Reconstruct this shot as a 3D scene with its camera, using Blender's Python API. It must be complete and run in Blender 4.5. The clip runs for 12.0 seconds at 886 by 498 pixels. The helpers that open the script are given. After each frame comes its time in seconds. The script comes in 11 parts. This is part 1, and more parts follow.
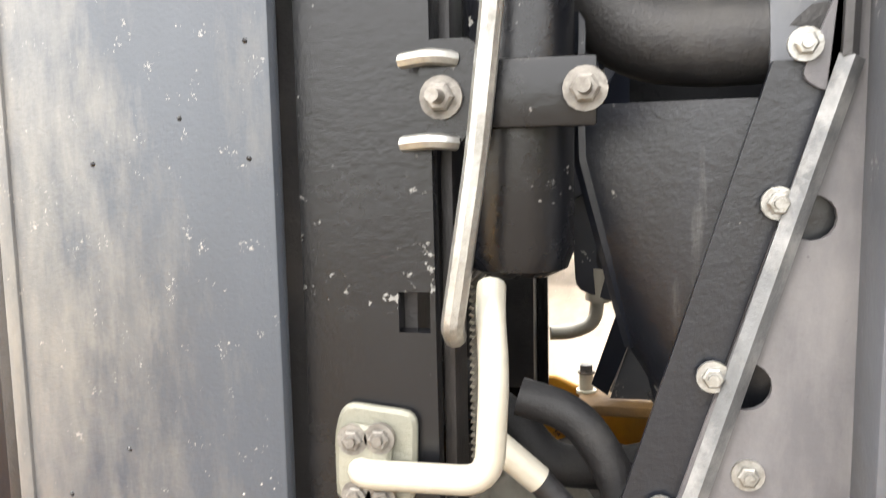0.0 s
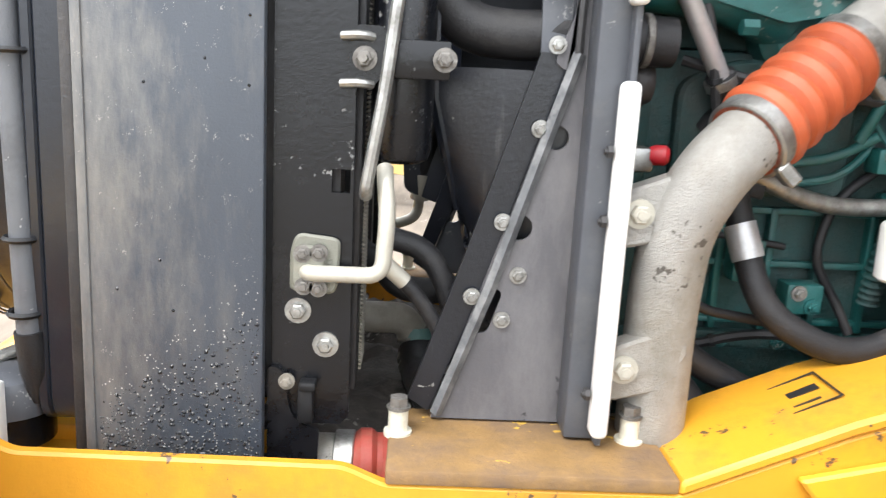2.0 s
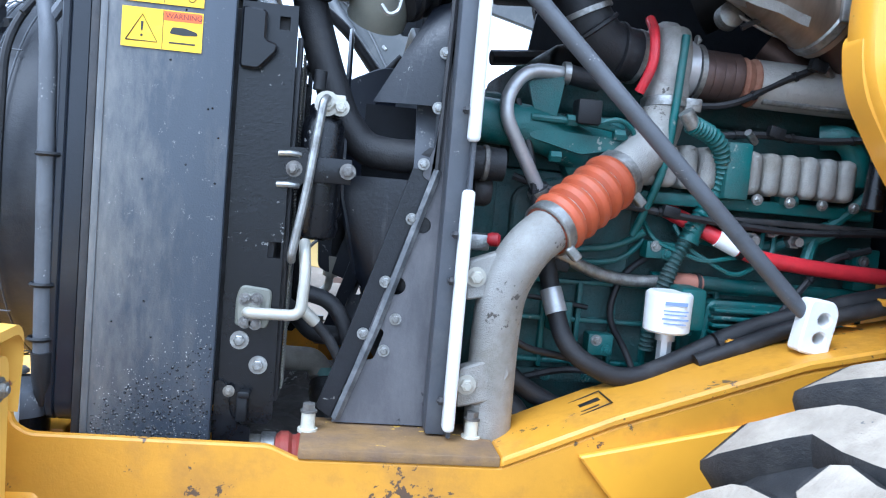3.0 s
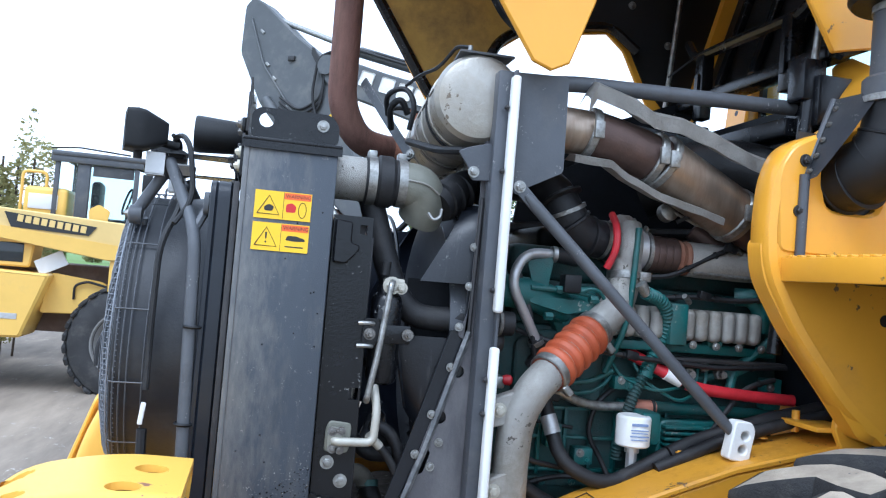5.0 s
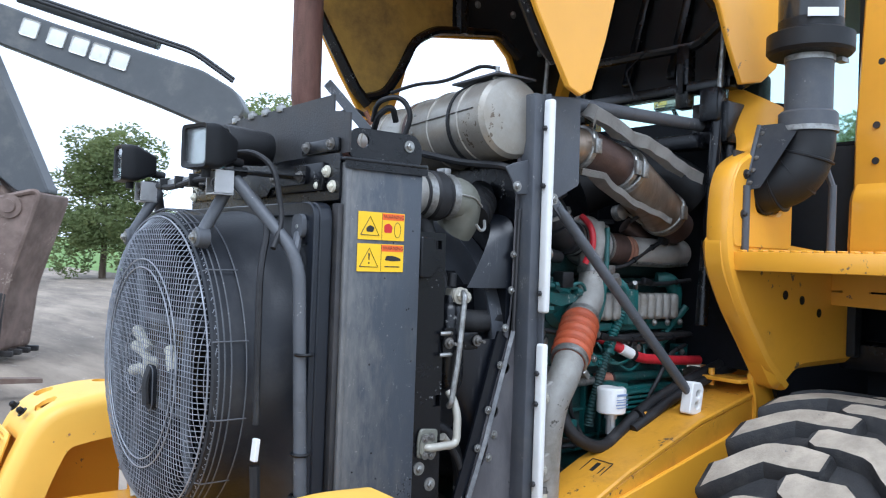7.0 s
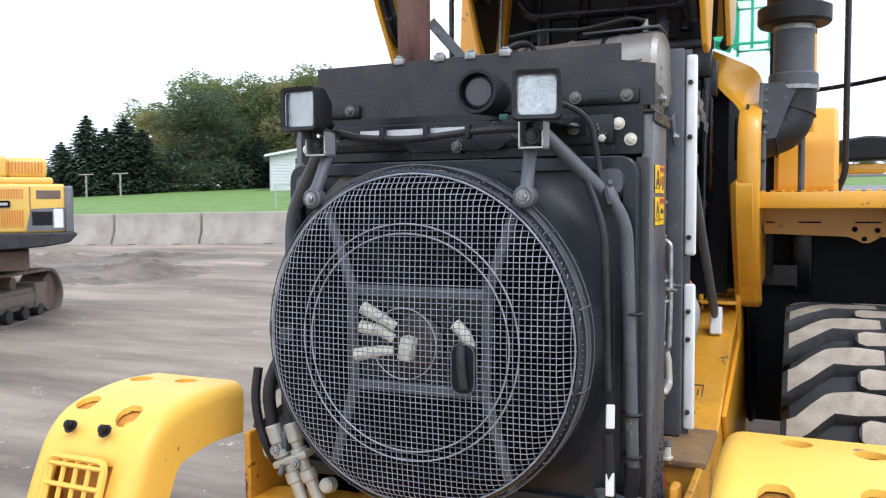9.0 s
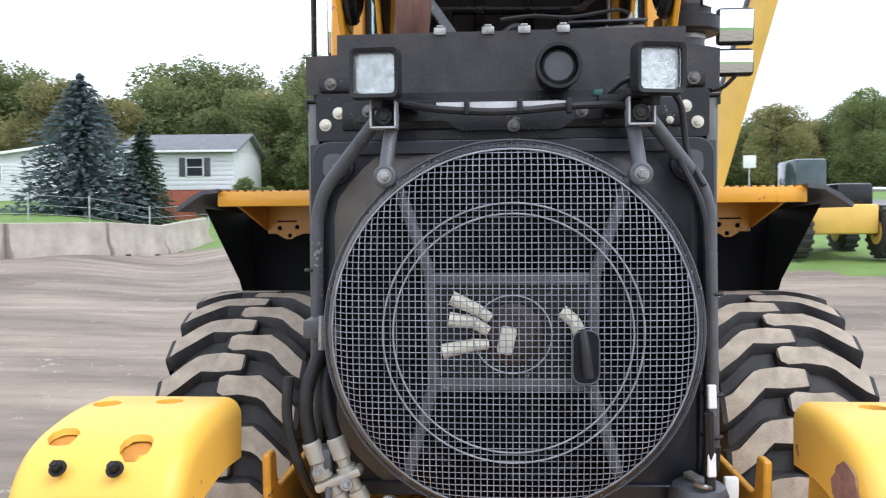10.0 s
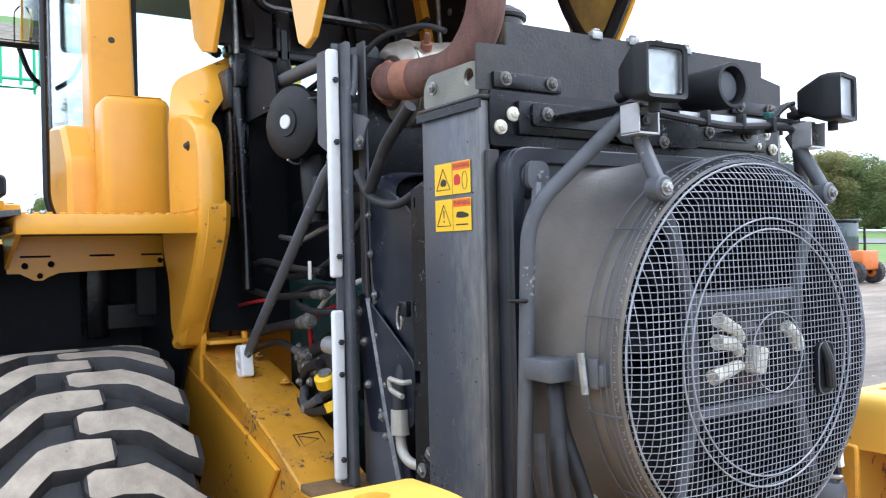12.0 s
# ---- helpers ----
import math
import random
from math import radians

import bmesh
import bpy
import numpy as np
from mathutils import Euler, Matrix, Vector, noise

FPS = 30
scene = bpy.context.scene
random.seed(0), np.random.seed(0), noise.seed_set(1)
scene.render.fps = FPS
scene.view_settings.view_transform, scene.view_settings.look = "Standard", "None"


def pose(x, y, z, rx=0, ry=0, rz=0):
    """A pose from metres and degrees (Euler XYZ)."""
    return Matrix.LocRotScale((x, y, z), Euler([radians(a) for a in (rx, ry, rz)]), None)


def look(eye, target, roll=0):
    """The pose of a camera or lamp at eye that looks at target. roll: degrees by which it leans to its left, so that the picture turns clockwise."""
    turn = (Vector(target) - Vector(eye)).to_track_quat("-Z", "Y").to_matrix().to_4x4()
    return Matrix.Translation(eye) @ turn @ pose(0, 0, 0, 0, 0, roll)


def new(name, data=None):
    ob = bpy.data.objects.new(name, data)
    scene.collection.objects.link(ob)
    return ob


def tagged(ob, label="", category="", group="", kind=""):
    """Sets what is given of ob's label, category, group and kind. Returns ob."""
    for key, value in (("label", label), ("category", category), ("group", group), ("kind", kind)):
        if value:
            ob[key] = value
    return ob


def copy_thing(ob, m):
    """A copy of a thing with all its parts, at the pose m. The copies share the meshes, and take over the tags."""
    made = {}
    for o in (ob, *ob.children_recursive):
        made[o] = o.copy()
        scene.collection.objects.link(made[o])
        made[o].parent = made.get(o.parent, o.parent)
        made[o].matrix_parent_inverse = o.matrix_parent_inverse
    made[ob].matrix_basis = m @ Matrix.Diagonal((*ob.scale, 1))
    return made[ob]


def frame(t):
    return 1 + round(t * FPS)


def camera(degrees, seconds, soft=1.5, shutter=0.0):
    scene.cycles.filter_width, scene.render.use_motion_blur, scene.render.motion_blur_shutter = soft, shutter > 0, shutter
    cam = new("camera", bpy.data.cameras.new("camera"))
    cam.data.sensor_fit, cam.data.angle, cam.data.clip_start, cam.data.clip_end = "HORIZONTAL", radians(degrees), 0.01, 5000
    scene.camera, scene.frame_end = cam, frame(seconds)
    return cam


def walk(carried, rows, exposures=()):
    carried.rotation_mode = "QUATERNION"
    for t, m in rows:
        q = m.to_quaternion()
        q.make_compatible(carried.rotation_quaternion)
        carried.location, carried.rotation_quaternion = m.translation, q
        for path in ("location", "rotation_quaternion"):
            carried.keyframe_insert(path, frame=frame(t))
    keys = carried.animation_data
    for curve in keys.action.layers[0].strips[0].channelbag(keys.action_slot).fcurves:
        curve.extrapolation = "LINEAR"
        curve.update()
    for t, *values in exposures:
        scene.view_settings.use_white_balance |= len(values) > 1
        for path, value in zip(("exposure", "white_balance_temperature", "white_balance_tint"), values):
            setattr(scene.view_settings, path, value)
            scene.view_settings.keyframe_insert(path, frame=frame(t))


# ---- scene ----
# ---- camera and walk ----
cam = camera(57.2, 12.0, soft=1.15, shutter=0.15)
PATH = [
    (0, (0.493, -1.086, 1.864), (0.065, 0.854, 1.626), -1.1),
    (0.5, (0.467, -1.058, 1.857), (-0.011, 0.774, 1.211), -1.6),
    (1, (0.465, -1.106, 1.849), (-0.007, 0.682, 1.088), -2.1),
    (1.5, (0.493, -1.3, 1.881), (0.174, 0.585, 1.295), -0.3),
    (2, (0.436, -1.576, 1.887), (0.513, 0.376, 1.47), 3.1),
    (2.5, (0.433, -1.844, 1.908), (0.657, 0.131, 1.71), 4.5),
    (2.7, (0.448, -1.951, 1.905), (0.697, 0.023, 1.722), 4.8),
    (4.3, (0.388, -2.594, 1.939), (0.713, -0.621, 1.935), 5.7),
    (4.5, (0.316, -2.636, 2.001), (0.669, -0.667, 2.021), 5.9),
    (5, (0.062, -2.653, 2.064), (0.5, -0.703, 2.138), 4.8),
    (5.5, (-0.174, -2.647, 2.13), (0.463, -0.751, 2.174), 3.6),
    (6, (-0.527, -2.701, 2.131), (0.302, -0.881, 2.152), 3.4),
    (6.5, (-0.791, -2.555, 2.114), (0.226, -0.833, 2.125), 3.1),
    (6.7, (-0.901, -2.452, 2.13), (0.201, -0.784, 2.149), 2.7),
    (8.3, (-1.673, -1.397, 2.158), (-0.013, -0.284, 2.083), 0.2),
    (8.5, (-1.766, -1.228, 2.165), (-0.065, -0.181, 2.071), 0.1),
    (9, (-2.059, -0.859, 2.152), (-0.23, -0.055, 2.046), -0.3),
    (9.5, (-2.091, -0.456, 2.104), (-0.154, 0.033, 2.007), -0.8),
    (10, (-2.1, 0.029, 2.079), (-0.106, 0.166, 2.002), -0.4),
    (10.5, (-2.093, 0.485, 2.071), (-0.105, 0.273, 2.017), -0.4),
    (11, (-1.87, 0.871, 2.063), (0.058, 0.339, 2.04), -1.2),
    (11.5, (-1.666, 1.267, 2.072), (0.152, 0.432, 2.065), -1.1),
    (12, (-1.408, 1.534, 2.06), (0.271, 0.447, 2.06), -1.3),
]
EXPOSURES = [
    (0.0, 2.3, 7050, 11), (0.5, 2.48, 7000, 11), (1.0, 2.22, 6650, 10), (1.5, 2.02, 6600, 10), (2.0, 1.7, 6450, 10), (2.7, 1.42, 5300, 8),
    (4.3, 0.82, 4450, 7), (4.5, 0.82, 4500, 7), (5.0, 0.69, 5200, 8), (6.0, 0.58, 5450, 9), (6.7, 0.53, 5450, 9), (8.3, 0.64, 4900, 10),
    (8.5, 0.65, 4930, 10), (9.0, 0.52, 5850, 12), (9.5, 0.48, 5850, 13), (10.5, 0.7, 6150, 13), (11.5, 0.86, 5800, 12), (12.0, 1.0, 5600, 11)]
walk(cam, [(t, look(eye, target, roll)) for t, eye, target, roll in PATH], EXPOSURES)

# ---- world, sun ----
GROUND = 0.12
SUN_EL, SUN_AZ = 55.0, 215.0
world = bpy.data.worlds.new("overcast_sky")
scene.world = world
world.use_nodes = True
wt = world.node_tree
wt.nodes.clear()
w_out = wt.nodes.new("ShaderNodeOutputWorld")
w_bg = wt.nodes.new("ShaderNodeBackground")
w_sky = wt.nodes.new("ShaderNodeTexSky")
w_sky.sky_type = 'NISHITA'
w_sky.sun_disc = False
w_sky.sun_elevation = radians(SUN_EL)
w_sky.sun_rotation = radians(SUN_AZ)
w_sky.dust_density = 4.0
w_mix = wt.nodes.new("ShaderNodeMixRGB")
w_mix.inputs[0].default_value = 0.88
w_mix.inputs[2].default_value = (10.6, 11.0, 11.6, 1)
wt.links.new(w_sky.outputs[0], w_mix.inputs[1])
wt.links.new(w_mix.outputs[0], w_bg.inputs[0])
w_bg.inputs[1].default_value = 0.115
wt.links.new(w_bg.outputs[0], w_out.inputs[0])

sun_data = bpy.data.lights.new("sun", 'SUN')
sun_data.energy = 1.1
sun_data.angle = radians(25)
sun_data.color = (1.0, 0.985, 0.96)
sun = new("sun", sun_data)
_az = radians(SUN_AZ)
sun.matrix_world = look((0, 0, 30), Vector((0, 0, 30)) - Vector((math.sin(_az) * math.cos(radians(SUN_EL)), math.cos(_az) * math.cos(radians(SUN_EL)), math.sin(radians(SUN_EL)))))

# ---- materials ----
def node(nt, kind, **kw):
    n = nt.nodes.new(kind)
    for k, v in kw.items():
        n.inputs[k].default_value = v
    return n


def surf(name, base, rough=0.5, metal=0.0, var=0.18, scale=6.0, stretch=(1, 1, 1), dirt=None, dirt_amt=0.0, dirt_scale=3.0,
         fleck=None, fleck_amt=0.0, fleck_scale=60.0, bump=0.08, bump_scale=120.0, coat=0.0, per_object=0.0, per_island=0.0, spec=0.5):
    """Base colour with broad and fine variation, dirt in soft patches, small hard flecks of wear, and fine relief."""
    m = bpy.data.materials.new(name)
    m.use_nodes = True
    nt = m.node_tree
    bs = nt.nodes["Principled BSDF"]
    tc = nt.nodes.new("ShaderNodeTexCoord")
    mp = nt.nodes.new("ShaderNodeMapping")
    mp.inputs["Scale"].default_value = stretch
    nt.links.new(tc.outputs["Object"], mp.inputs["Vector"])
    n1 = node(nt, "ShaderNodeTexNoise", Scale=scale, Detail=8.0, Roughness=0.62)
    nt.links.new(mp.outputs[0], n1.inputs["Vector"])
    r1 = nt.nodes.new("ShaderNodeMapRange")
    r1.inputs["From Min"].default_value, r1.inputs["From Max"].default_value = 0.3, 0.7
    r1.inputs["To Min"].default_value, r1.inputs["To Max"].default_value = 1 - var, 1 + var
    nt.links.new(n1.outputs["Fac"], r1.inputs["Value"])
    val = r1.outputs[0]
    if per_object:
        oi = nt.nodes.new("ShaderNodeObjectInfo")
        ro = nt.nodes.new("ShaderNodeMapRange")
        ro.inputs["To Min"].default_value, ro.inputs["To Max"].default_value = 1 - per_object, 1 + per_object
        nt.links.new(oi.outputs["Random"], ro.inputs["Value"])
        mu = nt.nodes.new("ShaderNodeMath")
        mu.operation = 'MULTIPLY'
        nt.links.new(val, mu.inputs[0])
        nt.links.new(ro.outputs[0], mu.inputs[1])
        val = mu.outputs[0]
    if per_island:
        ge = nt.nodes.new("ShaderNodeNewGeometry")
        ri = nt.nodes.new("ShaderNodeMapRange")
        ri.inputs["To Min"].default_value, ri.inputs["To Max"].default_value = 1 - per_island, 1 + per_island
        nt.links.new(ge.outputs["Random Per Island"], ri.inputs["Value"])
        mu = nt.nodes.new("ShaderNodeMath")
        mu.operation = 'MULTIPLY'
        nt.links.new(val, mu.inputs[0])
        nt.links.new(ri.outputs[0], mu.inputs[1])
        val = mu.outputs[0]
    col = nt.nodes.new("ShaderNodeVectorMath")
    col.operation = 'SCALE'
    col.inputs[0].default_value = base[:3]
    nt.links.new(val, col.inputs["Scale"])
    out = col.outputs[0]
    rough_out = None
    if dirt is not None:
        n2 = node(nt, "ShaderNodeTexNoise", Scale=dirt_scale, Detail=10.0, Roughness=0.7)
        nt.links.new(mp.outputs[0], n2.inputs["Vector"])
        r2 = nt.nodes.new("ShaderNodeMapRange")
        r2.inputs["From Min"].default_value, r2.inputs["From Max"].default_value = 0.62 - 0.35 * dirt_amt, 0.8 - 0.25 * dirt_amt
        r2.inputs["To Max"].default_value = min(1.0, 0.35 + dirt_amt * 0.6)
        nt.links.new(n2.outputs["Fac"], r2.inputs["Value"])
        mx = nt.nodes.new("ShaderNodeMixRGB")
        mx.inputs[2].default_value = (*dirt, 1)
        nt.links.new(r2.outputs[0], mx.inputs[0])
        nt.links.new(out, mx.inputs[1])
        out = mx.outputs[0]
        rr = nt.nodes.new("ShaderNodeMapRange")
        rr.inputs["To Min"].default_value, rr.inputs["To Max"].default_value = rough, min(1.0, rough + 0.35)
        nt.links.new(r2.outputs[0], rr.inputs["Value"])
        rough_out = rr.outputs[0]
    if fleck is not None:
        n3 = node(nt, "ShaderNodeTexNoise", Scale=fleck_scale, Detail=3.0, Roughness=0.6)
        nt.links.new(tc.outputs["Object"], n3.inputs["Vector"])
        n4 = node(nt, "ShaderNodeTexNoise", Scale=fleck_scale * 0.12, Detail=4.0)
        nt.links.new(tc.outputs["Object"], n4.inputs["Vector"])
        pr = nt.nodes.new("ShaderNodeMath")
        pr.operation = 'MULTIPLY'
        nt.links.new(n3.outputs["Fac"], pr.inputs[0])
        nt.links.new(n4.outputs["Fac"], pr.inputs[1])
        r3 = nt.nodes.new("ShaderNodeMapRange")
        r3.inputs["From Min"].default_value, r3.inputs["From Max"].default_value = 0.4 - 0.16 * fleck_amt, 0.43 - 0.16 * fleck_amt
        nt.links.new(pr.outputs[0], r3.inputs["Value"])
        mx = nt.nodes.new("ShaderNodeMixRGB")
        mx.inputs[2].default_value = (*fleck, 1)
        nt.links.new(r3.outputs[0], mx.inputs[0])
        nt.links.new(out, mx.inputs[1])
        out = mx.outputs[0]
    nt.links.new(out, bs.inputs["Base Color"])
    bs.inputs["Roughness"].default_value = rough
    if rough_out is not None:
        nt.links.new(rough_out, bs.inputs["Roughness"])
    bs.inputs["Metallic"].default_value = metal
    bs.inputs["Coat Weight"].default_value = coat
    bs.inputs["Coat Roughness"].default_value = 0.15
    bs.inputs["Specular IOR Level"].default_value = spec
    if bump:
        n5 = node(nt, "ShaderNodeTexNoise", Scale=bump_scale, Detail=6.0, Roughness=0.65)
        nt.links.new(tc.outputs["Object"], n5.inputs["Vector"])
        bp = node(nt, "ShaderNodeBump", Strength=min(1.0, bump * 4), Distance=0.003)
        nt.links.new(n5.outputs["Fac"], bp.inputs["Height"])
        nt.links.new(bp.outputs[0], bs.inputs["Normal"])
    return m


def glass(name, tint, rough=0.03):
    m = bpy.data.materials.new(name)
    m.use_nodes = True
    bs = m.node_tree.nodes["Principled BSDF"]
    bs.inputs["Base Color"].default_value = (*tint, 1)
    bs.inputs["Roughness"].default_value = rough
    bs.inputs["Transmission Weight"].default_value = 1.0
    bs.inputs["IOR"].default_value = 1.2
    return m


DUST = (0.33, 0.29, 0.24)
M_YELLOW = surf("machine_yellow", (0.8, 0.38, 0.026), 0.33, var=0.06, scale=2.5, dirt=(0.55, 0.27, 0.05), dirt_amt=0.1, dirt_scale=4, fleck=(0.2, 0.12, 0.06), fleck_amt=0.0, fleck_scale=30, bump=0.02, coat=0.25)
# Guard's yellower plastic, made paler still: bright sky on its top is in the colour.
M_GUARD = surf("skylit_guard_yellow", (0.87, 0.51, 0.078), 0.42, var=0.05, scale=3, dirt=(0.8, 0.45, 0.1), dirt_amt=0.14, dirt_scale=5, fleck=(0.3, 0.14, 0.1), fleck_amt=0.08, fleck_scale=24, bump=0.03)
M_FRAME = surf("frame_yellow_worn", (0.6, 0.284, 0.02), 0.42, var=0.12, scale=4, dirt=(0.3, 0.15, 0.035), dirt_amt=0.4, dirt_scale=7, fleck=(0.1, 0.06, 0.035), fleck_amt=0.32, fleck_scale=60, bump=0.05)
M_RUST = surf("rusted_pipe", (0.13, 0.062, 0.048), 0.72, metal=0.25, var=0.45, scale=14, stretch=(1, 1, 0.25), dirt=(0.28, 0.16, 0.12), dirt_amt=0.5, dirt_scale=9, bump=0.3, bump_scale=160)
M_RUST2 = surf("heat_scaled_rust", (0.3, 0.13, 0.08), 0.8, metal=0.15, var=0.3, scale=16, dirt=(0.42, 0.26, 0.18), dirt_amt=0.4, dirt_scale=10, bump=0.25)
M_GREY = surf("cooler_grey_paint", (0.052, 0.061, 0.076), 0.32, var=0.1, scale=6, stretch=(2, 2, 0.6), dirt=(0.15, 0.145, 0.135), dirt_amt=0.26, dirt_scale=7, fleck=(0.24, 0.236, 0.23), fleck_amt=0.0, fleck_scale=420, bump=0.05, bump_scale=260)
M_BULK = surf("bulkhead_grey_paint", (0.066, 0.071, 0.082), 0.44, var=0.2, scale=5, dirt=(0.13, 0.127, 0.123), dirt_amt=0.35, dirt_scale=6, fleck=(0.2, 0.2, 0.198), fleck_amt=0.04, fleck_scale=160, bump=0.06)
M_BLACK = surf("black_paint", (0.0045, 0.005, 0.0068), 0.27, var=0.25, scale=6, dirt=(0.026, 0.027, 0.03), dirt_amt=0.16, dirt_scale=7, fleck=(0.16, 0.16, 0.155), fleck_amt=0.02, fleck_scale=130, bump=0.05, coat=0.0, spec=0.42)
M_SHROUD = surf("shroud_black_plastic", (0.009, 0.0115, 0.0175), 0.33, var=0.25, scale=4, dirt=(0.045, 0.046, 0.051), dirt_amt=0.25, dirt_scale=2.5, bump=0.05, bump_scale=90, spec=0.5)
M_PLASTIC = surf("matt_black_plastic", (0.006, 0.0065, 0.0078), 0.48, var=0.2, scale=20, dirt=(0.024, 0.0245, 0.026), dirt_amt=0.15, dirt_scale=9, bump=0.12, bump_scale=500, spec=0.4)
M_RUBBER = surf("hose_rubber", (0.011, 0.011, 0.0125), 0.55, var=0.25, scale=25, dirt=(0.06, 0.057, 0.054), dirt_amt=0.3, dirt_scale=14, bump=0.1, bump_scale=240, spec=0.45)
M_TUBE = surf("grey_painted_tube", (0.085, 0.09, 0.1), 0.48, var=0.15, scale=8, dirt=(0.04, 0.04, 0.042), dirt_amt=0.3, dirt_scale=10, fleck=(0.26, 0.26, 0.26), fleck_amt=0.06, fleck_scale=90, bump=0.08)
M_WIRE = surf("galvanised_wire", (0.27, 0.283, 0.31), 0.45, metal=0.2, var=0.3, scale=30, dirt=(0.12, 0.125, 0.135), dirt_amt=0.3, dirt_scale=5, bump=0.0)
M_STEEL = surf("zinc_steel", (0.36, 0.36, 0.345), 0.38, metal=0.85, var=0.25, scale=40, dirt=(0.13, 0.12, 0.105), dirt_amt=0.5, dirt_scale=35, bump=0.1)
M_ALU = surf("cast_aluminium", (0.37, 0.36, 0.335), 0.55, metal=0.55, var=0.18, scale=9, dirt=(0.24, 0.215, 0.17), dirt_amt=0.5, dirt_scale=7, fleck=(0.12, 0.11, 0.095), fleck_amt=0.04, fleck_scale=70, bump=0.25, bump_scale=300)
M_PIPE = surf("cream_ac_pipe", (0.43, 0.41, 0.35), 0.38, metal=0.25, var=0.1, scale=20, dirt=(0.35, 0.31, 0.24), dirt_amt=0.25, dirt_scale=18, bump=0.05)
M_WHITE = surf("white_foam_strip", (0.76, 0.76, 0.74), 0.55, var=0.05, scale=10, dirt=(0.5, 0.48, 0.43), dirt_amt=0.2, dirt_scale=8, bump=0.06)
M_MUFF = surf("muffler_stainless", (0.36, 0.34, 0.3), 0.34, metal=0.6, var=0.2, scale=5, dirt=(0.27, 0.23, 0.17), dirt_amt=0.5, dirt_scale=4, fleck=(0.14, 0.11, 0.08), fleck_amt=0.12, fleck_scale=40, bump=0.15, bump_scale=60)
M_HEAT = surf("heat_tinted_steel", (0.33, 0.265, 0.205), 0.36, metal=0.75, var=0.25, scale=6, stretch=(4, 1, 1), dirt=(0.2, 0.12, 0.08), dirt_amt=0.35, dirt_scale=5, bump=0.03)
M_HEATB = surf("brown_heat_scale", (0.1, 0.065, 0.055), 0.5, metal=0.6, var=0.25, scale=8, dirt=(0.2, 0.13, 0.1), dirt_amt=0.25, dirt_scale=8, bump=0.08)
M_SHIELD = surf("heat_shield_sheet", (0.42, 0.405, 0.375), 0.5, metal=0.15, var=0.15, scale=10, dirt=(0.24, 0.215, 0.19), dirt_amt=0.3, dirt_scale=8, bump=0.35, bump_scale=90)
M_TEAL = surf("engine_green_paint", (0.012, 0.095, 0.09), 0.4, var=0.22, scale=10, dirt=(0.07, 0.075, 0.068), dirt_amt=0.4, dirt_scale=9, fleck=(0.2, 0.22, 0.2), fleck_amt=0.06, fleck_scale=90, bump=0.15, bump_scale=200)
M_TEALD = surf("engine_green_dirty", (0.01, 0.055, 0.053), 0.5, var=0.25, scale=10, dirt=(0.06, 0.06, 0.055), dirt_amt=0.55, dirt_scale=9, bump=0.25, bump_scale=160)
M_ORANGE = surf("orange_silicone_hose", (0.42, 0.085, 0.03), 0.5, var=0.15, scale=20, dirt=(0.3, 0.13, 0.08), dirt_amt=0.3, dirt_scale=15, bump=0.08)
M_PINK = surf("faded_pink_hose", (0.36, 0.15, 0.1), 0.6, var=0.15, scale=30, dirt=(0.2, 0.12, 0.09), dirt_amt=0.3, dirt_scale=30, bump=0.08)
M_RED = surf("red_cable_sleeve", (0.5, 0.02, 0.03), 0.4, var=0.15, scale=30, dirt=(0.2, 0.05, 0.05), dirt_amt=0.25, dirt_scale=20, bump=0.05)
M_TYRE = surf("tyre_rubber", (0.022, 0.0215, 0.022), 0.65, var=0.35, scale=12, dirt=(0.1, 0.09, 0.08), dirt_amt=0.3, dirt_scale=7, bump=0.2, bump_scale=160)
M_TREAD = surf("worn_lug_top", (0.4, 0.34, 0.265), 0.85, var=0.25, scale=11, dirt=(0.22, 0.187, 0.145), dirt_amt=0.4, dirt_scale=8, fleck=(0.1, 0.1, 0.1), fleck_amt=0.06, fleck_scale=80, bump=0.3, bump_scale=150)
M_SILVER = surf("silver_bracket", (0.5, 0.5, 0.5), 0.4, metal=0.6, var=0.1, scale=20, dirt=(0.2, 0.2, 0.19), dirt_amt=0.25, dirt_scale=16, bump=0.05)
M_LABEL = surf("yellow_label_film", (0.9, 0.55, 0.01), 0.35, var=0.03, scale=10, dirt=(0.5, 0.35, 0.1), dirt_amt=0.06, dirt_scale=20, bump=0.0)
M_LABELO = surf("orange_label_band", (0.8, 0.13, 0.02), 0.35, var=0.03, scale=10, bump=0.0)
M_INK = surf("black_ink", (0.02, 0.02, 0.02), 0.4, var=0.05, bump=0.0)
M_REDINK = surf("red_ink", (0.55, 0.02, 0.02), 0.4, var=0.05, bump=0.0)
M_LENS = surf("lamp_reflector", (0.5, 0.515, 0.51), 0.22, metal=0.85, var=0.2, scale=45, bump=0.2, bump_scale=90)
M_GLASS = glass("clear_glass", (0.96, 0.98, 0.98))
M_CABGLASS = glass("green_tinted_glass", (0.8, 0.94, 0.91))
M_GREYDK = surf("weathered_dark_steel", (0.03, 0.0295, 0.031), 0.5, metal=0.2, var=0.3, scale=7, dirt=(0.095, 0.083, 0.075), dirt_amt=0.38, dirt_scale=5, bump=0.12)
M_RED_DUCT = surf("red_rubber_sleeve", (0.3, 0.05, 0.035), 0.6, var=0.2, scale=25, dirt=(0.25, 0.15, 0.1), dirt_amt=0.35, dirt_scale=20, bump=0.1)

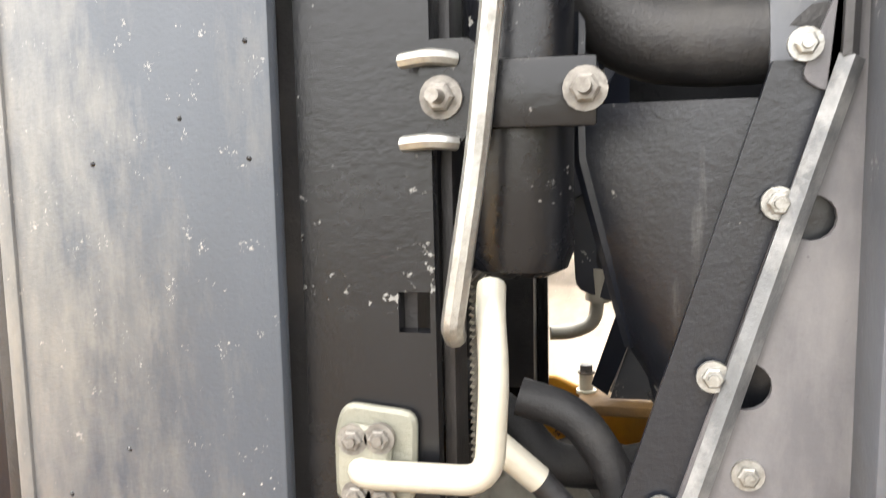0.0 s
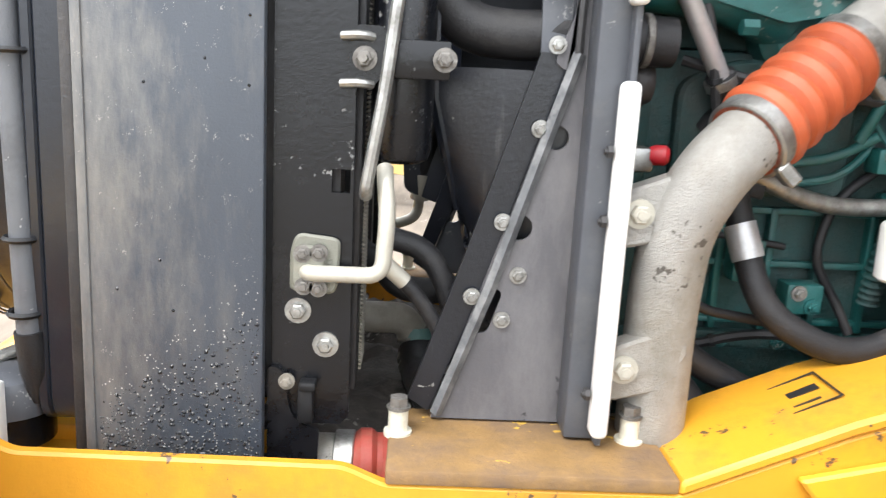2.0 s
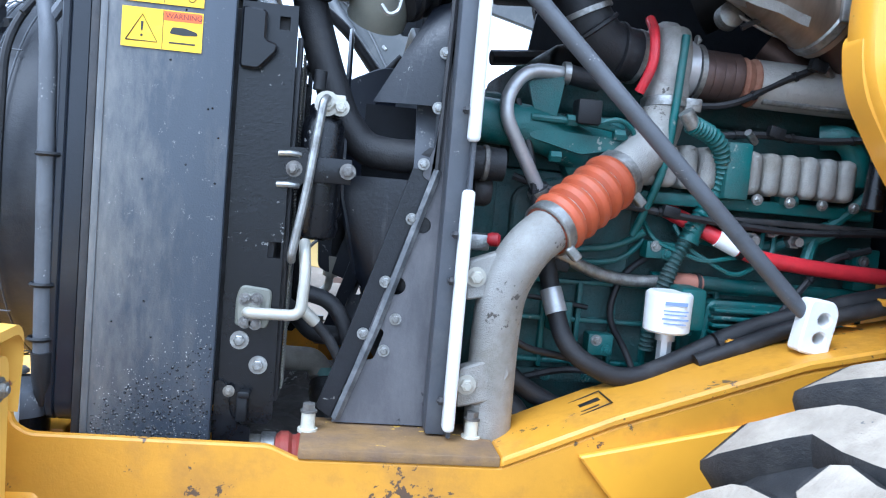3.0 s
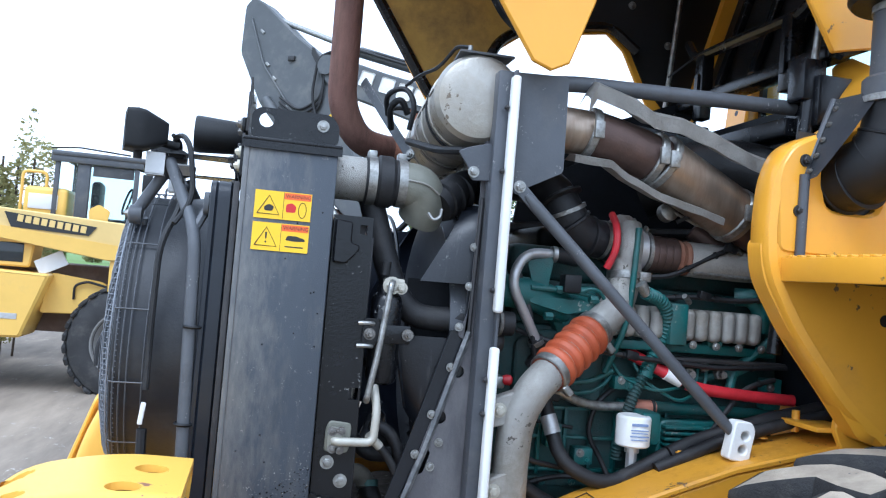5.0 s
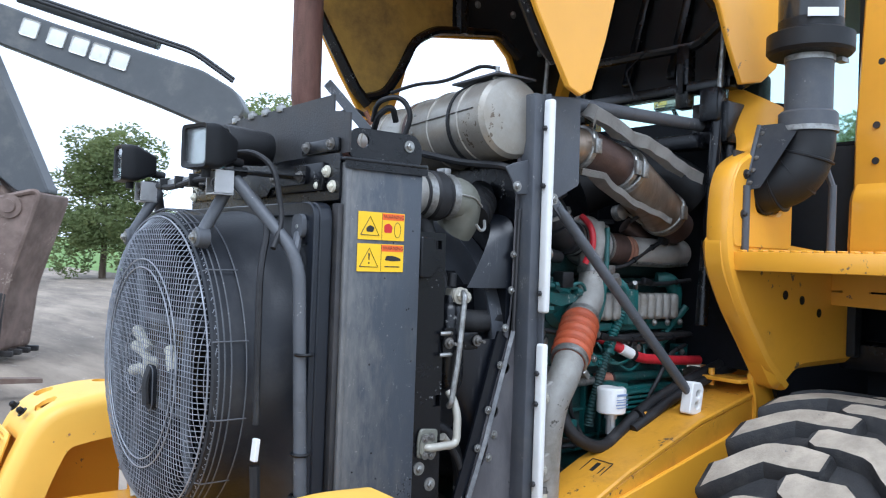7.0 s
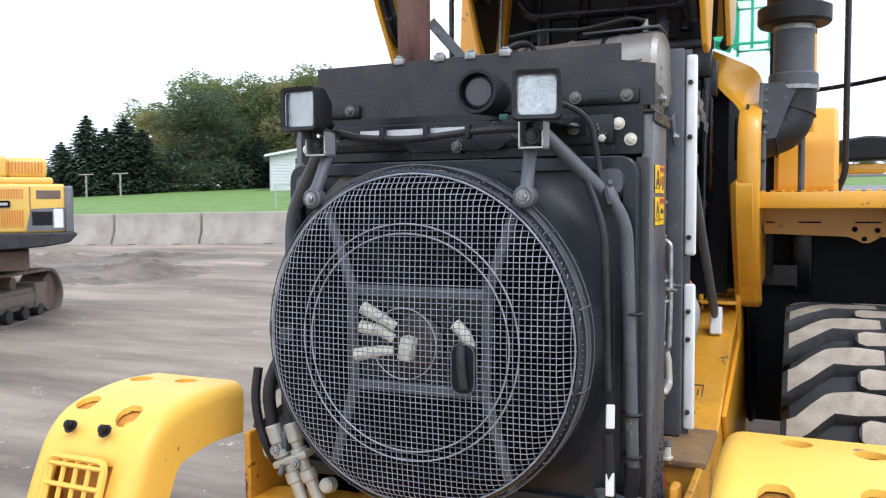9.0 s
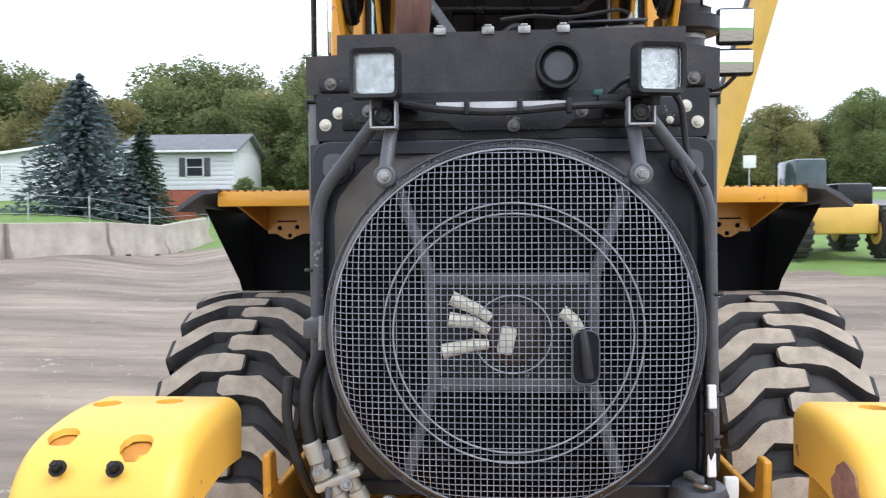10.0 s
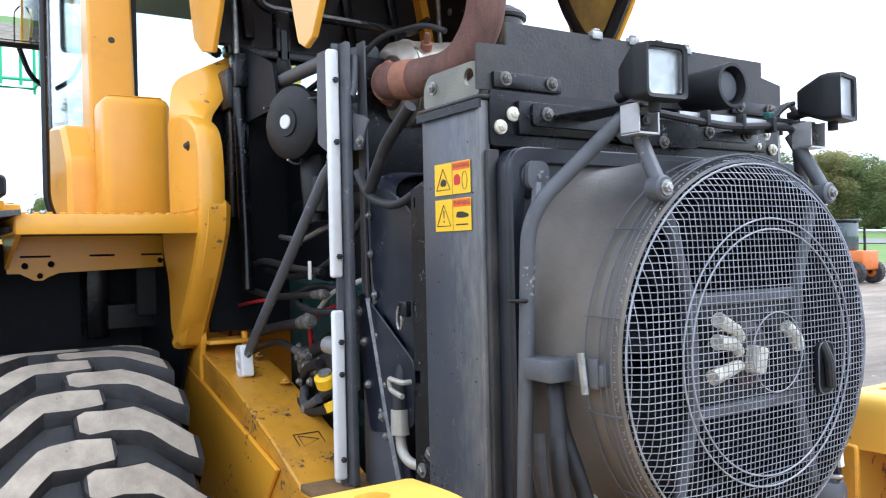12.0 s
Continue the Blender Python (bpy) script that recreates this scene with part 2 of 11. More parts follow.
# Near-black for core and fan, and for depths whose shade is put into the colour.
M_COREBLACK = surf("core_and_shade_black", (0.006, 0.0072, 0.0102), 0.55, var=0.3, scale=30, bump=0.1, spec=0.24)
# Darker orange than the guard: shade of its hollow inside, put into the colour.
M_SHADESHELL = surf("shaded_shell_orange", (0.55, 0.24, 0.035), 0.7, var=0.15, scale=8, dirt=(0.3, 0.13, 0.04), dirt_amt=0.3, dirt_scale=6, bump=0.1)
M_GRIMY = surf("grimy_bolt_steel", (0.2, 0.19, 0.175), 0.5, metal=0.6, var=0.3, scale=60, dirt=(0.06, 0.055, 0.05), dirt_amt=0.5, dirt_scale=40, bump=0.15)
M_BARREL = surf("dust_coated_plastic", (0.016, 0.018, 0.023), 0.45, var=0.2, scale=4, dirt=(0.075, 0.072, 0.068), dirt_amt=0.4, dirt_scale=2.0, bump=0.08, bump_scale=120, spec=0.42)


def dust_sheen_film(m, colour, lo, hi, most, axis="Y", size=5.0, stretch=(1, 1, 1)):
    """A pale film on one flank, growing along an axis, broken by noise: dry dust, or dust with sheen."""
    nt = m.node_tree
    bs = nt.nodes["Principled BSDF"]
    src = bs.inputs["Base Color"].links[0].from_socket
    tc = nt.nodes.new("ShaderNodeTexCoord")
    sp = nt.nodes.new("ShaderNodeSeparateXYZ")
    nt.links.new(tc.outputs["Object"], sp.inputs[0])
    nz = node(nt, "ShaderNodeTexNoise", Scale=size, Detail=8.0, Roughness=0.68)
    mp = nt.nodes.new("ShaderNodeMapping")
    mp.inputs["Scale"].default_value = stretch
    nt.links.new(tc.outputs["Object"], mp.inputs["Vector"])
    nt.links.new(mp.outputs[0], nz.inputs["Vector"])
    ad = nt.nodes.new("ShaderNodeMath")
    ad.operation = 'MULTIPLY_ADD'
    nt.links.new(nz.outputs["Fac"], ad.inputs[0])
    ad.inputs[1].default_value = 0.35
    nt.links.new(sp.outputs[axis], ad.inputs[2])
    mr = nt.nodes.new("ShaderNodeMapRange")
    mr.inputs["From Min"].default_value, mr.inputs["From Max"].default_value = lo, hi
    mr.inputs["To Max"].default_value = most
    nt.links.new(ad.outputs[0], mr.inputs["Value"])
    mx = nt.nodes.new("ShaderNodeMixRGB")
    mx.inputs[2].default_value = (*colour, 1)
    nt.links.new(mr.outputs[0], mx.inputs[0])
    nt.links.new(src, mx.inputs[1])
    nt.links.new(mx.outputs[0], bs.inputs["Base Color"])


dust_sheen_film(M_GREY, (0.36, 0.335, 0.29), 0.30, 0.04, 0.54, "X", 30.0, (1.4, 1.4, 0.4))
# Barrel dust; the soft sheen on its left flank is mixed into the colour too.
dust_sheen_film(M_BARREL, (0.32, 0.28, 0.23), 0.3, 0.62, 0.5)
M_SIDESHEET = surf("dusty_side_sheet", (0.082, 0.08, 0.087), 0.45, var=0.2, scale=4, stretch=(2, 2, 0.8), dirt=(0.17, 0.162, 0.16), dirt_amt=0.45, dirt_scale=4, fleck=(0.03, 0.03, 0.032), fleck_amt=0.04, fleck_scale=60, bump=0.06)
M_COWL = surf("scratched_cowl_plastic", (0.007, 0.0085, 0.0125), 0.3, var=0.25, scale=5, stretch=(5, 5, 0.6), dirt=(0.16, 0.155, 0.145), dirt_amt=0.1, dirt_scale=5, fleck=(0.22, 0.215, 0.2), fleck_amt=0.04, fleck_scale=90, bump=0.06)
M_DIRT = surf("oily_black_dirt", (0.05, 0.042, 0.035), 0.7, var=0.5, scale=18, dirt=(0.2, 0.175, 0.15), dirt_amt=0.35, dirt_scale=30, fleck=(0.3, 0.28, 0.25), fleck_amt=0.22, fleck_scale=90, bump=0.6, bump_scale=70)
M_OLDPIPE = surf("grimy_cream_pipe", (0.3, 0.275, 0.225), 0.5, var=0.25, scale=9, dirt=(0.1, 0.09, 0.08), dirt_amt=0.5, dirt_scale=8, bump=0.1)
M_PADRUST = surf("rusty_yellow_pad", (0.24, 0.14, 0.05), 0.7, var=0.3, scale=9, dirt=(0.12, 0.085, 0.07), dirt_amt=0.55, dirt_scale=10, fleck=(0.6, 0.36, 0.05), fleck_amt=0.16, fleck_scale=60, bump=0.15)
M_NAVY = surf("blue_black_panel_paint", (0.011, 0.014, 0.023), 0.28, var=0.2, scale=5, dirt=(0.045, 0.047, 0.054), dirt_amt=0.2, dirt_scale=5, fleck=(0.2, 0.2, 0.2), fleck_amt=0.03, fleck_scale=90, bump=0.04)
M_MESH = surf("dusty_mesh_wire", (0.27, 0.284, 0.315), 0.45, metal=0.15, var=0.3, scale=20, dirt=(0.11, 0.115, 0.128), dirt_amt=0.3, dirt_scale=4, bump=0.0)
M_FITTING = surf("cream_plated_fitting", (0.66, 0.63, 0.52), 0.4, metal=0.1, var=0.15, scale=25, dirt=(0.32, 0.28, 0.2), dirt_amt=0.3, dirt_scale=30, bump=0.08)
M_ALUDUST = surf("dusty_cast_elbow", (0.2, 0.2, 0.165), 0.5, metal=0.25, var=0.2, scale=9, dirt=(0.3, 0.28, 0.22), dirt_amt=0.35, dirt_scale=9, bump=0.12, bump_scale=260)
# Pale speck colour that stands for glints on blistered paint.
M_SPECK = surf("pale_glint_specks", (0.3, 0.29, 0.27), 0.5, var=0.2, scale=90, bump=0.0, per_island=0.4)
M_PALETEAL = surf("pale_green_rubber", (0.13, 0.26, 0.235), 0.5, var=0.2, scale=20, dirt=(0.2, 0.19, 0.16), dirt_amt=0.3, dirt_scale=20, bump=0.08)
M_TRIM = surf("worn_edge_metal", (0.13, 0.135, 0.14), 0.4, metal=0.3, var=0.3, scale=30, dirt=(0.34, 0.34, 0.335), dirt_amt=0.45, dirt_scale=25, bump=0.1)
M_MUD_DARK = surf("rust_stained_black", (0.02, 0.014, 0.013), 0.5, var=0.4, scale=20, dirt=(0.09, 0.03, 0.025), dirt_amt=0.35, dirt_scale=25, bump=0.1)
M_SCRAPE = surf("rubbed_through_paint", (0.3, 0.15, 0.12), 0.7, var=0.35, scale=30, dirt=(0.42, 0.3, 0.26), dirt_amt=0.45, dirt_scale=40, bump=0.25)

# ---- mesh helpers ----
def box(c, s, bev=0.0, seg=2, rot=(0, 0, 0)):
    """A bevelled box with its middle at c and size s."""
    bm = bmesh.new()
    bmesh.ops.create_cube(bm, size=1.0, matrix=Matrix.Diagonal((*s, 1)))
    if bev:
        bmesh.ops.bevel(bm, geom=bm.edges[:], offset=bev, segments=seg, affect='EDGES', profile=0.5)
    bm.transform(pose(*c, *rot))
    return bm


def span(a, b, bev=0.0, seg=2):
    """A bevelled box from corner a to corner b."""
    return box([(p + q) / 2 for p, q in zip(a, b)], [abs(q - p) for p, q in zip(a, b)], bev, seg)


def ring_frame(d):
    d = Vector(d).normalized()
    up = Vector((0, 0, 1)) if abs(d.z) < 0.95 else Vector((1, 0, 0))
    a = d.cross(up).normalized()
    return d, a, d.cross(a).normalized()


def rounded(pts, fillet, fseg):
    """A path with its corners rounded off."""
    pts = [Vector(p) for p in pts]
    out = [pts[0]]
    for i in range(1, len(pts) - 1):
        a, b, c = pts[i - 1], pts[i], pts[i + 1]
        u, v = a - b, c - b
        k = min(fillet, u.length * 0.48, v.length * 0.48)
        p, q = b + u.normalized() * k, b + v.normalized() * k
        for j in range(fseg + 1):
            t = j / fseg
            out.append(p * (1 - t) ** 2 + b * 2 * t * (1 - t) + q * t * t)
    out.append(pts[-1])
    return out


def tube(pts, r, seg=10, fillet=0.05, fseg=5, caps=True, radii=None, closed=False):
    """A round tube along a path; radii: radius at each point in place of r (path then taken as given)."""
    path = [Vector(p) for p in pts] if (radii or fillet == 0 or len(pts) < 3) else rounded(pts, fillet, fseg)
    bm = bmesh.new()
    n = len(path)
    _, a, _ = ring_frame(path[1] - path[0])
    rings = []
    for i, p in enumerate(path):
        if closed:
            t = path[(i + 1) % n] - path[i - 1]
        else:
            t = path[min(i + 1, n - 1)] - path[max(i - 1, 0)]
        t = t.normalized()
        a = (a - t * a.dot(t)).normalized()
        b = t.cross(a)
        rr = radii[i] if radii else r
        rings.append([bm.verts.new(p + (a * math.cos(2 * math.pi * k / seg) + b * math.sin(2 * math.pi * k / seg)) * rr) for k in range(seg)])
    for i in range(n if closed else n - 1):
        x, y = rings[i], rings[(i + 1) % n]
        for k in range(seg):
            bm.faces.new((x[k], x[(k + 1) % seg], y[(k + 1) % seg], y[k]))
    if caps and not closed:
        bm.faces.new(rings[0][::-1])
        bm.faces.new(rings[-1])
    return bm


def lathe(p0, d, prof, seg=24):
    """A turned body: prof is a list of (distance along d from p0, radius)."""
    d, a, b = ring_frame(d)
    p0 = Vector(p0)
    bm = bmesh.new()
    rings = []
    for h, r in prof:
        if r <= 1e-6:
            rings.append([bm.verts.new(p0 + d * h)])
        else:
            rings.append([bm.verts.new(p0 + d * h + (a * math.cos(2 * math.pi * k / seg) + b * math.sin(2 * math.pi * k / seg)) * r) for k in range(seg)])
    for x, y in zip(rings, rings[1:]):
        for k in range(seg):
            k2 = (k + 1) % seg
            if len(x) == 1 and len(y) == 1:
                continue
            if len(x) == 1:
                bm.faces.new((x[0], y[k2], y[k]))
            elif len(y) == 1:
                bm.faces.new((x[k], x[k2], y[0]))
            else:
                bm.faces.new((x[k], x[k2], y[k2], y[k]))
    if len(rings[0]) > 1:
        bm.faces.new(rings[0][::-1])
    if len(rings[-1]) > 1:
        bm.faces.new(rings[-1])
    bmesh.ops.recalc_face_normals(bm, faces=bm.faces[:])
    return bm


def rod(p0, p1, r, r2=None, seg=16, bev=0.0):
    p0, p1 = Vector(p0), Vector(p1)
    L = (p1 - p0).length
    r2 = r if r2 is None else r2
    b = min(bev, L * 0.3)
    prof = [(0, r), (L, r2)] if not b else [(0, r - b), (b, r), (L - b, r2), (L, r2 - b)]
    return lathe(p0, p1 - p0, prof, seg)


def circle(c, r, n=20, a0=0.0):
    return [(c[0] + r * math.cos(a0 + 2 * math.pi * k / n), c[1] + r * math.sin(a0 + 2 * math.pi * k / n)) for k in range(n)]


def soft_poly(pts, r, n=4):
    """An outline with rounded corners."""
    out = []
    m = len(pts)
    for i in range(m):
        a, b, c = Vector(pts[i - 1]), Vector(pts[i]), Vector(pts[(i + 1) % m])
        u, v = a - b, c - b
        k = min(r, u.length * 0.45, v.length * 0.45)
        p, q = b + u.normalized() * k, b + v.normalized() * k
        for j in range(n + 1):
            t = j / n
            w = p * (1 - t) ** 2 + b * 2 * t * (1 - t) + q * t * t
            out.append((w.x, w.y))
    return out


def plate(outline, axis, lo, hi, holes=(), bev=0.0):
    """A sheet between lo and hi on an axis, cut to an outline in the other two (in the order x, y, z), with holes."""
    bm = bmesh.new()

    def at(p, w):
        return {'x': (w, p[0], p[1]), 'y': (p[0], w, p[1]), 'z': (p[0], p[1], w)}[axis]
    edges = []
    for loop in (outline, *holes):
        vs = [bm.verts.new(at(p, lo)) for p in loop]
        edges += [bm.edges.new((vs[i], vs[(i + 1) % len(vs)])) for i in range(len(vs))]
    if holes:
        bmesh.ops.triangle_fill(bm, use_beauty=True, use_dissolve=False, edges=edges)
    else:
        bm.faces.new([v for v in bm.verts])
    rim = [e for e in bm.edges if e.is_boundary]
    top = bmesh.ops.extrude_face_region(bm, geom=bm.faces[:])
    move = Vector(at((0, 0), hi)) - Vector(at((0, 0), lo))
    bmesh.ops.translate(bm, verts=[g for g in top["geom"] if isinstance(g, bmesh.types.BMVert)], vec=move)
    bmesh.ops.recalc_face_normals(bm, faces=bm.faces[:])
    if bev:
        sharp = [e for e in bm.edges if len(e.link_faces) == 2 and e.calc_face_angle(0) > 0.9]
        bmesh.ops.bevel(bm, geom=sharp, offset=bev, segments=1, affect='EDGES')
    return bm


def join(*bms):
    """One mesh from several pieces of one part."""
    out = bmesh.new()
    for b in bms:
        me = bpy.data.meshes.new("tmp")
        b.to_mesh(me)
        b.free()
        out.from_mesh(me)
        bpy.data.meshes.remove(me)
    return out


def hexbolt(p, d, r=0.011, h=0.009, washer=1.45):
    """A hexagon bolt head on its washer at p, pointing along d."""
    d = Vector(d).normalized()
    p = Vector(p)
    bits = [lathe(p, d, [(0, r * 0.98), (h * 0.85, r * 0.98), (h, r * 0.8)], 6)]
    if washer:
        bits.append(lathe(p - d * 0.002, d, [(0, r * washer), (0.0045, r * washer)], 16))
    bits.append(lathe(p + d * h, d, [(0, r * 0.5), (0.003, r * 0.45)], 10))
    return join(*bits)


def mesh_of(name, bm, mat):
    me = bpy.data.meshes.new(name)
    bm.to_mesh(me)
    bm.free()
    me.polygons.foreach_set("use_smooth", [True] * len(me.polygons))
    me.set_sharp_from_angle(angle=radians(32))
    for m in (mat if isinstance(mat, (list, tuple)) else [mat]):
        me.materials.append(m)
    return me


def part(name, bm, mat, parent=None, label=""):
    """One mesh object, given in world places, under a thing or a part."""
    ob = new(name, mesh_of(name, bm, mat) if isinstance(bm, bmesh.types.BMesh) else bm)
    if parent is not None:
        ob.parent = parent
        ob.matrix_parent_inverse = origin_of(parent).inverted()
    if label:
        tagged(ob, label)
    return ob


def origin_of(ob):
    return Matrix.Translation(ob["_base"]) if "_base" in ob else Matrix.Identity(4)


def thing(name, base, label, category, group="", kind=""):
    """An empty at its base that carries the parts of one thing."""
    ob = new(name)
    ob.empty_display_size = 0.05
    ob.location = base
    ob["_base"] = tuple(float(v) for v in base)
    return tagged(ob, label, category, group, kind)


def solo(name, bm, mat, label, category, group="", kind=""):
    return tagged(part(name, bm, mat), label, category, group, kind)

# ---- ground ----
def gz(x, y):
    """Height of the yard: level round the machine, rising gently ahead."""
    t = max(0.0, x - 2.0)
    t = min(t, 66.0 + 0.04 * max(0.0, t - 66.0))
    rise = 0.072 * t * t / (t + 4.0)
    rise *= 1.0 - 0.4 * math.exp(-((math.degrees(math.atan2(y, x + 2.0)) - 22.5) / 4.5) ** 2) * min(1.0, t / 20.0)
    far = max(0.0, math.hypot(x, y) - 70.0)
    return GROUND + rise + 0.03 * math.sin(x * 0.35) * math.sin(y * 0.31) + 0.002 * far


def ground_material():
    """Packed gravel with long wheel-track streaks, pale stone and dark damp mud."""
    m = surf("yard_gravel", (0.285, 0.234, 0.18), 0.9, var=0.36, scale=0.7, stretch=(1.5, 0.3, 1), dirt=(0.075, 0.062, 0.052), dirt_amt=0.62, dirt_scale=0.42, fleck=(0.5, 0.48, 0.45), fleck_amt=0.015, fleck_scale=38, bump=0.5, bump_scale=30)
    m.node_tree.nodes["Mapping"].inputs["Rotation"].default_value = (0, 0, radians(-26))
    return m


M_GRAVEL = ground_material()
M_GRASS = surf("mown_grass", (0.125, 0.215, 0.042), 0.85, var=0.2, scale=0.8, dirt=(0.16, 0.225, 0.065), dirt_amt=0.4, dirt_scale=0.3, fleck=(0.08, 0.15, 0.03), fleck_amt=0.3, fleck_scale=14, bump=0.3, bump_scale=30)


def along(v, table):
    """Straight-line reading of a table of (place, value)."""
    for (a, p), (b, q) in zip(table, table[1:]):
        if v <= b:
            t = min(1.0, max(0.0, (v - a) / (b - a)))
            return p + (q - p) * t
    return table[-1][1]


def lawn_edge(y):
    """Where the yard ends and the lawn begins, ahead of the machine."""
    return along(y, [(-60, 24), (-32, 17), (-16, 15.4), (-11, 14.3), (-8, 14.5), (6.2, 22.2), (10.5, 25.5), (13.5, 19.2), (24, 17.2), (40, 14), (60, 10)]) + 0.3 * math.sin(y * 0.5)


def build_ground():
    xs = [-400, -200, -100, -60, -40, -25, -16] + [-10 + 0.8 * i for i in range(70)] + [50, 60, 75, 100, 140, 200, 300, 500, 900]
    ys = [-900, -500, -300, -180, -110, -75, -55] + [-40 + 1.0 * i for i in range(81)] + [55, 75, 110, 180, 300, 500, 900]
    bm = bmesh.new()
    grid = [[bm.verts.new((x, y, gz(x, y) + (0.015 * noise.noise(Vector((x * 0.6, y * 0.6, 0))) if abs(x) < 45 else 0))) for y in ys] for x in xs]
    for i in range(len(xs) - 1):
        for j in range(len(ys) - 1):
            f = bm.faces.new((grid[i][j], grid[i + 1][j], grid[i + 1][j + 1], grid[i][j + 1]))
            cx, cy = (xs[i] + xs[i + 1]) / 2, (ys[j] + ys[j + 1]) / 2
            f.material_index = 1 if (cx > lawn_edge(cy) or abs(cy) > 60 or cx < -40) else 0
    ob = part("ground", bm, [M_GRAVEL, M_GRASS])
    return tagged(ob, "grey-brown gravel yard with wheel tracks running out to mown lawn", "ground", kind="structure")


build_ground()


def mud_bank():
    """Churned dark mud pushed up before the barrier."""
    bm = bmesh.new()
    nx, ny = 84, 96
    grid = []
    for i in range(nx + 1):
        row = []
        for j in range(ny + 1):
            x, y = 7.6 + 9.0 * i / nx, 9.6 + 13.5 * j / ny
            u, v = (x - 12.2 + 0.25 * (y - 16)) / 3.6, (y - 16.2) / 6.2
            body = max(0.0, 1.0 - u * u - v * v + 0.55 * noise.noise(Vector((x * 0.5, y * 0.35, 8.0))))
            lump = noise.noise(Vector((x * 0.9, y * 0.5, 1.7))) + 0.6 * abs(noise.noise(Vector((x * 2.6, y * 1.1, 4.0)))) + 0.35 * noise.noise(Vector((x * 6, y * 4, 2)))
            row.append(bm.verts.new((x, y, gz(x, y) - 0.05 + min(1.0, body * 1.6) * (0.07 + 0.3 * max(0.0, lump)))))
        grid.append(row)
    for i in range(nx):
        for j in range(ny):
            bm.faces.new((grid[i][j], grid[i + 1][j], grid[i + 1][j + 1], grid[i][j + 1]))
    solo("mud_bank", bm, M_CHURN, "churned dark brown mud bank before the concrete barrier", "mud")


M_CHURN = surf("churned_mud", (0.11, 0.088, 0.07), 0.85, var=0.4, scale=1.6, stretch=(1.2, 0.5, 1), dirt=(0.27, 0.222, 0.172), dirt_amt=0.6, dirt_scale=0.9, bump=0.6, bump_scale=14)
mud_bank()

# ---- loader: rear frame, tail guards ----
def rear_frame():
    th = thing("chassis_rails", (0.6, 0, 0.5), "yellow steel rear frame, oily and chipped along its top", "frame")
    top = [(0.80, 1.385), (1.02, 1.478), (1.41, 1.61), (1.80, 1.695), (2.7, 1.72)]
    for s in (-1, 1):
        flange = top + [(x, z - 0.022) for x, z in reversed(top)]
        part("top_flange", plate(flange, 'y', s * 0.40, s * 0.617, bev=0.006), M_FRAME, th, "worn yellow top flange with dark oil marks")
        lip = soft_poly([(-0.16, 1.50), (-0.105, 1.50), (-0.088, 1.41), (-0.06, 1.394), (0.36, 1.39), (0.415, 1.366), (0.805, 1.366), (1.02, 1.455), (1.41, 1.587), (1.80, 1.672), (2.7, 1.697), (2.7, 0.75), (0.9, 0.75), (-0.16, 0.85)], 0.012, 3)
        part("side_web", plate(lip, 'y', s * 0.592, s * 0.612, bev=0.004), M_FRAME, th, "yellow outer web with a chipped upper lip")
        inner = [(-0.1, 1.24), (0.80, 1.24), (0.86, 1.37), (1.02, 1.455), (1.41, 1.587), (1.80, 1.672), (2.7, 1.697), (2.7, 0.75), (0.9, 0.75), (-0.1, 0.85)]
        part("inner_web", plate(inner, 'y', s * 0.405, s * 0.425), M_YELLOW, th)
        part("deck", span((-0.1, s * 0.42, 1.225), (0.82, s * 0.594, 1.245), 0.003), M_GREYDK, th, "grimy low deck behind the lip")
        part("mounting_pad", span((0.415, s * 0.41, 1.367), (0.80, s * 0.615, 1.388), 0.004), M_PADRUST, th, "rust-brown mounting pad")
        part("pad_block", span((0.43, s * 0.47, 1.24), (0.785, s * 0.59, 1.368), 0.004), M_FRAME, th)
        for x in (0.428, 0.759):
            stud = part("stud", join(rod((x, s * 0.5, 1.385), (x, s * 0.5, 1.425), 0.014), rod((x, s * 0.5, 1.385), (x, s * 0.5, 1.392), 0.02)), M_FITTING, th, "cream spacer sleeve")
            part("nut", join(rod((x, s * 0.5, 1.425), (x, s * 0.5, 1.429), 0.017), rod((x, s * 0.5, 1.429), (x, s * 0.5, 1.442), 0.0135, seg=6)), M_GRIMY, stud, "grimy hex bolt")
        for x, z in ((1.60, 1.665), (1.33, 1.60)):
            part("bolt", hexbolt((x, s * 0.44, z), (0, 0, 1), 0.014, 0.012), M_FRAME, th)
        riser = soft_poly([(1.74, 1.66), (1.70, 1.74), (1.80, 1.90), (1.93, 2.05), (2.14, 2.06), (2.14, 1.94), (2.05, 1.86), (2.06, 1.75), (2.14, 1.70), (2.14, 1.55), (1.74, 1.55)], 0.03, 3)
        part("riser_plate", plate(riser, 'y', s * 0.604, s * 0.626, bev=0.004), M_YELLOW, th, "yellow plate joining rail and corner panel")
        part("riser_step", span((2.0, s * 0.45, 1.735), (2.13, s * 0.63, 1.75), 0.004), M_YELLOW, th)
        part("wheel_side_web", plate([(0.95, 1.40), (2.1, 1.66), (2.1, 1.0), (1.3, 1.0)], 'y', s * 0.613, s * 0.63, bev=0.004), M_YELLOW, th)
    part("counterweight", join(span((-0.42, -0.62, 0.55), (0.0, 0.62, 1.31), 0.05, 3), span((-0.30, -0.40, 1.30), (-0.06, 0.40, 1.335), 0.01)), M_YELLOW, th)
    part("cross_member", span((0.05, -0.42, 0.9), (0.5, 0.42, 1.235), 0.01), M_YELLOW, th)
    part("belly_plate", span((0.5, -0.56, 0.95), (2.4, 0.56, 1.0), 0.005), M_GREYDK, th)
    return th


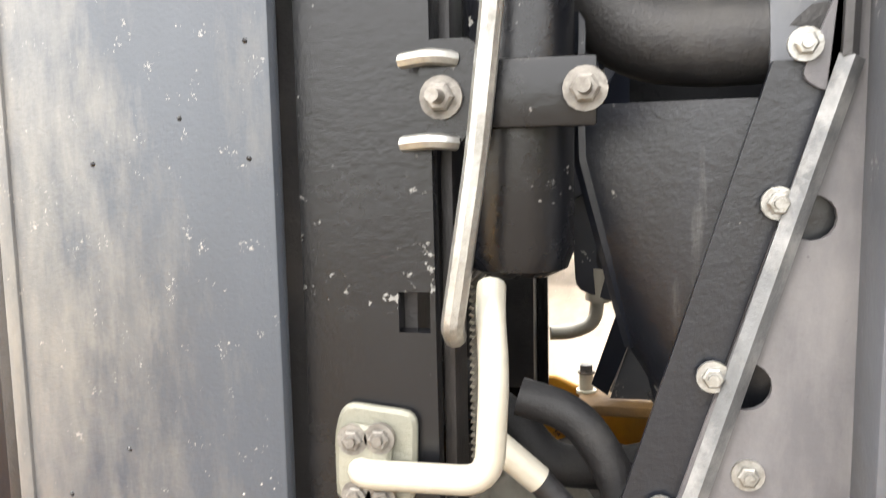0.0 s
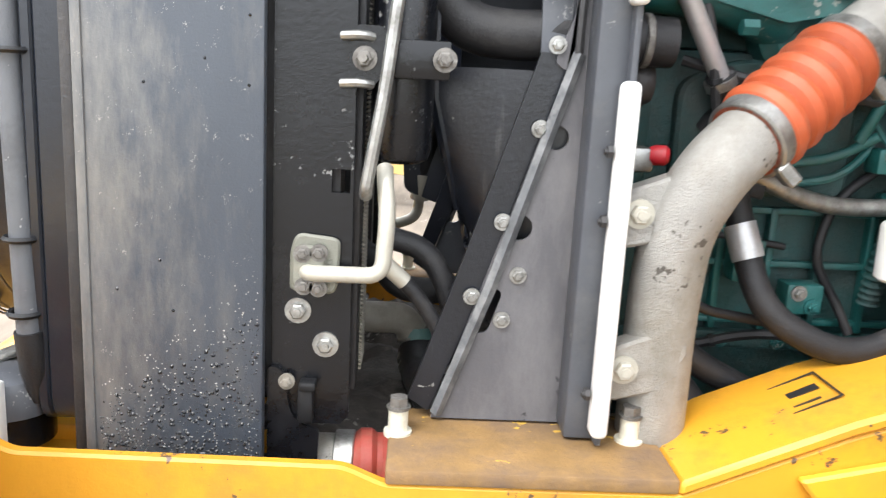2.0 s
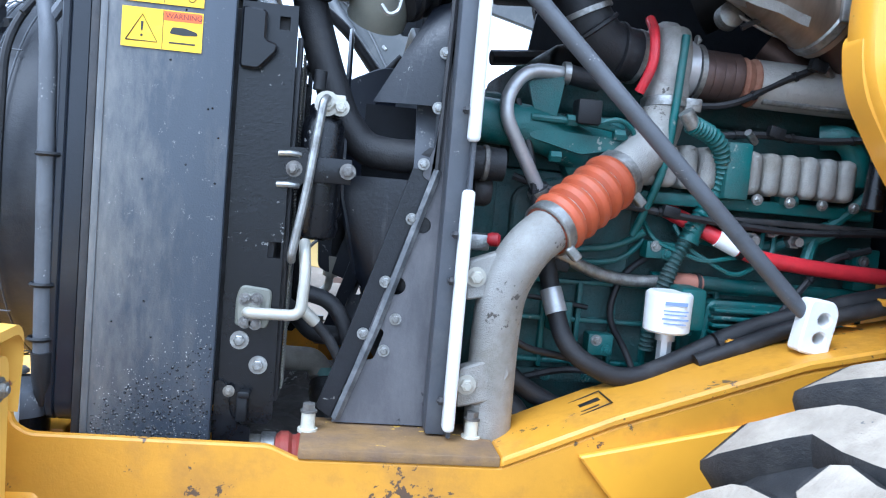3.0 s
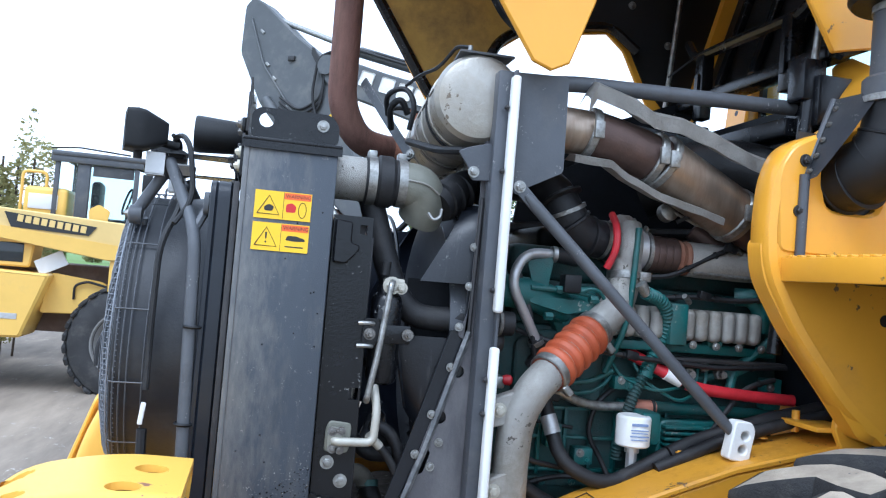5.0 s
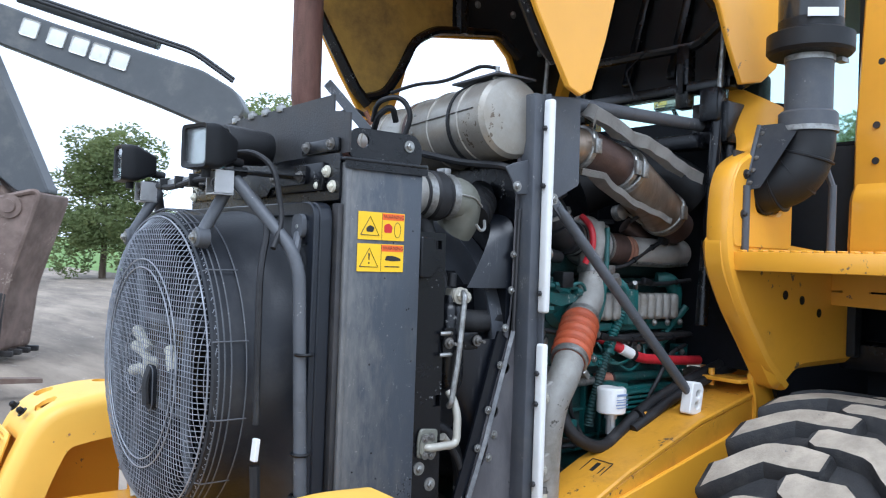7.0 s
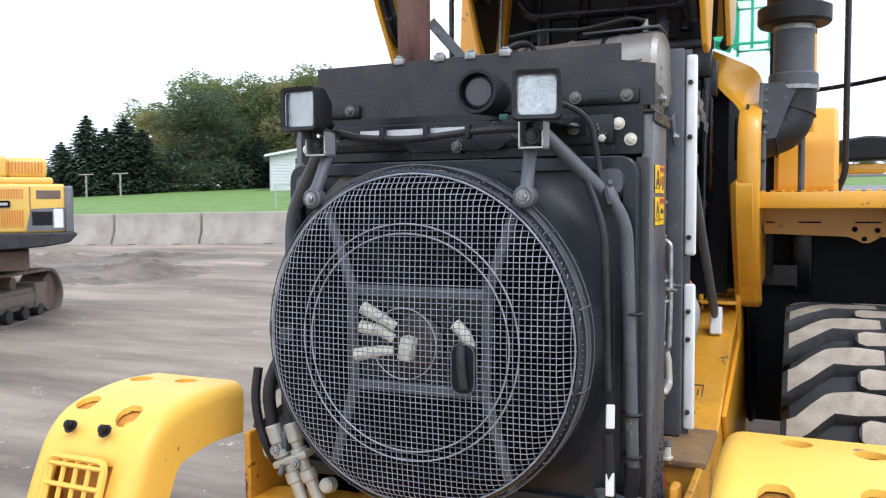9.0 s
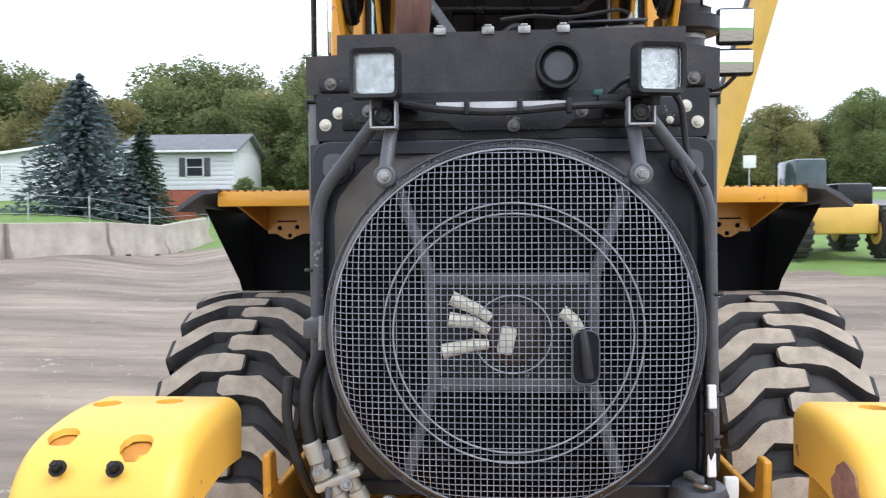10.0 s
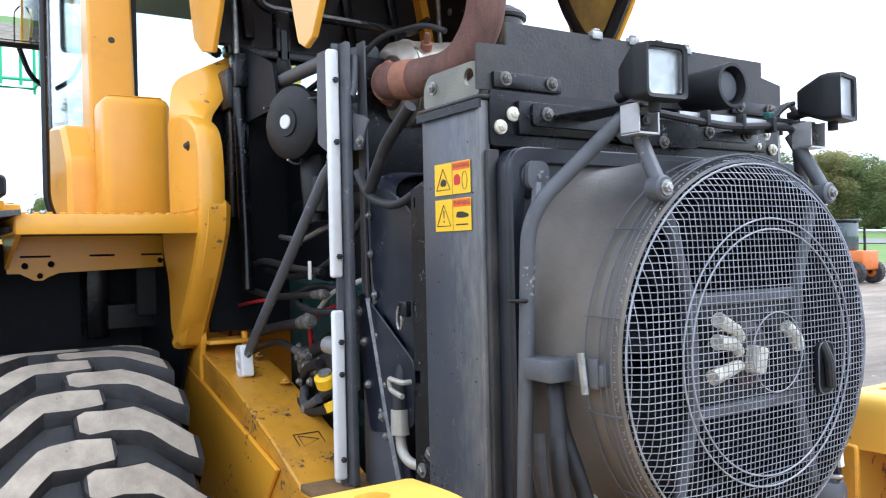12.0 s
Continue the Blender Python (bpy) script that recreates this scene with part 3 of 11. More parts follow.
def deck_decal(s):
    """The outlined warning decal on the sloping flange."""
    th = thing("warning_decal", (1.0, s * 0.5, 1.48), "worn warning decal outlined in black on the sloping yellow flange", "decal", "warning decals")
    a = math.atan2(1.478 - 1.372, 0.22)
    m = Matrix.Translation((0.97 if s < 0 else 0.955, s * 0.5, 1.455 if s < 0 else 1.448)) @ Matrix.Rotation(-a, 4, 'Y') @ Matrix.Rotation(0 if s < 0 else math.pi, 4, 'Z')
    lines = [span((-0.075, -0.045, 0), (0.075, -0.042, 0.0016)), span((-0.075, 0.042, 0), (0.075, 0.045, 0.0016)), span((-0.075, -0.045, 0), (-0.072, 0.045, 0.0016)),
             span((0.072, -0.045, 0), (0.075, 0.045, 0.0016)), tube([(-0.065, -0.03, 0.001), (-0.01, -0.03, 0.001), (-0.037, 0.03, 0.001), (-0.065, -0.03, 0.001)], 0.0018, 4, 0),
             span((0.015, -0.004, 0), (0.06, 0.012, 0.0016)), span((0.01, -0.03, 0), (0.05, -0.026, 0.0016))]
    bm = join(*lines)
    bm.transform(m)
    part("outline", bm, M_INK, th)


def tail_guard(s):
    """A rounded tail guard: a bent shell with four round openings and a barred lamp opening."""
    th = thing("tail_guard", (-0.25, s * 0.89, 0.9), "pale yellow rounded tail guard with four round holes in its top", "guard", "tail guards")
    prof = [Vector(p) for p in rounded([(-0.04, 0, 1.616), (-0.20, 0, 1.625), (-0.43, 0, 1.585), (-0.56, 0, 1.30), (-0.62, 0, 0.75)], 0.17, 9)]
    dense = []
    for a, b in zip(prof, prof[1:]):
        n = max(1, int((b - a).length / 0.014))
        dense += [a.lerp(b, k / n) for k in range(n)]
    dense.append(prof[-1])
    r = 0.045
    lat = [(0.70, 0.14), (0.70, 0.09), (0.70, r)] + [(0.70 + r - r * math.cos(t), r - r * math.sin(t)) for t in [math.pi / 2 * k / 5 for k in range(1, 6)]]
    n = 22
    lat += [(0.745 + (1.04 - 0.745) * k / n, 0.0) for k in range(1, n + 1)]
    lat += [(1.04 + r * math.sin(t), r - r * math.cos(t)) for t in [math.pi / 2 * k / 5 for k in range(1, 6)]] + [(1.085, 0.2), (1.085, 0.45)]
    bm = bmesh.new()
    rows = []
    for i, p in enumerate(dense):
        t = (dense[min(i + 1, len(dense) - 1)] - dense[max(i - 1, 0)]).normalized()
        nrm = Vector((t.z, 0, -t.x))
        if nrm.z < 0 or (abs(nrm.z) < 0.3 and nrm.x > 0):
            nrm = -nrm
        row = []
        for y, ins in lat:
            q = p - nrm * ins
            row.append(bm.verts.new((q.x, s * y, q.z)))
        rows.append(row)
    holes = [(-0.355, 1.005, 0.034), (-0.383, 0.825, 0.036), (-0.15, 1.005, 0.034), (-0.115, 0.86, 0.034)]
    cut = []
    for i in range(len(rows) - 1):
        for j in range(len(lat) - 1):
            f = bm.faces.new((rows[i][j], rows[i + 1][j], rows[i + 1][j + 1], rows[i][j + 1]))
            c = f.calc_center_median()
            ay = abs(c.y)
            if any(math.hypot(c.x - hx, ay - hy) < hr and c.z > 1.45 for hx, hy, hr in holes):
                cut.append(f)
            elif s > 0 and 0.785 < ay < 0.985 and 1.17 < c.z < 1.485 and lat[j][1] == 0.0:
                cut.append(f)
    bmesh.ops.delete(bm, geom=cut, context='FACES')
    for v in bm.verts:
        if v.is_boundary and v.co.z > 1.5:
            for hx, hy, hr in holes:
                d = Vector((v.co.x - hx, abs(v.co.y) - hy))
                if 0 < d.length < hr + 0.013:
                    d = d.normalized() * hr
                    v.co.x, v.co.y = hx + d.x, s * (hy + d.y)
    bmesh.ops.delete(bm, geom=[v for v in bm.verts if not v.link_faces], context='VERTS')
    rim = [e for e in bm.edges if e.is_boundary]
    ex = bmesh.ops.extrude_edge_only(bm, edges=rim)
    for v in [g for g in ex["geom"] if isinstance(g, bmesh.types.BMVert)]:
        v.co.z -= 0.016
    bmesh.ops.recalc_face_normals(bm, faces=bm.faces[:])
    part("shell", bm, M_GUARD, th)
    inner = rounded([(-0.045, 0, 1.598), (-0.20, 0, 1.607), (-0.418, 0, 1.568), (-0.54, 0, 1.30), (-0.60, 0, 0.78)], 0.16, 8)
    skin = bmesh.new()
    lines = [[skin.verts.new((p.x, s * y, p.z)) for y in (0.735, 0.89, 1.05)] for p in inner]
    for a, b in zip(lines, lines[1:]):
        for j in range(2):
            skin.faces.new((a[j], a[j + 1], b[j + 1], b[j]))
    if s > 0:
        bmesh.ops.delete(skin, geom=[f for f in skin.faces if f.calc_center_median().z < 1.48], context='FACES')
    bmesh.ops.solidify(skin, geom=skin.faces[:], thickness=0.006)
    part("inner_skin", skin, M_SHADESHELL, th, "orange-brown inner skin, shaded by colour, under the round holes")
    part("lining", plate([(-0.07, 1.455), (-0.2, 1.47), (-0.36, 1.42), (-0.46, 1.2), (-0.5, 0.75), (-0.07, 0.75)], 'y', s * 1.0, s * 1.05), M_YELLOW, th)
    part("inner_roof", tube([(-0.08, s * 0.89, 1.525), (-0.2, s * 0.89, 1.53), (-0.36, s * 0.89, 1.46), (-0.43, s * 0.89, 1.2)], 0.03, 6, 0.1), M_YELLOW, th)
    if s < 0:
        part("end_plate", plate(soft_poly([(-0.74, 1.57), (-1.05, 1.57), (-1.06, 0.8), (-0.72, 0.8)], 0.03), 'x', -0.065, -0.05), M_GUARD, th)
        for y, z in ((-0.78, 1.52), (-0.98, 1.47)):
            part("bolt", hexbolt((-0.048, y, z), (1, 0, 0), 0.014, 0.012), M_STEEL, th)
    if s < 0:
        for k, (x0, z0, w, h) in enumerate(((-0.36, 1.50, 0.07, 0.06), (-0.42, 1.38, 0.05, 0.08))):
            rng = random.Random(70 + k)
            blob = [(x0 + w * (0.7 + 0.5 * rng.random()) * math.cos(6.283 * j / 14), z0 + h * (0.7 + 0.5 * rng.random()) * math.sin(6.283 * j / 14)) for j in range(14)]
            part("scrape", plate(blob, 'y', s * 0.697, s * 0.7005), M_SCRAPE, th, "paint rubbed through to rust")
    for y in (0.84, 0.965):
        part("bolt", hexbolt((-0.455, s * y, 1.553), (-0.72, 0, 0.69), 0.013, 0.02), M_PLASTIC, th, "black socket bolt")
    if s > 0:
        cage = thing("lamp_cage", (-0.52, 0.885, 1.2), "yellow bar cage over the tail lamp in the guard", "cage")
        zx = lambda z: -0.525 - (1.42 - z) * 0.33
        for k in range(5):
            y = 0.795 + 0.045 * k
            part("bar", tube([(zx(1.49), y, 1.49), (zx(1.16), y, 1.16)], 0.007, 6), M_GUARD, cage)
        for k in range(7):
            z = 1.47 - 0.05 * k
            part("bar", tube([(zx(z) - 0.004, 0.785, z), (zx(z) - 0.004, 0.985, z)], 0.007, 6), M_GUARD, cage)
        part("lamp_back", span((-0.45, 0.76, 1.12), (-0.44, 1.01, 1.50)), M_SHADESHELL, cage)
        rim = [(y, z) for y, z in soft_poly([(0.783, 1.168), (0.987, 1.168), (0.987, 1.488), (0.783, 1.488)], 0.03, 4)]
        part("cage_rim", tube([(zx(z) - 0.004, y, z) for y, z in rim], 0.009, 6, 0, closed=True), M_GUARD, cage)
    return th


rear_frame()
for s in (-1, 1):
    deck_decal(s)
    tail_guard(s)

# ---- loader: cooling unit ----
FAN_Z = 1.825


def cooler():
    th = thing("radiator_unit", (0.12, 0, 1.37), "dark grey painted radiator box with dusty streaked side panels", "radiator")
    for s in (-1, 1):
        part("side_panel", join(span((0.004, s * 0.50, 1.315), (0.241, s * 0.52, 2.378), 0.006), span((0.0, s * 0.495, 1.315), (0.014, s * 0.5235, 2.378), 0.003)), M_GREY, th, "grey side panel with streaks and chipped lower edge")
        part("base_rail", span((-0.01, s * 0.43, 1.246), (0.33, s * 0.505, 1.316), 0.004), M_BLACK, th, "black base rail under the radiator")
        part("corner_strip", span((-0.018, s * 0.485, 1.32), (-0.002, s * 0.515, 2.27), 0.003), M_GREYDK, th, "scraped dark edge strip")
        part("lid", join(span((-0.006, s * 0.30, 2.379), (0.25, s * 0.528, 2.389), 0.003), span((-0.006, s * 0.522, 2.36), (0.25, s * 0.528, 2.379))), M_BLACK, th)
        ear = soft_poly([(0.012, 2.39), (0.012, 2.452), (0.03, 2.468), (0.215, 2.468), (0.238, 2.44), (0.238, 2.39)], 0.015)
        part("lifting_ear", plate(ear, 'y', s * 0.505, s * 0.513, [circle((0.05, 2.436), 0.019)]), M_BLACK if s < 0 else M_ALUDUST, th, "lifting ear with a round hole")
        part("bolt", hexbolt((0.195, s * 0.514, 2.436), (0, s, 0), 0.011, 0.01), M_STEEL, th)
        # cooler frame plate ahead of the side panel
        hole = [(0.325, 1.725), (0.35, 1.725), (0.35, 1.757), (0.325, 1.757)]
        slot = [(0.318, 2.165), (0.338, 2.165), (0.338, 2.19), (0.318, 2.19)]
        part("cooler_plate", plate([(0.247, 1.392), (0.345, 1.392), (0.356, 1.404), (0.352, 2.212), (0.247, 2.212)], 'y', s * 0.47, s * 0.488, [hole, slot]), M_BLACK, th, "glossy black cooler end plate")
        part("core_block", span((0.2, s * 0.40, 1.42), (0.335, s * 0.468, 2.2)), M_GREYDK, th)
        for x, z in ((0.283, 1.559), (0.322, 1.511)):
            part("bolt", hexbolt((x, s * 0.489, z), (0, s, 0), 0.0115, 0.011, 1.6), M_STEEL, th, "zinc bolt with a wide washer")
        part("lower_bracket", plate(soft_poly([(0.243, 1.318), (0.314, 1.318), (0.316, 1.386), (0.296, 1.39), (0.276, 1.41), (0.27, 1.44), (0.272, 1.462), (0.256, 1.478), (0.243, 1.478)], 0.008, 4), 'y', s * 0.489, s * 0.498), M_BLACK, th, "chipped black bracket")
        part("bolt", hexbolt((0.27, s * 0.499, 1.458), (0, s, 0), 0.008, 0.01), M_OLDPIPE, th)
        part("clip", join(span((0.286, s * 0.489, 1.398), (0.308, s * 0.508, 1.452), 0.005), span((0.288, s * 0.488, 1.448), (0.312, s * 0.514, 1.462), 0.004)), M_PLASTIC, th)
        tab = soft_poly([(0.25, 2.085), (0.285, 2.083), (0.318, 2.12), (0.318, 2.135), (0.296, 2.14), (0.296, 2.195), (0.25, 2.2)], 0.008)
        part("tab_plate", plate(tab, 'y', s * 0.489, s * 0.512, bev=0.004), M_BLACK, th, "black tab with paint scraped off")
        # blistered paint along the lower edge of the side panel, and fine pale specks higher up, glints put into colour
        rng = random.Random(40 + s)
        for name, count, mat, text in (("paint_blister", 1500, M_BLACK, "blistered black paint"), ("glint_speck", 420, M_SPECK, "pale specks for glints on the blistered paint")):
            bm = bmesh.new()
            for _ in range(count):
                x = 0.02 + 0.215 * rng.random()
                z = 1.325 + (0.24 if mat is M_SPECK else 0.19) * rng.random() ** (1.5 if mat is M_SPECK else 2.4) * (0.45 + 0.8 * (x / 0.235))
                r = 0.0008 + (0.0007 if mat is M_SPECK else 0.0026) * rng.random() ** 3
                if mat is M_BLACK and rng.random() < 0.012:
                    z, r = 1.5 + 0.8 * rng.random(), 0.0024
                c = Vector((x, s * 0.52, z))
                ring = [bm.verts.new(c + Vector((r * (0.8 + 0.4 * rng.random()) * math.cos(a), 0, r * (0.8 + 0.4 * rng.random()) * math.sin(a)))) for a in [math.pi * k / 3 for k in range(6)]]
                tip = bm.verts.new(c + Vector((0, s * r * 0.75, 0)))
                for k in range(6):
                    bm.faces.new((ring[k], ring[(k + 1) % 6], tip))
            bmesh.ops.recalc_face_normals(bm, faces=bm.faces[:])
            tagged(part(name, bm, mat, th, text), kind="stuff")
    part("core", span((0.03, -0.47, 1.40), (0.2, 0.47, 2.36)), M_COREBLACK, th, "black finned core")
    part("top_tank", span((0.0, -0.49, 2.275), (0.24, 0.49, 2.385), 0.006), M_BLACK, th)
    return th


def shroud():
    th = thing("fan_shroud", (-0.1, 0, 1.38), "dusty black moulded fan shroud with rounded corners", "shroud")
    sq = soft_poly([(-0.498, 1.375), (0.498, 1.375), (0.498, 2.272), (-0.498, 2.272)], 0.05, 5)
    sq2 = soft_poly([(-0.462, 1.41), (0.462, 1.41), (0.462, 2.237), (-0.462, 2.237)], 0.045, 5)
    fan = circle((0, FAN_Z), 0.405, 48)
    part("rear_plate", plate(sq, 'x', -0.058, -0.02, [circle((0, FAN_Z), 0.40, 48)], bev=0.004), M_SHROUD, th)
    part("raised_border", plate(sq, 'x', -0.074, -0.058, [sq2], bev=0.003), M_SHROUD, th)
    # moulded funnel from the square plate to the round barrel
    bm = bmesh.new()
    n = 72
    rings = []
    for k in range(9):
        t = k / 8
        ring = []
        for i in range(n):
            a = 2 * math.pi * i / n
            ca, sa = math.cos(a), math.sin(a)
            sqr = 0.445 / max(abs(ca), abs(sa))
            sqr = min(sqr, 0.53)
            e = t ** 0.55
            r = sqr * (1 - e) + 0.425 * e
            ring.append(bm.verts.new((-0.058 - 0.072 * t ** 1.5, r * ca, FAN_Z + r * sa)))
        rings.append(ring)
    for x in (-0.18, -0.286, -0.29):
        rings.append([bm.verts.new((x, (0.416 if x > -0.288 else 0.4095) * math.cos(2 * math.pi * i / n), FAN_Z + (0.416 if x > -0.288 else 0.4095) * math.sin(2 * math.pi * i / n))) for i in range(n)])
    for a, b in zip(rings, rings[1:]):
        for i in range(n):
            bm.faces.new((a[i], a[(i + 1) % n], b[(i + 1) % n], b[i]))
    bmesh.ops.recalc_face_normals(bm, faces=bm.faces[:])
    part("barrel", bm, M_BARREL, th, "dusty black fan barrel")
    # Near-black liner over the dusty barrel's inside: its shade is put into the colour.
    liner = bmesh.new()
    rings = [[liner.verts.new((x, 0.4085 * math.cos(2 * math.pi * i / n), FAN_Z + 0.4085 * math.sin(2 * math.pi * i / n))) for i in range(n)] for x in (-0.2905, -0.12, -0.018)]
    for a, b in zip(rings, rings[1:]):
        for i in range(n):
            liner.faces.new((a[i], a[(i + 1) % n], b[(i + 1) % n], b[i]))
    bmesh.ops.solidify(liner, geom=liner.faces[:], thickness=0.002)
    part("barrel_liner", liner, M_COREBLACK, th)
    for s in (-1, 1):
        part("boss", lathe((-0.058, s * 0.437, 2.208), (-1, 0, 0), [(0, 0.046), (0.012, 0.044), (0.018, 0.03), (0.02, 0.03)], 24), M_SHROUD, th)
        part("bolt", hexbolt((-0.079, s * 0.437, 2.208), (-1, 0, 0), 0.012, 0.01, 1.7), M_STEEL, th)
    return th


def fan():
    th = thing("cooling_fan", (-0.12, 0, 1.4), "black plastic cooling fan behind the wire guard", "fan")
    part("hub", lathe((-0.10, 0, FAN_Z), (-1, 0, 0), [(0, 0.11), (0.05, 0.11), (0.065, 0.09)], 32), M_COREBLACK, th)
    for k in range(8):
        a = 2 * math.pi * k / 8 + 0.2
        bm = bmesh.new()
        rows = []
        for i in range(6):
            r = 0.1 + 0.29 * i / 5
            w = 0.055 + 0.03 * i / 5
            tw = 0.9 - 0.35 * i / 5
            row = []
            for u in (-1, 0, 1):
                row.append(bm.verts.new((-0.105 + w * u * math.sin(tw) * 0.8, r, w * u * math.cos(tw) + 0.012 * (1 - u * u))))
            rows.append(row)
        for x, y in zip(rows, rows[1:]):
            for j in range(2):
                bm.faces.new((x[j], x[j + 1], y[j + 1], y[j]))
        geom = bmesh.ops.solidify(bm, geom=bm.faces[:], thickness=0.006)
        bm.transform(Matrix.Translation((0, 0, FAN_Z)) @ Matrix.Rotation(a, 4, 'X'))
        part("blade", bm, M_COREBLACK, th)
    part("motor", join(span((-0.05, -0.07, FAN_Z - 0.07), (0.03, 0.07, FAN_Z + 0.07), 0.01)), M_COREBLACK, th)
    return th


def fan_guard():
    """The round wire guard with its bars and rings."""
    th = thing("fan_guard", (-0.3, 0, 1.4), "round galvanised wire mesh fan guard, dusty grey", "guard")
    R = 0.418

    def gx(r):
        if r < 0.365:
            return -0.338 + 0.02 * (r / 0.365) ** 2
        t = (r - 0.365) / (R - 0.365)
        return -0.318 + 0.042 * t ** 1.7

    pitch = 0.01415
    nn = int(R / pitch)
    for ax in (0, 1):
        for i in range(-nn, nn + 1):
            c = i * pitch
            L = math.sqrt(max(R * R - c * c, 0))
            if L < 0.02:
                continue
            k = max(4, int(L / 0.045))
            pts = []
            for j in range(-k, k + 1):
                u = L * j / k
                r = math.hypot(u, c)
                x = gx(r) - (0.0016 if ax else -0.0016)
                pts.append((x, u, FAN_Z + c) if ax == 0 else (x, c, FAN_Z + u))
            part("mesh_wire", tube(pts, 0.00105, 4, 0, caps=False), M_MESH, th)
    def ring(r, x, w, seg=72):
        return tube([(x, r * math.cos(2 * math.pi * i / seg), FAN_Z + r * math.sin(2 * math.pi * i / seg)) for i in range(seg)], w, 6, 0, closed=True)
    for r, dx, w in ((0.285, -0.005, 0.002), (0.262, -0.005, 0.002), (0.085, -0.005, 0.0014), (0.405, -0.004, 0.0024)):
        part("hoop", ring(r, gx(r) + dx, w), M_WIRE if r < 0.3 else M_MESH, th)
    for x in (-0.277, -0.262, -0.245, -0.206):
        part("hoop", ring(R + 0.009, x, 0.002), M_TUBE, th)
    for k in range(14):
        a = 2 * math.pi * (k + 0.5) / 14
        y, z = (R + 0.01) * math.cos(a), FAN_Z + (R + 0.01) * math.sin(a)
        part("stay", tube([(-0.29, y * 0.985, FAN_Z + (z - FAN_Z) * 0.985), (-0.275, y, z), (-0.2, y, z)], 0.002, 5, 0), M_TUBE, th)
    # flat bars and middle plate behind the mesh
    x = -0.262
    for s in (-1, 1):
        part("bar", tube([(x, s * 0.262, 2.165), (x, s * 0.185, 1.95), (x, s * 0.178, 1.70), (x, s * 0.245, 1.475)], 0.014, 8, 0.02), M_TUBE, th, "grey support bar")
        part("lug", join(lathe((-0.262, s * 0.283, 2.172), (-1, 0, 0), [(0, 0.026), (0.03, 0.026), (0.034, 0.022)], 20)), M_TUBE, th)
        part("bolt", hexbolt((-0.297, s * 0.283, 2.172), (-1, 0, 0), 0.011, 0.01, 1.5), M_STEEL, th)
    for z in (1.94, 1.70):
        part("bar", span((x - 0.006, -0.18, z - 0.014), (x + 0.006, 0.18, z + 0.014), 0.003), M_TUBE, th)
    oval = [(-0.155 + 0.024 * math.cos(a), 1.755 + 0.03 * math.copysign(1, math.sin(a)) + 0.026 * math.sin(a)) for a in [2 * math.pi * k / 24 for k in range(24)]]
    part("centre_plate", plate([(-0.17, 1.70), (0.17, 1.70), (0.17, 1.94), (-0.17, 1.94)], 'x', x + 0.006, x + 0.01, [circle((0.0, FAN_Z - 0.01), 0.06, 24)]), M_BLACK, th, "dark centre plate with a round opening")
    return th


def hydraulic_motor():
    th = thing("fan_motor", (-0.27, 0.0, FAN_Z), "cream hydraulic fan motor with hose fittings behind the mesh", "motor")
    part("body", box((-0.29, 0.012, FAN_Z - 0.02), (0.05, 0.036, 0.06), 0.008, 2, (12, 0, 0)), M_FITTING, th)
    part("motor_face", lathe((-0.262, 0, FAN_Z - 0.01), (-1, 0, 0), [(0, 0.07), (0.006, 0.07), (0.01, 0.06), (0.02, 0.05)], 28), M_MUD_DARK, th, "dark rust-stained motor face")
    for y0, z0, y1, z1 in ((0.05, 0.03, 0.135, 0.075), (0.055, 0.0, 0.14, 0.028), (0.055, -0.03, 0.155, -0.045)):
        part("fitting", tube([(-0.285, y0, FAN_Z + z0), (-0.295, y0 + 0.03, FAN_Z + z0 + 0.02 * (z1 > 0)), (-0.295, y1, FAN_Z + z1)], 0.0, 10, 0, radii=[0.012, 0.014, 0.017]), M_FITTING, th, "cream hose fitting")
    part("fitting", tube([(-0.285, -0.11, FAN_Z + 0.045), (-0.29, -0.14, FAN_Z + 0.02), (-0.29, -0.15, FAN_Z - 0.01)], 0.015, 10, 0.02), M_FITTING, th)
    part("hose", tube([(-0.29, -0.15, FAN_Z - 0.005), (-0.295, -0.158, FAN_Z - 0.05), (-0.30, -0.17, FAN_Z - 0.12)], 0.014, 10, 0.02), M_RUBBER, th, "black hydraulic hose")
    eye = soft_poly([(-0.185, FAN_Z - 0.105), (-0.128, FAN_Z - 0.105), (-0.128, FAN_Z + 0.01), (-0.185, FAN_Z + 0.01)], 0.028, 6)
    # Solid near-black plate in place of an oval hole; its dark depth is colour.
    part("oval_hole_plate", plate(eye, 'x', -0.352, -0.342), M_COREBLACK, th, "near-black plate standing for an oval hole in the mesh")
    part("slot_rim", tube([(-0.353, p[0], p[1]) for p in eye], 0.0018, 5, 0, closed=True), M_TUBE, th, "rim of the oval hole")
    part("cable_stub", tube([(-0.345, -0.15, FAN_Z + 0.01), (-0.362, -0.155, FAN_Z - 0.03), (-0.36, -0.162, FAN_Z - 0.09)], 0.011, 10, 0.02), M_RUBBER, th)
    return th


cooler()
shroud()
fan()
fan_guard()
hydraulic_motor()

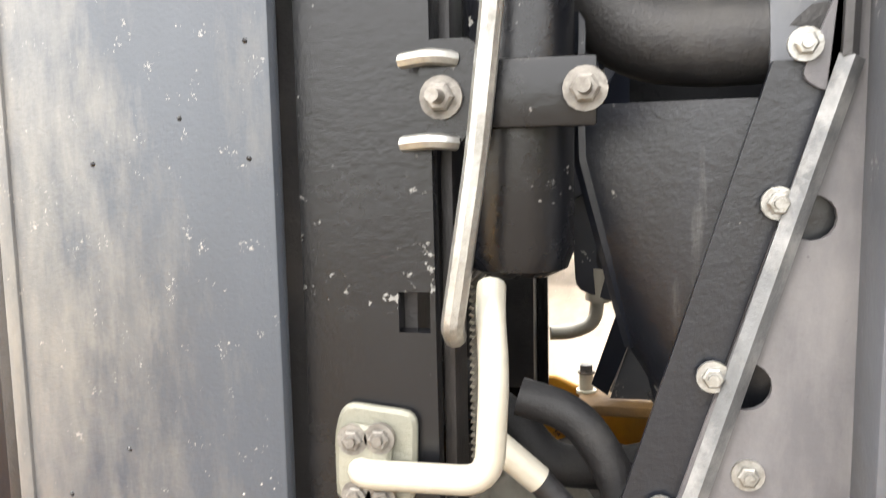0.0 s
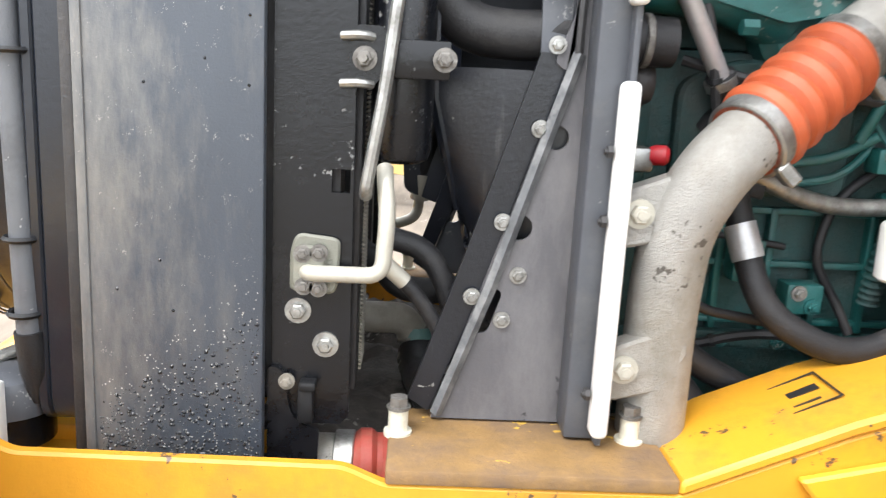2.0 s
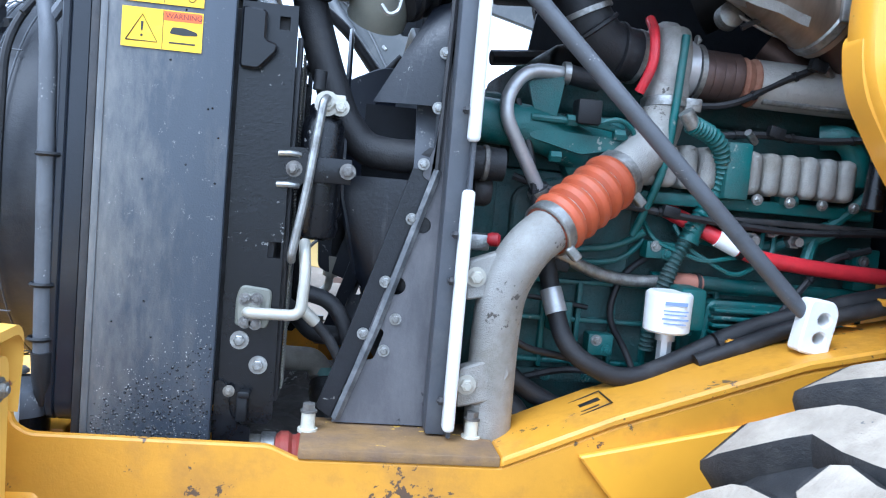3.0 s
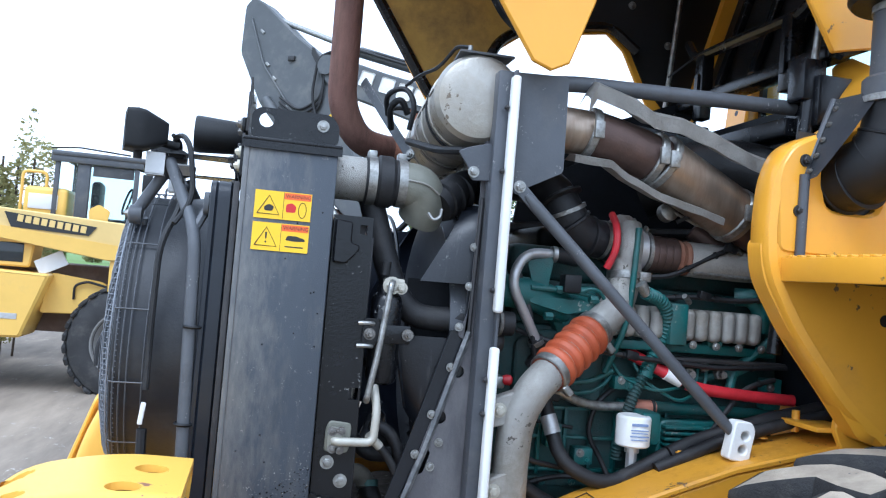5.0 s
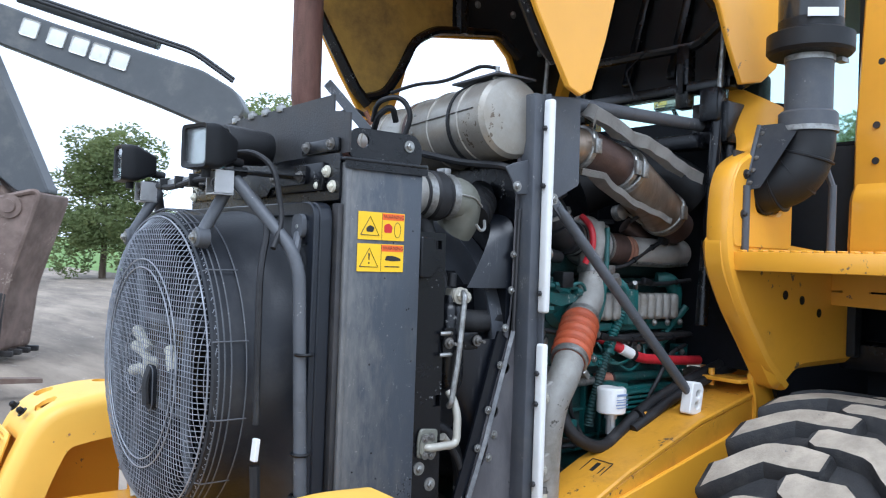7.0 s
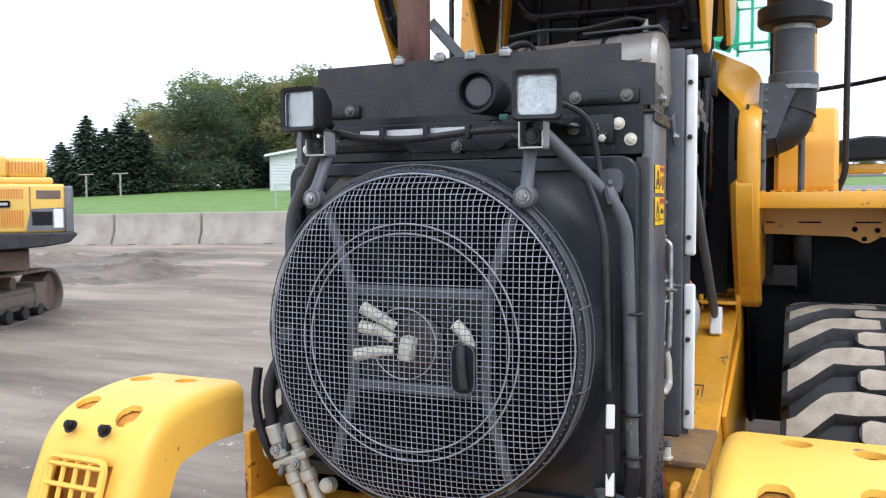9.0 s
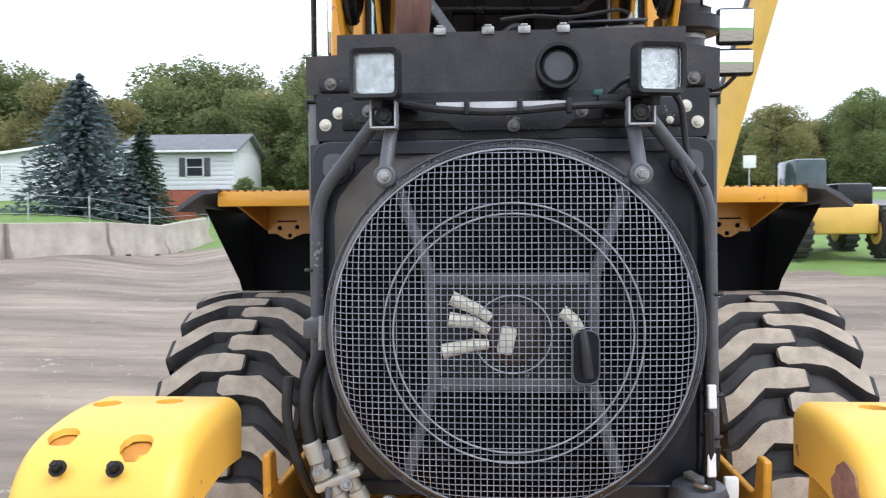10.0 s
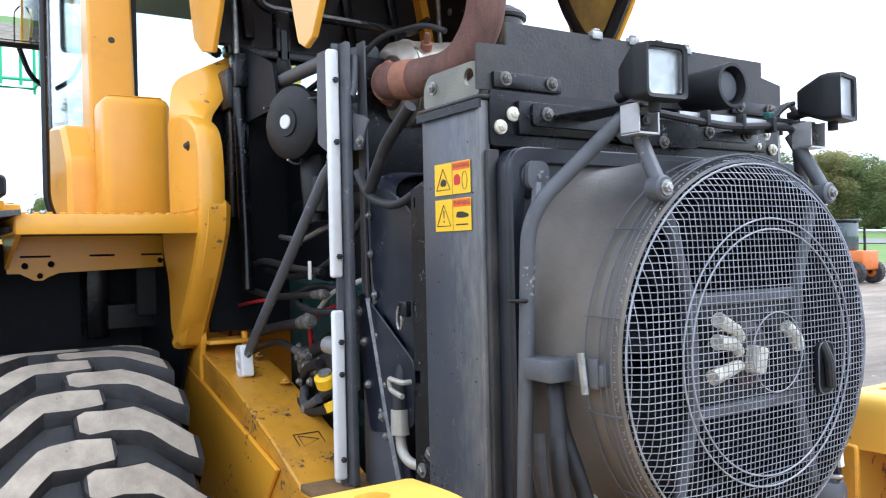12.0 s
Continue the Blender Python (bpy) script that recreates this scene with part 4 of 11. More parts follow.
# ---- loader: top plate, lamps, horn, tube brackets ----
def top_plate():
    th = thing("deflector_plate", (0.0, 0, 2.39), "weathered dark steel deflector plate across the top of the radiator", "plate")
    part("sheet", plate([(-0.527, 2.40), (0.527, 2.40), (0.527, 2.498), (0.445, 2.502), (0.445, 2.553), (-0.443, 2.557), (-0.443, 2.515), (-0.527, 2.50)], 'x', 0.0, 0.006), M_GREYDK, th)
    for s in (-1, 1):
        part("clamp_bar", span((-0.012, s * 0.30, 2.405), (0.0, s * 0.49, 2.44), 0.003), M_BLACK, th)
        for y in (0.33, 0.46):
            part("bolt", hexbolt((-0.013, s * y, 2.425), (-1, 0, 0), 0.011, 0.011), M_GRIMY, th)
    for y in (0.177, 0.054, -0.038, -0.137):
        part("edge_clip", join(span((-0.006, y - 0.016, 2.546), (0.012, y + 0.016, 2.566), 0.003), span((-0.004, y - 0.009, 2.566), (0.008, y + 0.009, 2.572), 0.002)), M_STEEL, th, "small silver edge clip")
    part("front_rail", span((-0.02, -0.43, 2.305), (-0.004, 0.43, 2.38), 0.004), M_BLACK, th, "black mounting rail")
    part("sill", plate(soft_poly([(-0.5, 2.28), (0.5, 2.28), (0.5, 2.40), (-0.5, 2.40)], 0.01), 'x', -0.008, -0.0005), M_BLACK, th)
    part("stiffener", plate(soft_poly([(-0.36, 2.325), (-0.16, 2.325), (-0.13, 2.30), (0.13, 2.30), (0.16, 2.325), (0.40, 2.325), (0.40, 2.375), (-0.36, 2.375)], 0.012), 'x', -0.03, -0.02), M_BLACK, th)
    for y, z in ((0.36, 2.352), (-0.01, 2.31), (-0.18, 2.345), (-0.33, 2.345)):
        part("bolt", hexbolt((-0.031, y, z), (-1, 0, 0), 0.011, 0.012), M_GRIMY, th)
    for y, z in ((0.44, 2.35), (0.475, 2.32), (-0.44, 2.355), (-0.47, 2.315), (-0.40, 2.32)):
        part("cap_nut", join(lathe((-0.009, y, z), (-1, 0, 0), [(0, 0.016), (0.004, 0.016), (0.005, 0.013)], 16), hexbolt((-0.013, y, z), (-1, 0, 0), 0.0105, 0.009)), M_FITTING, th, "pale plated plug")
    return th


def lamp_bar():
    th = thing("lamp_bar", (-0.2, 0, 2.32), "silver channel bar carrying the work lamps", "bracket")
    part("channel", join(span((-0.235, -0.13, 2.335), (-0.165, 0.17, 2.34)), span((-0.238, -0.13, 2.322), (-0.233, 0.17, 2.342))), M_SILVER, th)
    for s in (-1, 1):
        y = s * 0.29
        u = [(-0.25, y - 0.028, 2.338), (-0.25, y - 0.028, 2.29), (-0.25, y + 0.028, 2.29), (-0.25, y + 0.028, 2.338)]
        part("lamp_bracket", join(span((-0.262, y - 0.030, 2.285), (-0.212, y - 0.026, 2.345)), span((-0.262, y + 0.026, 2.285), (-0.212, y + 0.030, 2.345)), span((-0.262, y - 0.03, 2.283), (-0.212, y + 0.03, 2.287))), M_SILVER, th, "zinc U bracket")
        part("bolt", hexbolt((-0.245, y, 2.312), (-1, 0, 0), 0.013, 0.012), M_GREYDK, th)
        part("shelf", plate(soft_poly([(-0.24, y - 0.03), (-0.24, y + 0.03), (-0.03, y + 0.06), (-0.03, y - 0.06)], 0.008), 'z', 2.345, 2.349), M_BLACK, th)
    return th


def work_lamp(y, yaw):
    th = thing("work_lamp", (-0.28, y, 2.34), "square black work lamp with a clear ribbed lens", "lamp", "work lamps")
    m = Matrix.Translation((-0.275, y, 2.398)) @ Matrix.Rotation(radians(yaw), 4, 'Z')
    hs = 0.054
    sq = lambda k, r: soft_poly([(-k, -k), (k, -k), (k, k), (-k, k)], r, 4)
    bm = bmesh.new()
    loops = []
    for x, k, r in ((-0.045, 0.046, 0.012), (-0.048, 0.054, 0.014), (-0.02, 0.0565, 0.014), (0.0, 0.054, 0.014), (0.05, 0.034, 0.012), (0.062, 0.028, 0.01)):
        loops.append([bm.verts.new((x, u, v)) for u, v in sq(k, r)])
    for a, b in zip(loops, loops[1:]):
        for i in range(len(a)):
            bm.faces.new((a[i], a[(i + 1) % len(a)], b[(i + 1) % len(a)], b[i]))
    bm.faces.new(loops[-1])
    inner = [[bm.verts.new((x, u, v)) for u, v in sq(k, 0.012)] for x, k in ((-0.045, 0.046), (-0.03, 0.043))]
    for i in range(len(inner[0])):
        bm.faces.new((inner[0][i], inner[0][(i + 1) % len(inner[0])], inner[1][(i + 1) % len(inner[0])], inner[1][i]))
    bmesh.ops.recalc_face_normals(bm, faces=bm.faces[:])
    bm.transform(m)
    part("housing", bm, M_PLASTIC, th)
    bm = plate(sq(0.043, 0.012), 'x', -0.03, -0.022)
    bm.transform(m)
    part("reflector", bm, M_LENS, th, "bright ribbed reflector")
    bm = plate(sq(0.0435, 0.012), 'x', -0.041, -0.038)
    bm.transform(m)
    lens = part("lens", bm, M_GLASS, th, "clear lens")
    lens.visible_shadow = False
    bm = join(rod((-0.01, 0, -0.055), (-0.01, 0, -0.075), 0.012), rod((0.03, 0, -0.02), (0.095, 0.0, -0.03), 0.012))
    bm.transform(m)
    part("stem", bm, M_PLASTIC, th)
    return th


def horn():
    th = thing("backup_alarm", (-0.1, -0.115, 2.36), "round black backup alarm with a drum-shaped horn", "alarm")
    c = Vector((-0.02, -0.115, 2.437))
    part("drum", lathe(c, (-1, 0, 0), [(0, 0.045), (0.02, 0.05), (0.13, 0.056), (0.137, 0.054), (0.137, 0.046), (0.10, 0.042), (0.10, 0.0)], 32), M_PLASTIC, th)
    part("cone", lathe(c + Vector((-0.1, 0, 0)), (-1, 0, 0), [(0, 0.041), (0.012, 0.041), (0.02, 0.034), (0.022, 0.0)], 28), M_BULK, th, "grey domed diaphragm")
    return th


def guard_tubes():
    th = thing("tube_bracket", (-0.2, 0, 1.4), "grey painted tube frame that holds the fan guard", "bracket")
    for s in (-1, 1):
        part("short_tube", tube([(-0.20, s * 0.275, 2.32), (-0.275, s * 0.283, 2.185)], 0.0165, 12), M_TUBE, th)
        part("side_tube", tube([(-0.20, s * 0.30, 2.325), (-0.102, s * 0.478, 2.13), (-0.082, s * 0.494, 1.50 if s < 0 else 1.405)], 0.0165, 12, 0.07, 6), M_TUBE, th)
        part("end_boot", tube([(-0.082, s * 0.494, 1.515), (-0.08, s * 0.49, 1.46), (-0.08, s * 0.475, 1.41)], 0.0, 12, 0.02, radii=[0.0205, 0.0195, 0.015]), M_RUBBER, th, "black rubber end boot")
        part("tab", plate(soft_poly([(s * 0.437 - 0.03, 2.18), (s * 0.437 + 0.03, 2.18), (s * 0.437 + 0.028, 2.24), (s * 0.437 - 0.028, 2.24)], 0.022), 'x', -0.09, -0.078), M_TUBE, th)
        part("tab_arm", tube([(-0.085, s * 0.437, 2.19), (-0.11, s * 0.465, 2.13)], 0.012, 8), M_TUBE, th)
    # hinge arm on the one side
    part("hinge_arm", join(span((-0.262, 0.40, 1.785), (-0.205, 0.432, 1.83), 0.006), span((-0.185, 0.43, 1.79), (-0.085, 0.50, 1.835), 0.006)), M_TUBE, th)
    part("hinge_pin", tube([(-0.215, 0.445, 1.85), (-0.225, 0.445, 1.77)], 0.009, 8), M_STEEL, th)
    part("hinge_plate", span((-0.25, 0.43, 1.78), (-0.16, 0.437, 1.84), 0.003), M_TUBE, th)
    part("lower_latch", join(span((-0.21, 0.43, 1.47), (-0.15, 0.48, 1.53), 0.006), tube([(-0.2, 0.44, 1.46), (-0.24, 0.43, 1.42)], 0.008, 8)), M_TUBE, th)
    for s, zs in ((-1, (1.89, 1.644, 1.54)), (1, (1.95,))):
        for z in zs:
            part("cable_tie", tube([(-0.087 + 0.021 * math.cos(a), s * 0.491 + 0.022 * math.sin(a), z) for a in [2 * math.pi * k / 14 for k in range(14)]], 0.0045, 5, 0, closed=True), M_PLASTIC, th)
    return th


def wiring():
    th = thing("lamp_harness", (-0.2, -0.2, 2.3), "black corrugated lamp wiring tied along the brackets", "cable")
    part("cable", tube([(-0.20, 0.25, 2.345), (-0.245, 0.17, 2.325), (-0.25, 0.02, 2.315), (-0.245, -0.15, 2.33), (-0.21, -0.27, 2.335), (-0.16, -0.36, 2.28), (-0.15, -0.40, 2.2), (-0.19, -0.445, 2.1), (-0.192, -0.452, 1.9), (-0.19, -0.455, 1.72)], 0.0085, 8, 0.06), M_RUBBER, th)
    part("cable", tube([(-0.19, -0.22, 2.36), (-0.2, -0.26, 2.395), (-0.17, -0.33, 2.40), (-0.14, -0.40, 2.36), (-0.12, -0.42, 2.22), (-0.16, -0.45, 2.15)], 0.0075, 8, 0.05), M_RUBBER, th)
    part("cable", tube([(-0.2, -0.29, 2.4), (-0.18, -0.24, 2.385), (-0.19, -0.2, 2.345)], 0.006, 8, 0.04), M_RUBBER, th)
    for y in (0.1, -0.02, -0.13):
        part("clip", span((-0.258, y - 0.006, 2.312), (-0.232, y + 0.006, 2.346), 0.002), M_PLASTIC, th)
    part("connector", span((-0.205, -0.30, 2.335), (-0.165, -0.2, 2.36), 0.005), M_PLASTIC, th)
    part("cap", span((-0.2, -0.212, 2.357), (-0.182, -0.19, 2.372), 0.003), M_TEAL, th, "small green connector cap")
    for z in (1.66, 1.50):
        part("tag", box((-0.193, -0.462, z), (0.012, 0.02, 0.055), 0.002, 1, (0, 6, 8)), M_WHITE, th, "white paper cable tag")
    part("sleeve", tube([(-0.19, -0.455, 1.62), (-0.185, -0.46, 1.5), (-0.18, -0.465, 1.4)], 0.013, 8, 0.03), M_RUBBER, th)
    return th


top_plate()
lamp_bar()
work_lamp(0.298, -4)
work_lamp(-0.312, 12)
horn()
guard_tubes()
wiring()

# ---- loader: bulkhead, seal strips, side fittings ----
def bulkhead():
    th = thing("engine_bulkhead", (0.62, 0, 1.39), "grey painted sheet-steel bulkhead between radiator and engine", "bulkhead")
    for s in (-1, 1):
        y = s * 0.45
        holes = [circle((0.629, 1.811), 0.017, 16), circle((0.586, 1.683), 0.019, 16), soft_poly([(0.525, 1.525), (0.55, 1.525), (0.57, 1.59), (0.545, 1.595)], 0.012, 3)]
        part("side_sheet", plate([(0.475, 1.392), (0.70, 1.392), (0.70, 2.66), (0.655, 2.66), (0.645, 1.93)], 'y', y - 0.003, y + 0.003, holes), M_SIDESHEET if s < 0 else M_BULK, th, "grey side sheet with round holes and bolts")
        part("post", join(span((0.662, s * (0.447 if s < 0 else 0.49), 1.392), (0.708, s * 0.51, 2.655), 0.006), span((0.703, s * 0.47, 1.392), (0.712, s * 0.53, 2.655), 0.002)), M_BULK, th)
        part("gusset", plate(soft_poly([(0.705, 2.655), (0.868, 2.662), (0.872, 2.39), (0.765, 2.335), (0.705, 2.345)], 0.012), 'y', s * 0.497, s * 0.503), M_BULK, th, "flat grey gusset plate")
        part("edge_trim", tube([(0.482, s * 0.457, 1.40), (0.552, s * 0.459, 1.60), (0.65, s * 0.459, 1.925)], 0.009, 4, 0), M_TRIM, th, "worn bright edge trim")
        part("edge_trim", tube([(0.648, s * 0.46, 1.925), (0.655, s * 0.462, 2.3)], 0.006, 6, 0), M_GREYDK, th)
        for x, z in ((0.589, 1.614), (0.57, 1.547), (0.605, 1.822), (0.562, 1.69), (0.525, 1.58), (0.645, 2.16), (0.64, 2.05), (0.62, 1.935)):
            part("bolt", hexbolt((x, s * 0.454, z), (0, s, 0), 0.0085, 0.008), M_STEEL, th)
        part("hose_guard", plate(soft_poly([(0.645, 2.045), (0.662, 2.045), (0.662, 1.93), (0.637, 1.90), (0.618, 1.912), (0.642, 1.975)], 0.008, 3), 'y', s * 0.447, s * 0.4525), M_SIDESHEET, th, "folded grey guard beside the hose")
        part("upper_bracket", plate(soft_poly([(0.568, 2.42), (0.60, 2.435), (0.664, 2.452), (0.664, 2.345), (0.612, 2.342), (0.60, 2.378)], 0.01, 3), 'y', s * 0.482, s * 0.489, bev=0.002), M_BULK, th, "grey hanging bracket on the post")
        part("bolt", hexbolt((0.616, s * 0.49, 2.366), (0, s, 0), 0.011, 0.01), M_STEEL, th)
    # cross sheet with the fan cowl
    big = [(-0.44, 1.40), (0.44, 1.40), (0.44, 2.62), (-0.44, 2.62)]
    part("cross_sheet", plate(big, 'x', 0.672, 0.68, [circle((0.02, 1.9), 0.36, 32)]), M_BLACK, th)
    return th


def fan_duct():
    """The moulded duct that narrows from the square bulkhead to the round mouth behind the cooler."""
    th = thing("air_duct", (0.6, 0, 1.4), "black moulded air duct, scratched, with a torn lower mouth", "duct")
    rng = random.Random(8)
    n, K = 144, 18
    bm = bmesh.new()
    rings = []
    for k in range(K + 1):
        t = k / K
        p = 12.0 - 10.0 * t ** 0.45
        half_y, half_z = 0.436 - 0.036 * t ** 1.4, 0.447 - 0.047 * t
        ring = []
        for i in range(n):
            a = 2 * math.pi * i / n
            ca, sa = math.cos(a), math.sin(a)
            r = (abs(ca) ** p + abs(sa) ** p) ** (-1 / p)
            y, z = half_y * r * ca, 1.843 + 0.012 * t + half_z * r * sa
            reach = 0.21 - 0.13 * min(1.0, max(0.0, (1.86 - z) / 0.5))
            x = 0.667 - reach * t
            if k == K and z < 1.68:
                x += 0.022 * rng.random()
            ring.append(bm.verts.new((x, y, z)))
        rings.append(ring)
    cut = []
    for a, b in zip(rings, rings[1:]):
        for i in range(n):
            f = bm.faces.new((a[i], a[(i + 1) % n], b[(i + 1) % n], b[i]))
            c = f.calc_center_median()
            f.material_index = 0 if c.y < 0.1 else 1
    for co, no, clear in (((0.48, 0, 2.0), (-1.85, 0, 1), True), ((0, 0, 1.90), (0, 0, 1), False), ((0, 0, 2.055), (0, 0, 1), False), ((0.64, 0, 0), (1, 0, 0), False), ((0, -0.3, 0), (0, 1, 0), False)):
        bmesh.ops.bisect_plane(bm, geom=bm.verts[:] + bm.edges[:] + bm.faces[:], plane_co=co, plane_no=Vector(no).normalized(), clear_outer=clear)
    for f in bm.faces:
        c = f.calc_center_median()
        if c.y < -0.3 and 0.43 < c.x < 0.64 and 1.90 < c.z < 2.055:
            cut.append(f)
    bmesh.ops.delete(bm, geom=cut, context='FACES')
    bmesh.ops.recalc_face_normals(bm, faces=bm.faces[:])
    bmesh.ops.solidify(bm, geom=bm.faces[:], thickness=0.005)
    part("moulding", bm, [M_COWL, M_NAVY], th)
    for s in (-1, 1):
        strip = [(0.47, 1.40), (0.545, 1.60), (0.645, 1.925), (0.60, 1.925), (0.50, 1.60), (0.44, 1.42)]
        part("bolt_flange", plate(strip, 'y', s * 0.4385, s * 0.4468), M_COWL if s < 0 else M_NAVY, th, "bolted duct flange")
    # Near-black wall gives the notch its dark depth by colour.
    part("back_wall", plate([(-0.43, 1.84), (0.4, 1.84), (0.4, 2.1), (-0.43, 2.1)], 'x', 0.652, 0.66), M_COREBLACK, th, "near-black inner wall for the shade behind the hose")
    # Grey instead of duct black: sky light on the concave inside, put into colour.
    part("inner_funnel", lathe((0.604, 0, 1.86), (1, 0, 0), [(0.064, 0.0), (0.064, 0.418), (0, 0.418), (0.0, 0.41), (0.03, 0.36), (0.05, 0.28), (0.056, 0.0)], 64), M_BULK, th, "funnel inside the duct, greyed for sky light")
    # Added near-black sheet hides the bright far side seen through the notch.
    part("notch_shade_sheet", span((0.50, -0.27, 1.87), (0.655, -0.262, 2.06)), M_COREBLACK, th, "added black sheet for the shade behind the hose")
    flank = soft_poly([(0.672, 2.235), (0.56, 2.235), (0.46, 2.185), (0.36, 2.10), (0.36, 1.742), (0.42, 1.777), (0.672, 1.935)], 0.03, 4)
    part("side_panel", plate(flank, 'y', 0.438, 0.446, bev=0.003), M_NAVY, th, "flat blue-black side panel")
    skirt = soft_poly([(0.74, 1.92), (0.68, 1.942), (0.40, 1.768), (0.41, 1.60), (0.51, 1.565), (0.65, 1.546)], 0.02, 3)
    part("side_skirt", plate(skirt, 'y', 0.4545, 0.461, bev=0.002), M_NAVY, th, "bolted blue-black skirt")
    for x, z in ((0.70, 1.885), (0.675, 1.80), (0.655, 1.68), (0.575, 1.60)):
        part("bolt", hexbolt((x, 0.462, z), (0, 1, 0), 0.0095, 0.009), M_STEEL, th)
    part("mouth_rim", tube([(v.x, v.y, v.z) for v in [Vector((0.458 + 0.13 * min(1.0, max(0.0, (1.86 - (1.855 + 0.4 * math.sin(a))) / 0.5)), 0.4 * math.cos(a), 1.855 + 0.4 * math.sin(a))) for a in [2 * math.pi * k / 60 for k in range(-4, 35)]]], 0.006, 6, 0), M_COWL, th)


def gap_floor():
    """Dirt lying under the hoses between the cooler and the bulkhead."""
    rng = random.Random(12)
    bm = bmesh.new()
    n, m = 16, 30
    grid = [[bm.verts.new((0.2 + 0.47 * i / n, -0.40 + 0.78 * j / m, 1.325 + 0.035 * noise.noise(Vector((i * 0.5, j * 0.4, 3))) + 0.005 * rng.random())) for j in range(m + 1)] for i in range(n + 1)]
    for i in range(n):
        for j in range(m):
            bm.faces.new((grid[i][j], grid[i + 1][j], grid[i + 1][j + 1], grid[i][j + 1]))
    solo("dirt", bm, M_DIRT, "oily black dirt and grit caught under the hoses", "dirt", kind="stuff")
    th = thing("condenser", (0.37, -0.44, 1.42), "dusty finned condenser edge beside the dryer", "condenser")
    part("frame", span((0.352, -0.452, 1.43), (0.362, -0.40, 2.16), 0.002), M_GREYDK, th)
    tagged(part("fins", join(*[box((0.364, -0.35, 1.44 + 0.0065 * k), (0.004, 0.08, 0.0025), 0, 1, (0, 24, 0)) for k in range(108)]), M_OLDPIPE, th, "dusty pale fins"), kind="stuff")


def seal_strips():
    for s in (-1, 1):
        for z0, z1 in ((1.985, 2.637), (1.408, 1.892)):
            th = thing("seal_strip", (0.706, s * 0.52, z0), "white foam seal strip bolted to the bulkhead edge", "strip", "seal strips")
            prof = soft_poly([(s * 0.512, z0), (s * 0.548, z0), (s * 0.548, z1), (s * 0.512, z1)], 0.006, 2)
            part("foam", box((0.705, s * 0.53, (z0 + z1) / 2), (0.024, 0.036, z1 - z0), 0.009, 3), M_WHITE, th)
            for z in (z0 + 0.06, (z0 + z1) / 2 + 0.06, z1 - 0.09):
                part("bolt", hexbolt((0.69, s * 0.528, z), (-1, 0, 0), 0.009, 0.008, 0), M_GREYDK, th)


def dryer():
    th = thing("receiver_dryer", (0.415, -0.47, 1.75), "black air-conditioning receiver dryer with clamp and pipes", "dryer")
    c = (0.414, -0.44)
    part("bottle", lathe((c[0], c[1], 1.765), (0, 0, 1), [(0, 0.026), (0.006, 0.038), (0.02, 0.043), (0.225, 0.043), (0.24, 0.038), (0.247, 0.03), (0.26, 0.03), (0.27, 0.026)], 28), M_BLACK, th)
    part("clamp_band", join(span((0.362, -0.497, 1.88), (0.476, -0.488, 1.93), 0.003), lathe((c[0], c[1], 1.885), (0, 0, 1), [(0, 0.046), (0.04, 0.046)], 28)), M_BLACK, th, "black clamp with paint worn to metal")
    part("clamp_tab", plate(soft_poly([(0.345, 1.875), (0.375, 1.865), (0.40, 1.90), (0.39, 1.945), (0.35, 1.945)], 0.01), 'y', -0.50, -0.494), M_BLACK, th)
    for x, z in ((0.365, 1.903), (0.468, 1.906)):
        part("bolt", join(hexbolt((x, -0.502, z), (0, -1, 0), 0.011, 0.012), rod((x, -0.502, z), (x, -0.535, z), 0.005)), M_GRIMY, th)
    for z in (1.93, 1.87):
        part("hook", tube([(0.335, -0.50, z), (0.36, -0.51, z + 0.002), (0.375, -0.498, z)], 0.006, 8, 0.01), M_STEEL, th)
    part("union", join(hexbolt((0.418, -0.478, 2.035), (0, -1, 0), 0.017, 0.014), hexbolt((0.445, -0.474, 2.03), (0, -1, 0), 0.012, 0.012), span((0.40, -0.47, 2.015), (0.455, -0.43, 2.055), 0.005)), M_PIPE, th, "plated pipe union")
    part("valve", rod((0.40, -0.46, 2.06), (0.402, -0.46, 2.10), 0.013, seg=14, bev=0.002), M_PLASTIC, th)
    part("steel_pipe", tube([(0.418, -0.49, 2.045), (0.412, -0.508, 2.035), (0.392, -0.512, 1.86), (0.372, -0.512, 1.735), (0.372, -0.50, 1.725)], 0.0088, 10, 0.02), M_STEEL, th, "bare steel pipe")
    part("cream_pipe", tube([(0.395, -0.47, 1.76), (0.397, -0.49, 1.74), (0.402, -0.505, 1.70), (0.398, -0.51, 1.618), (0.30, -0.512, 1.618), (0.293, -0.495, 1.618)], 0.0115, 12, 0.022, 6), M_PIPE, th, "cream pipe bent to a flange")
    flange = soft_poly([(0.272, 1.592), (0.28, 1.588), (0.332, 1.586), (0.338, 1.60), (0.34, 1.664), (0.28, 1.67), (0.272, 1.645)], 0.012)
    part("pipe_flange", plate(flange, 'y', -0.499, -0.489, bev=0.003), M_ALUDUST, th, "dull cast flange with four bolts")
    part("flange_boss", plate(soft_poly([(0.275, 1.594), (0.318, 1.592), (0.322, 1.652), (0.284, 1.656), (0.276, 1.64)], 0.014), 'y', -0.507, -0.498, bev=0.003), M_ALUDUST, th)
    for x, z in ((0.290, 1.643), (0.312, 1.645), (0.292, 1.598), (0.312, 1.596)):
        part("bolt", hexbolt((x, -0.505, z), (0, -1, 0), 0.0085, 0.006), M_GRIMY, th)
    return th


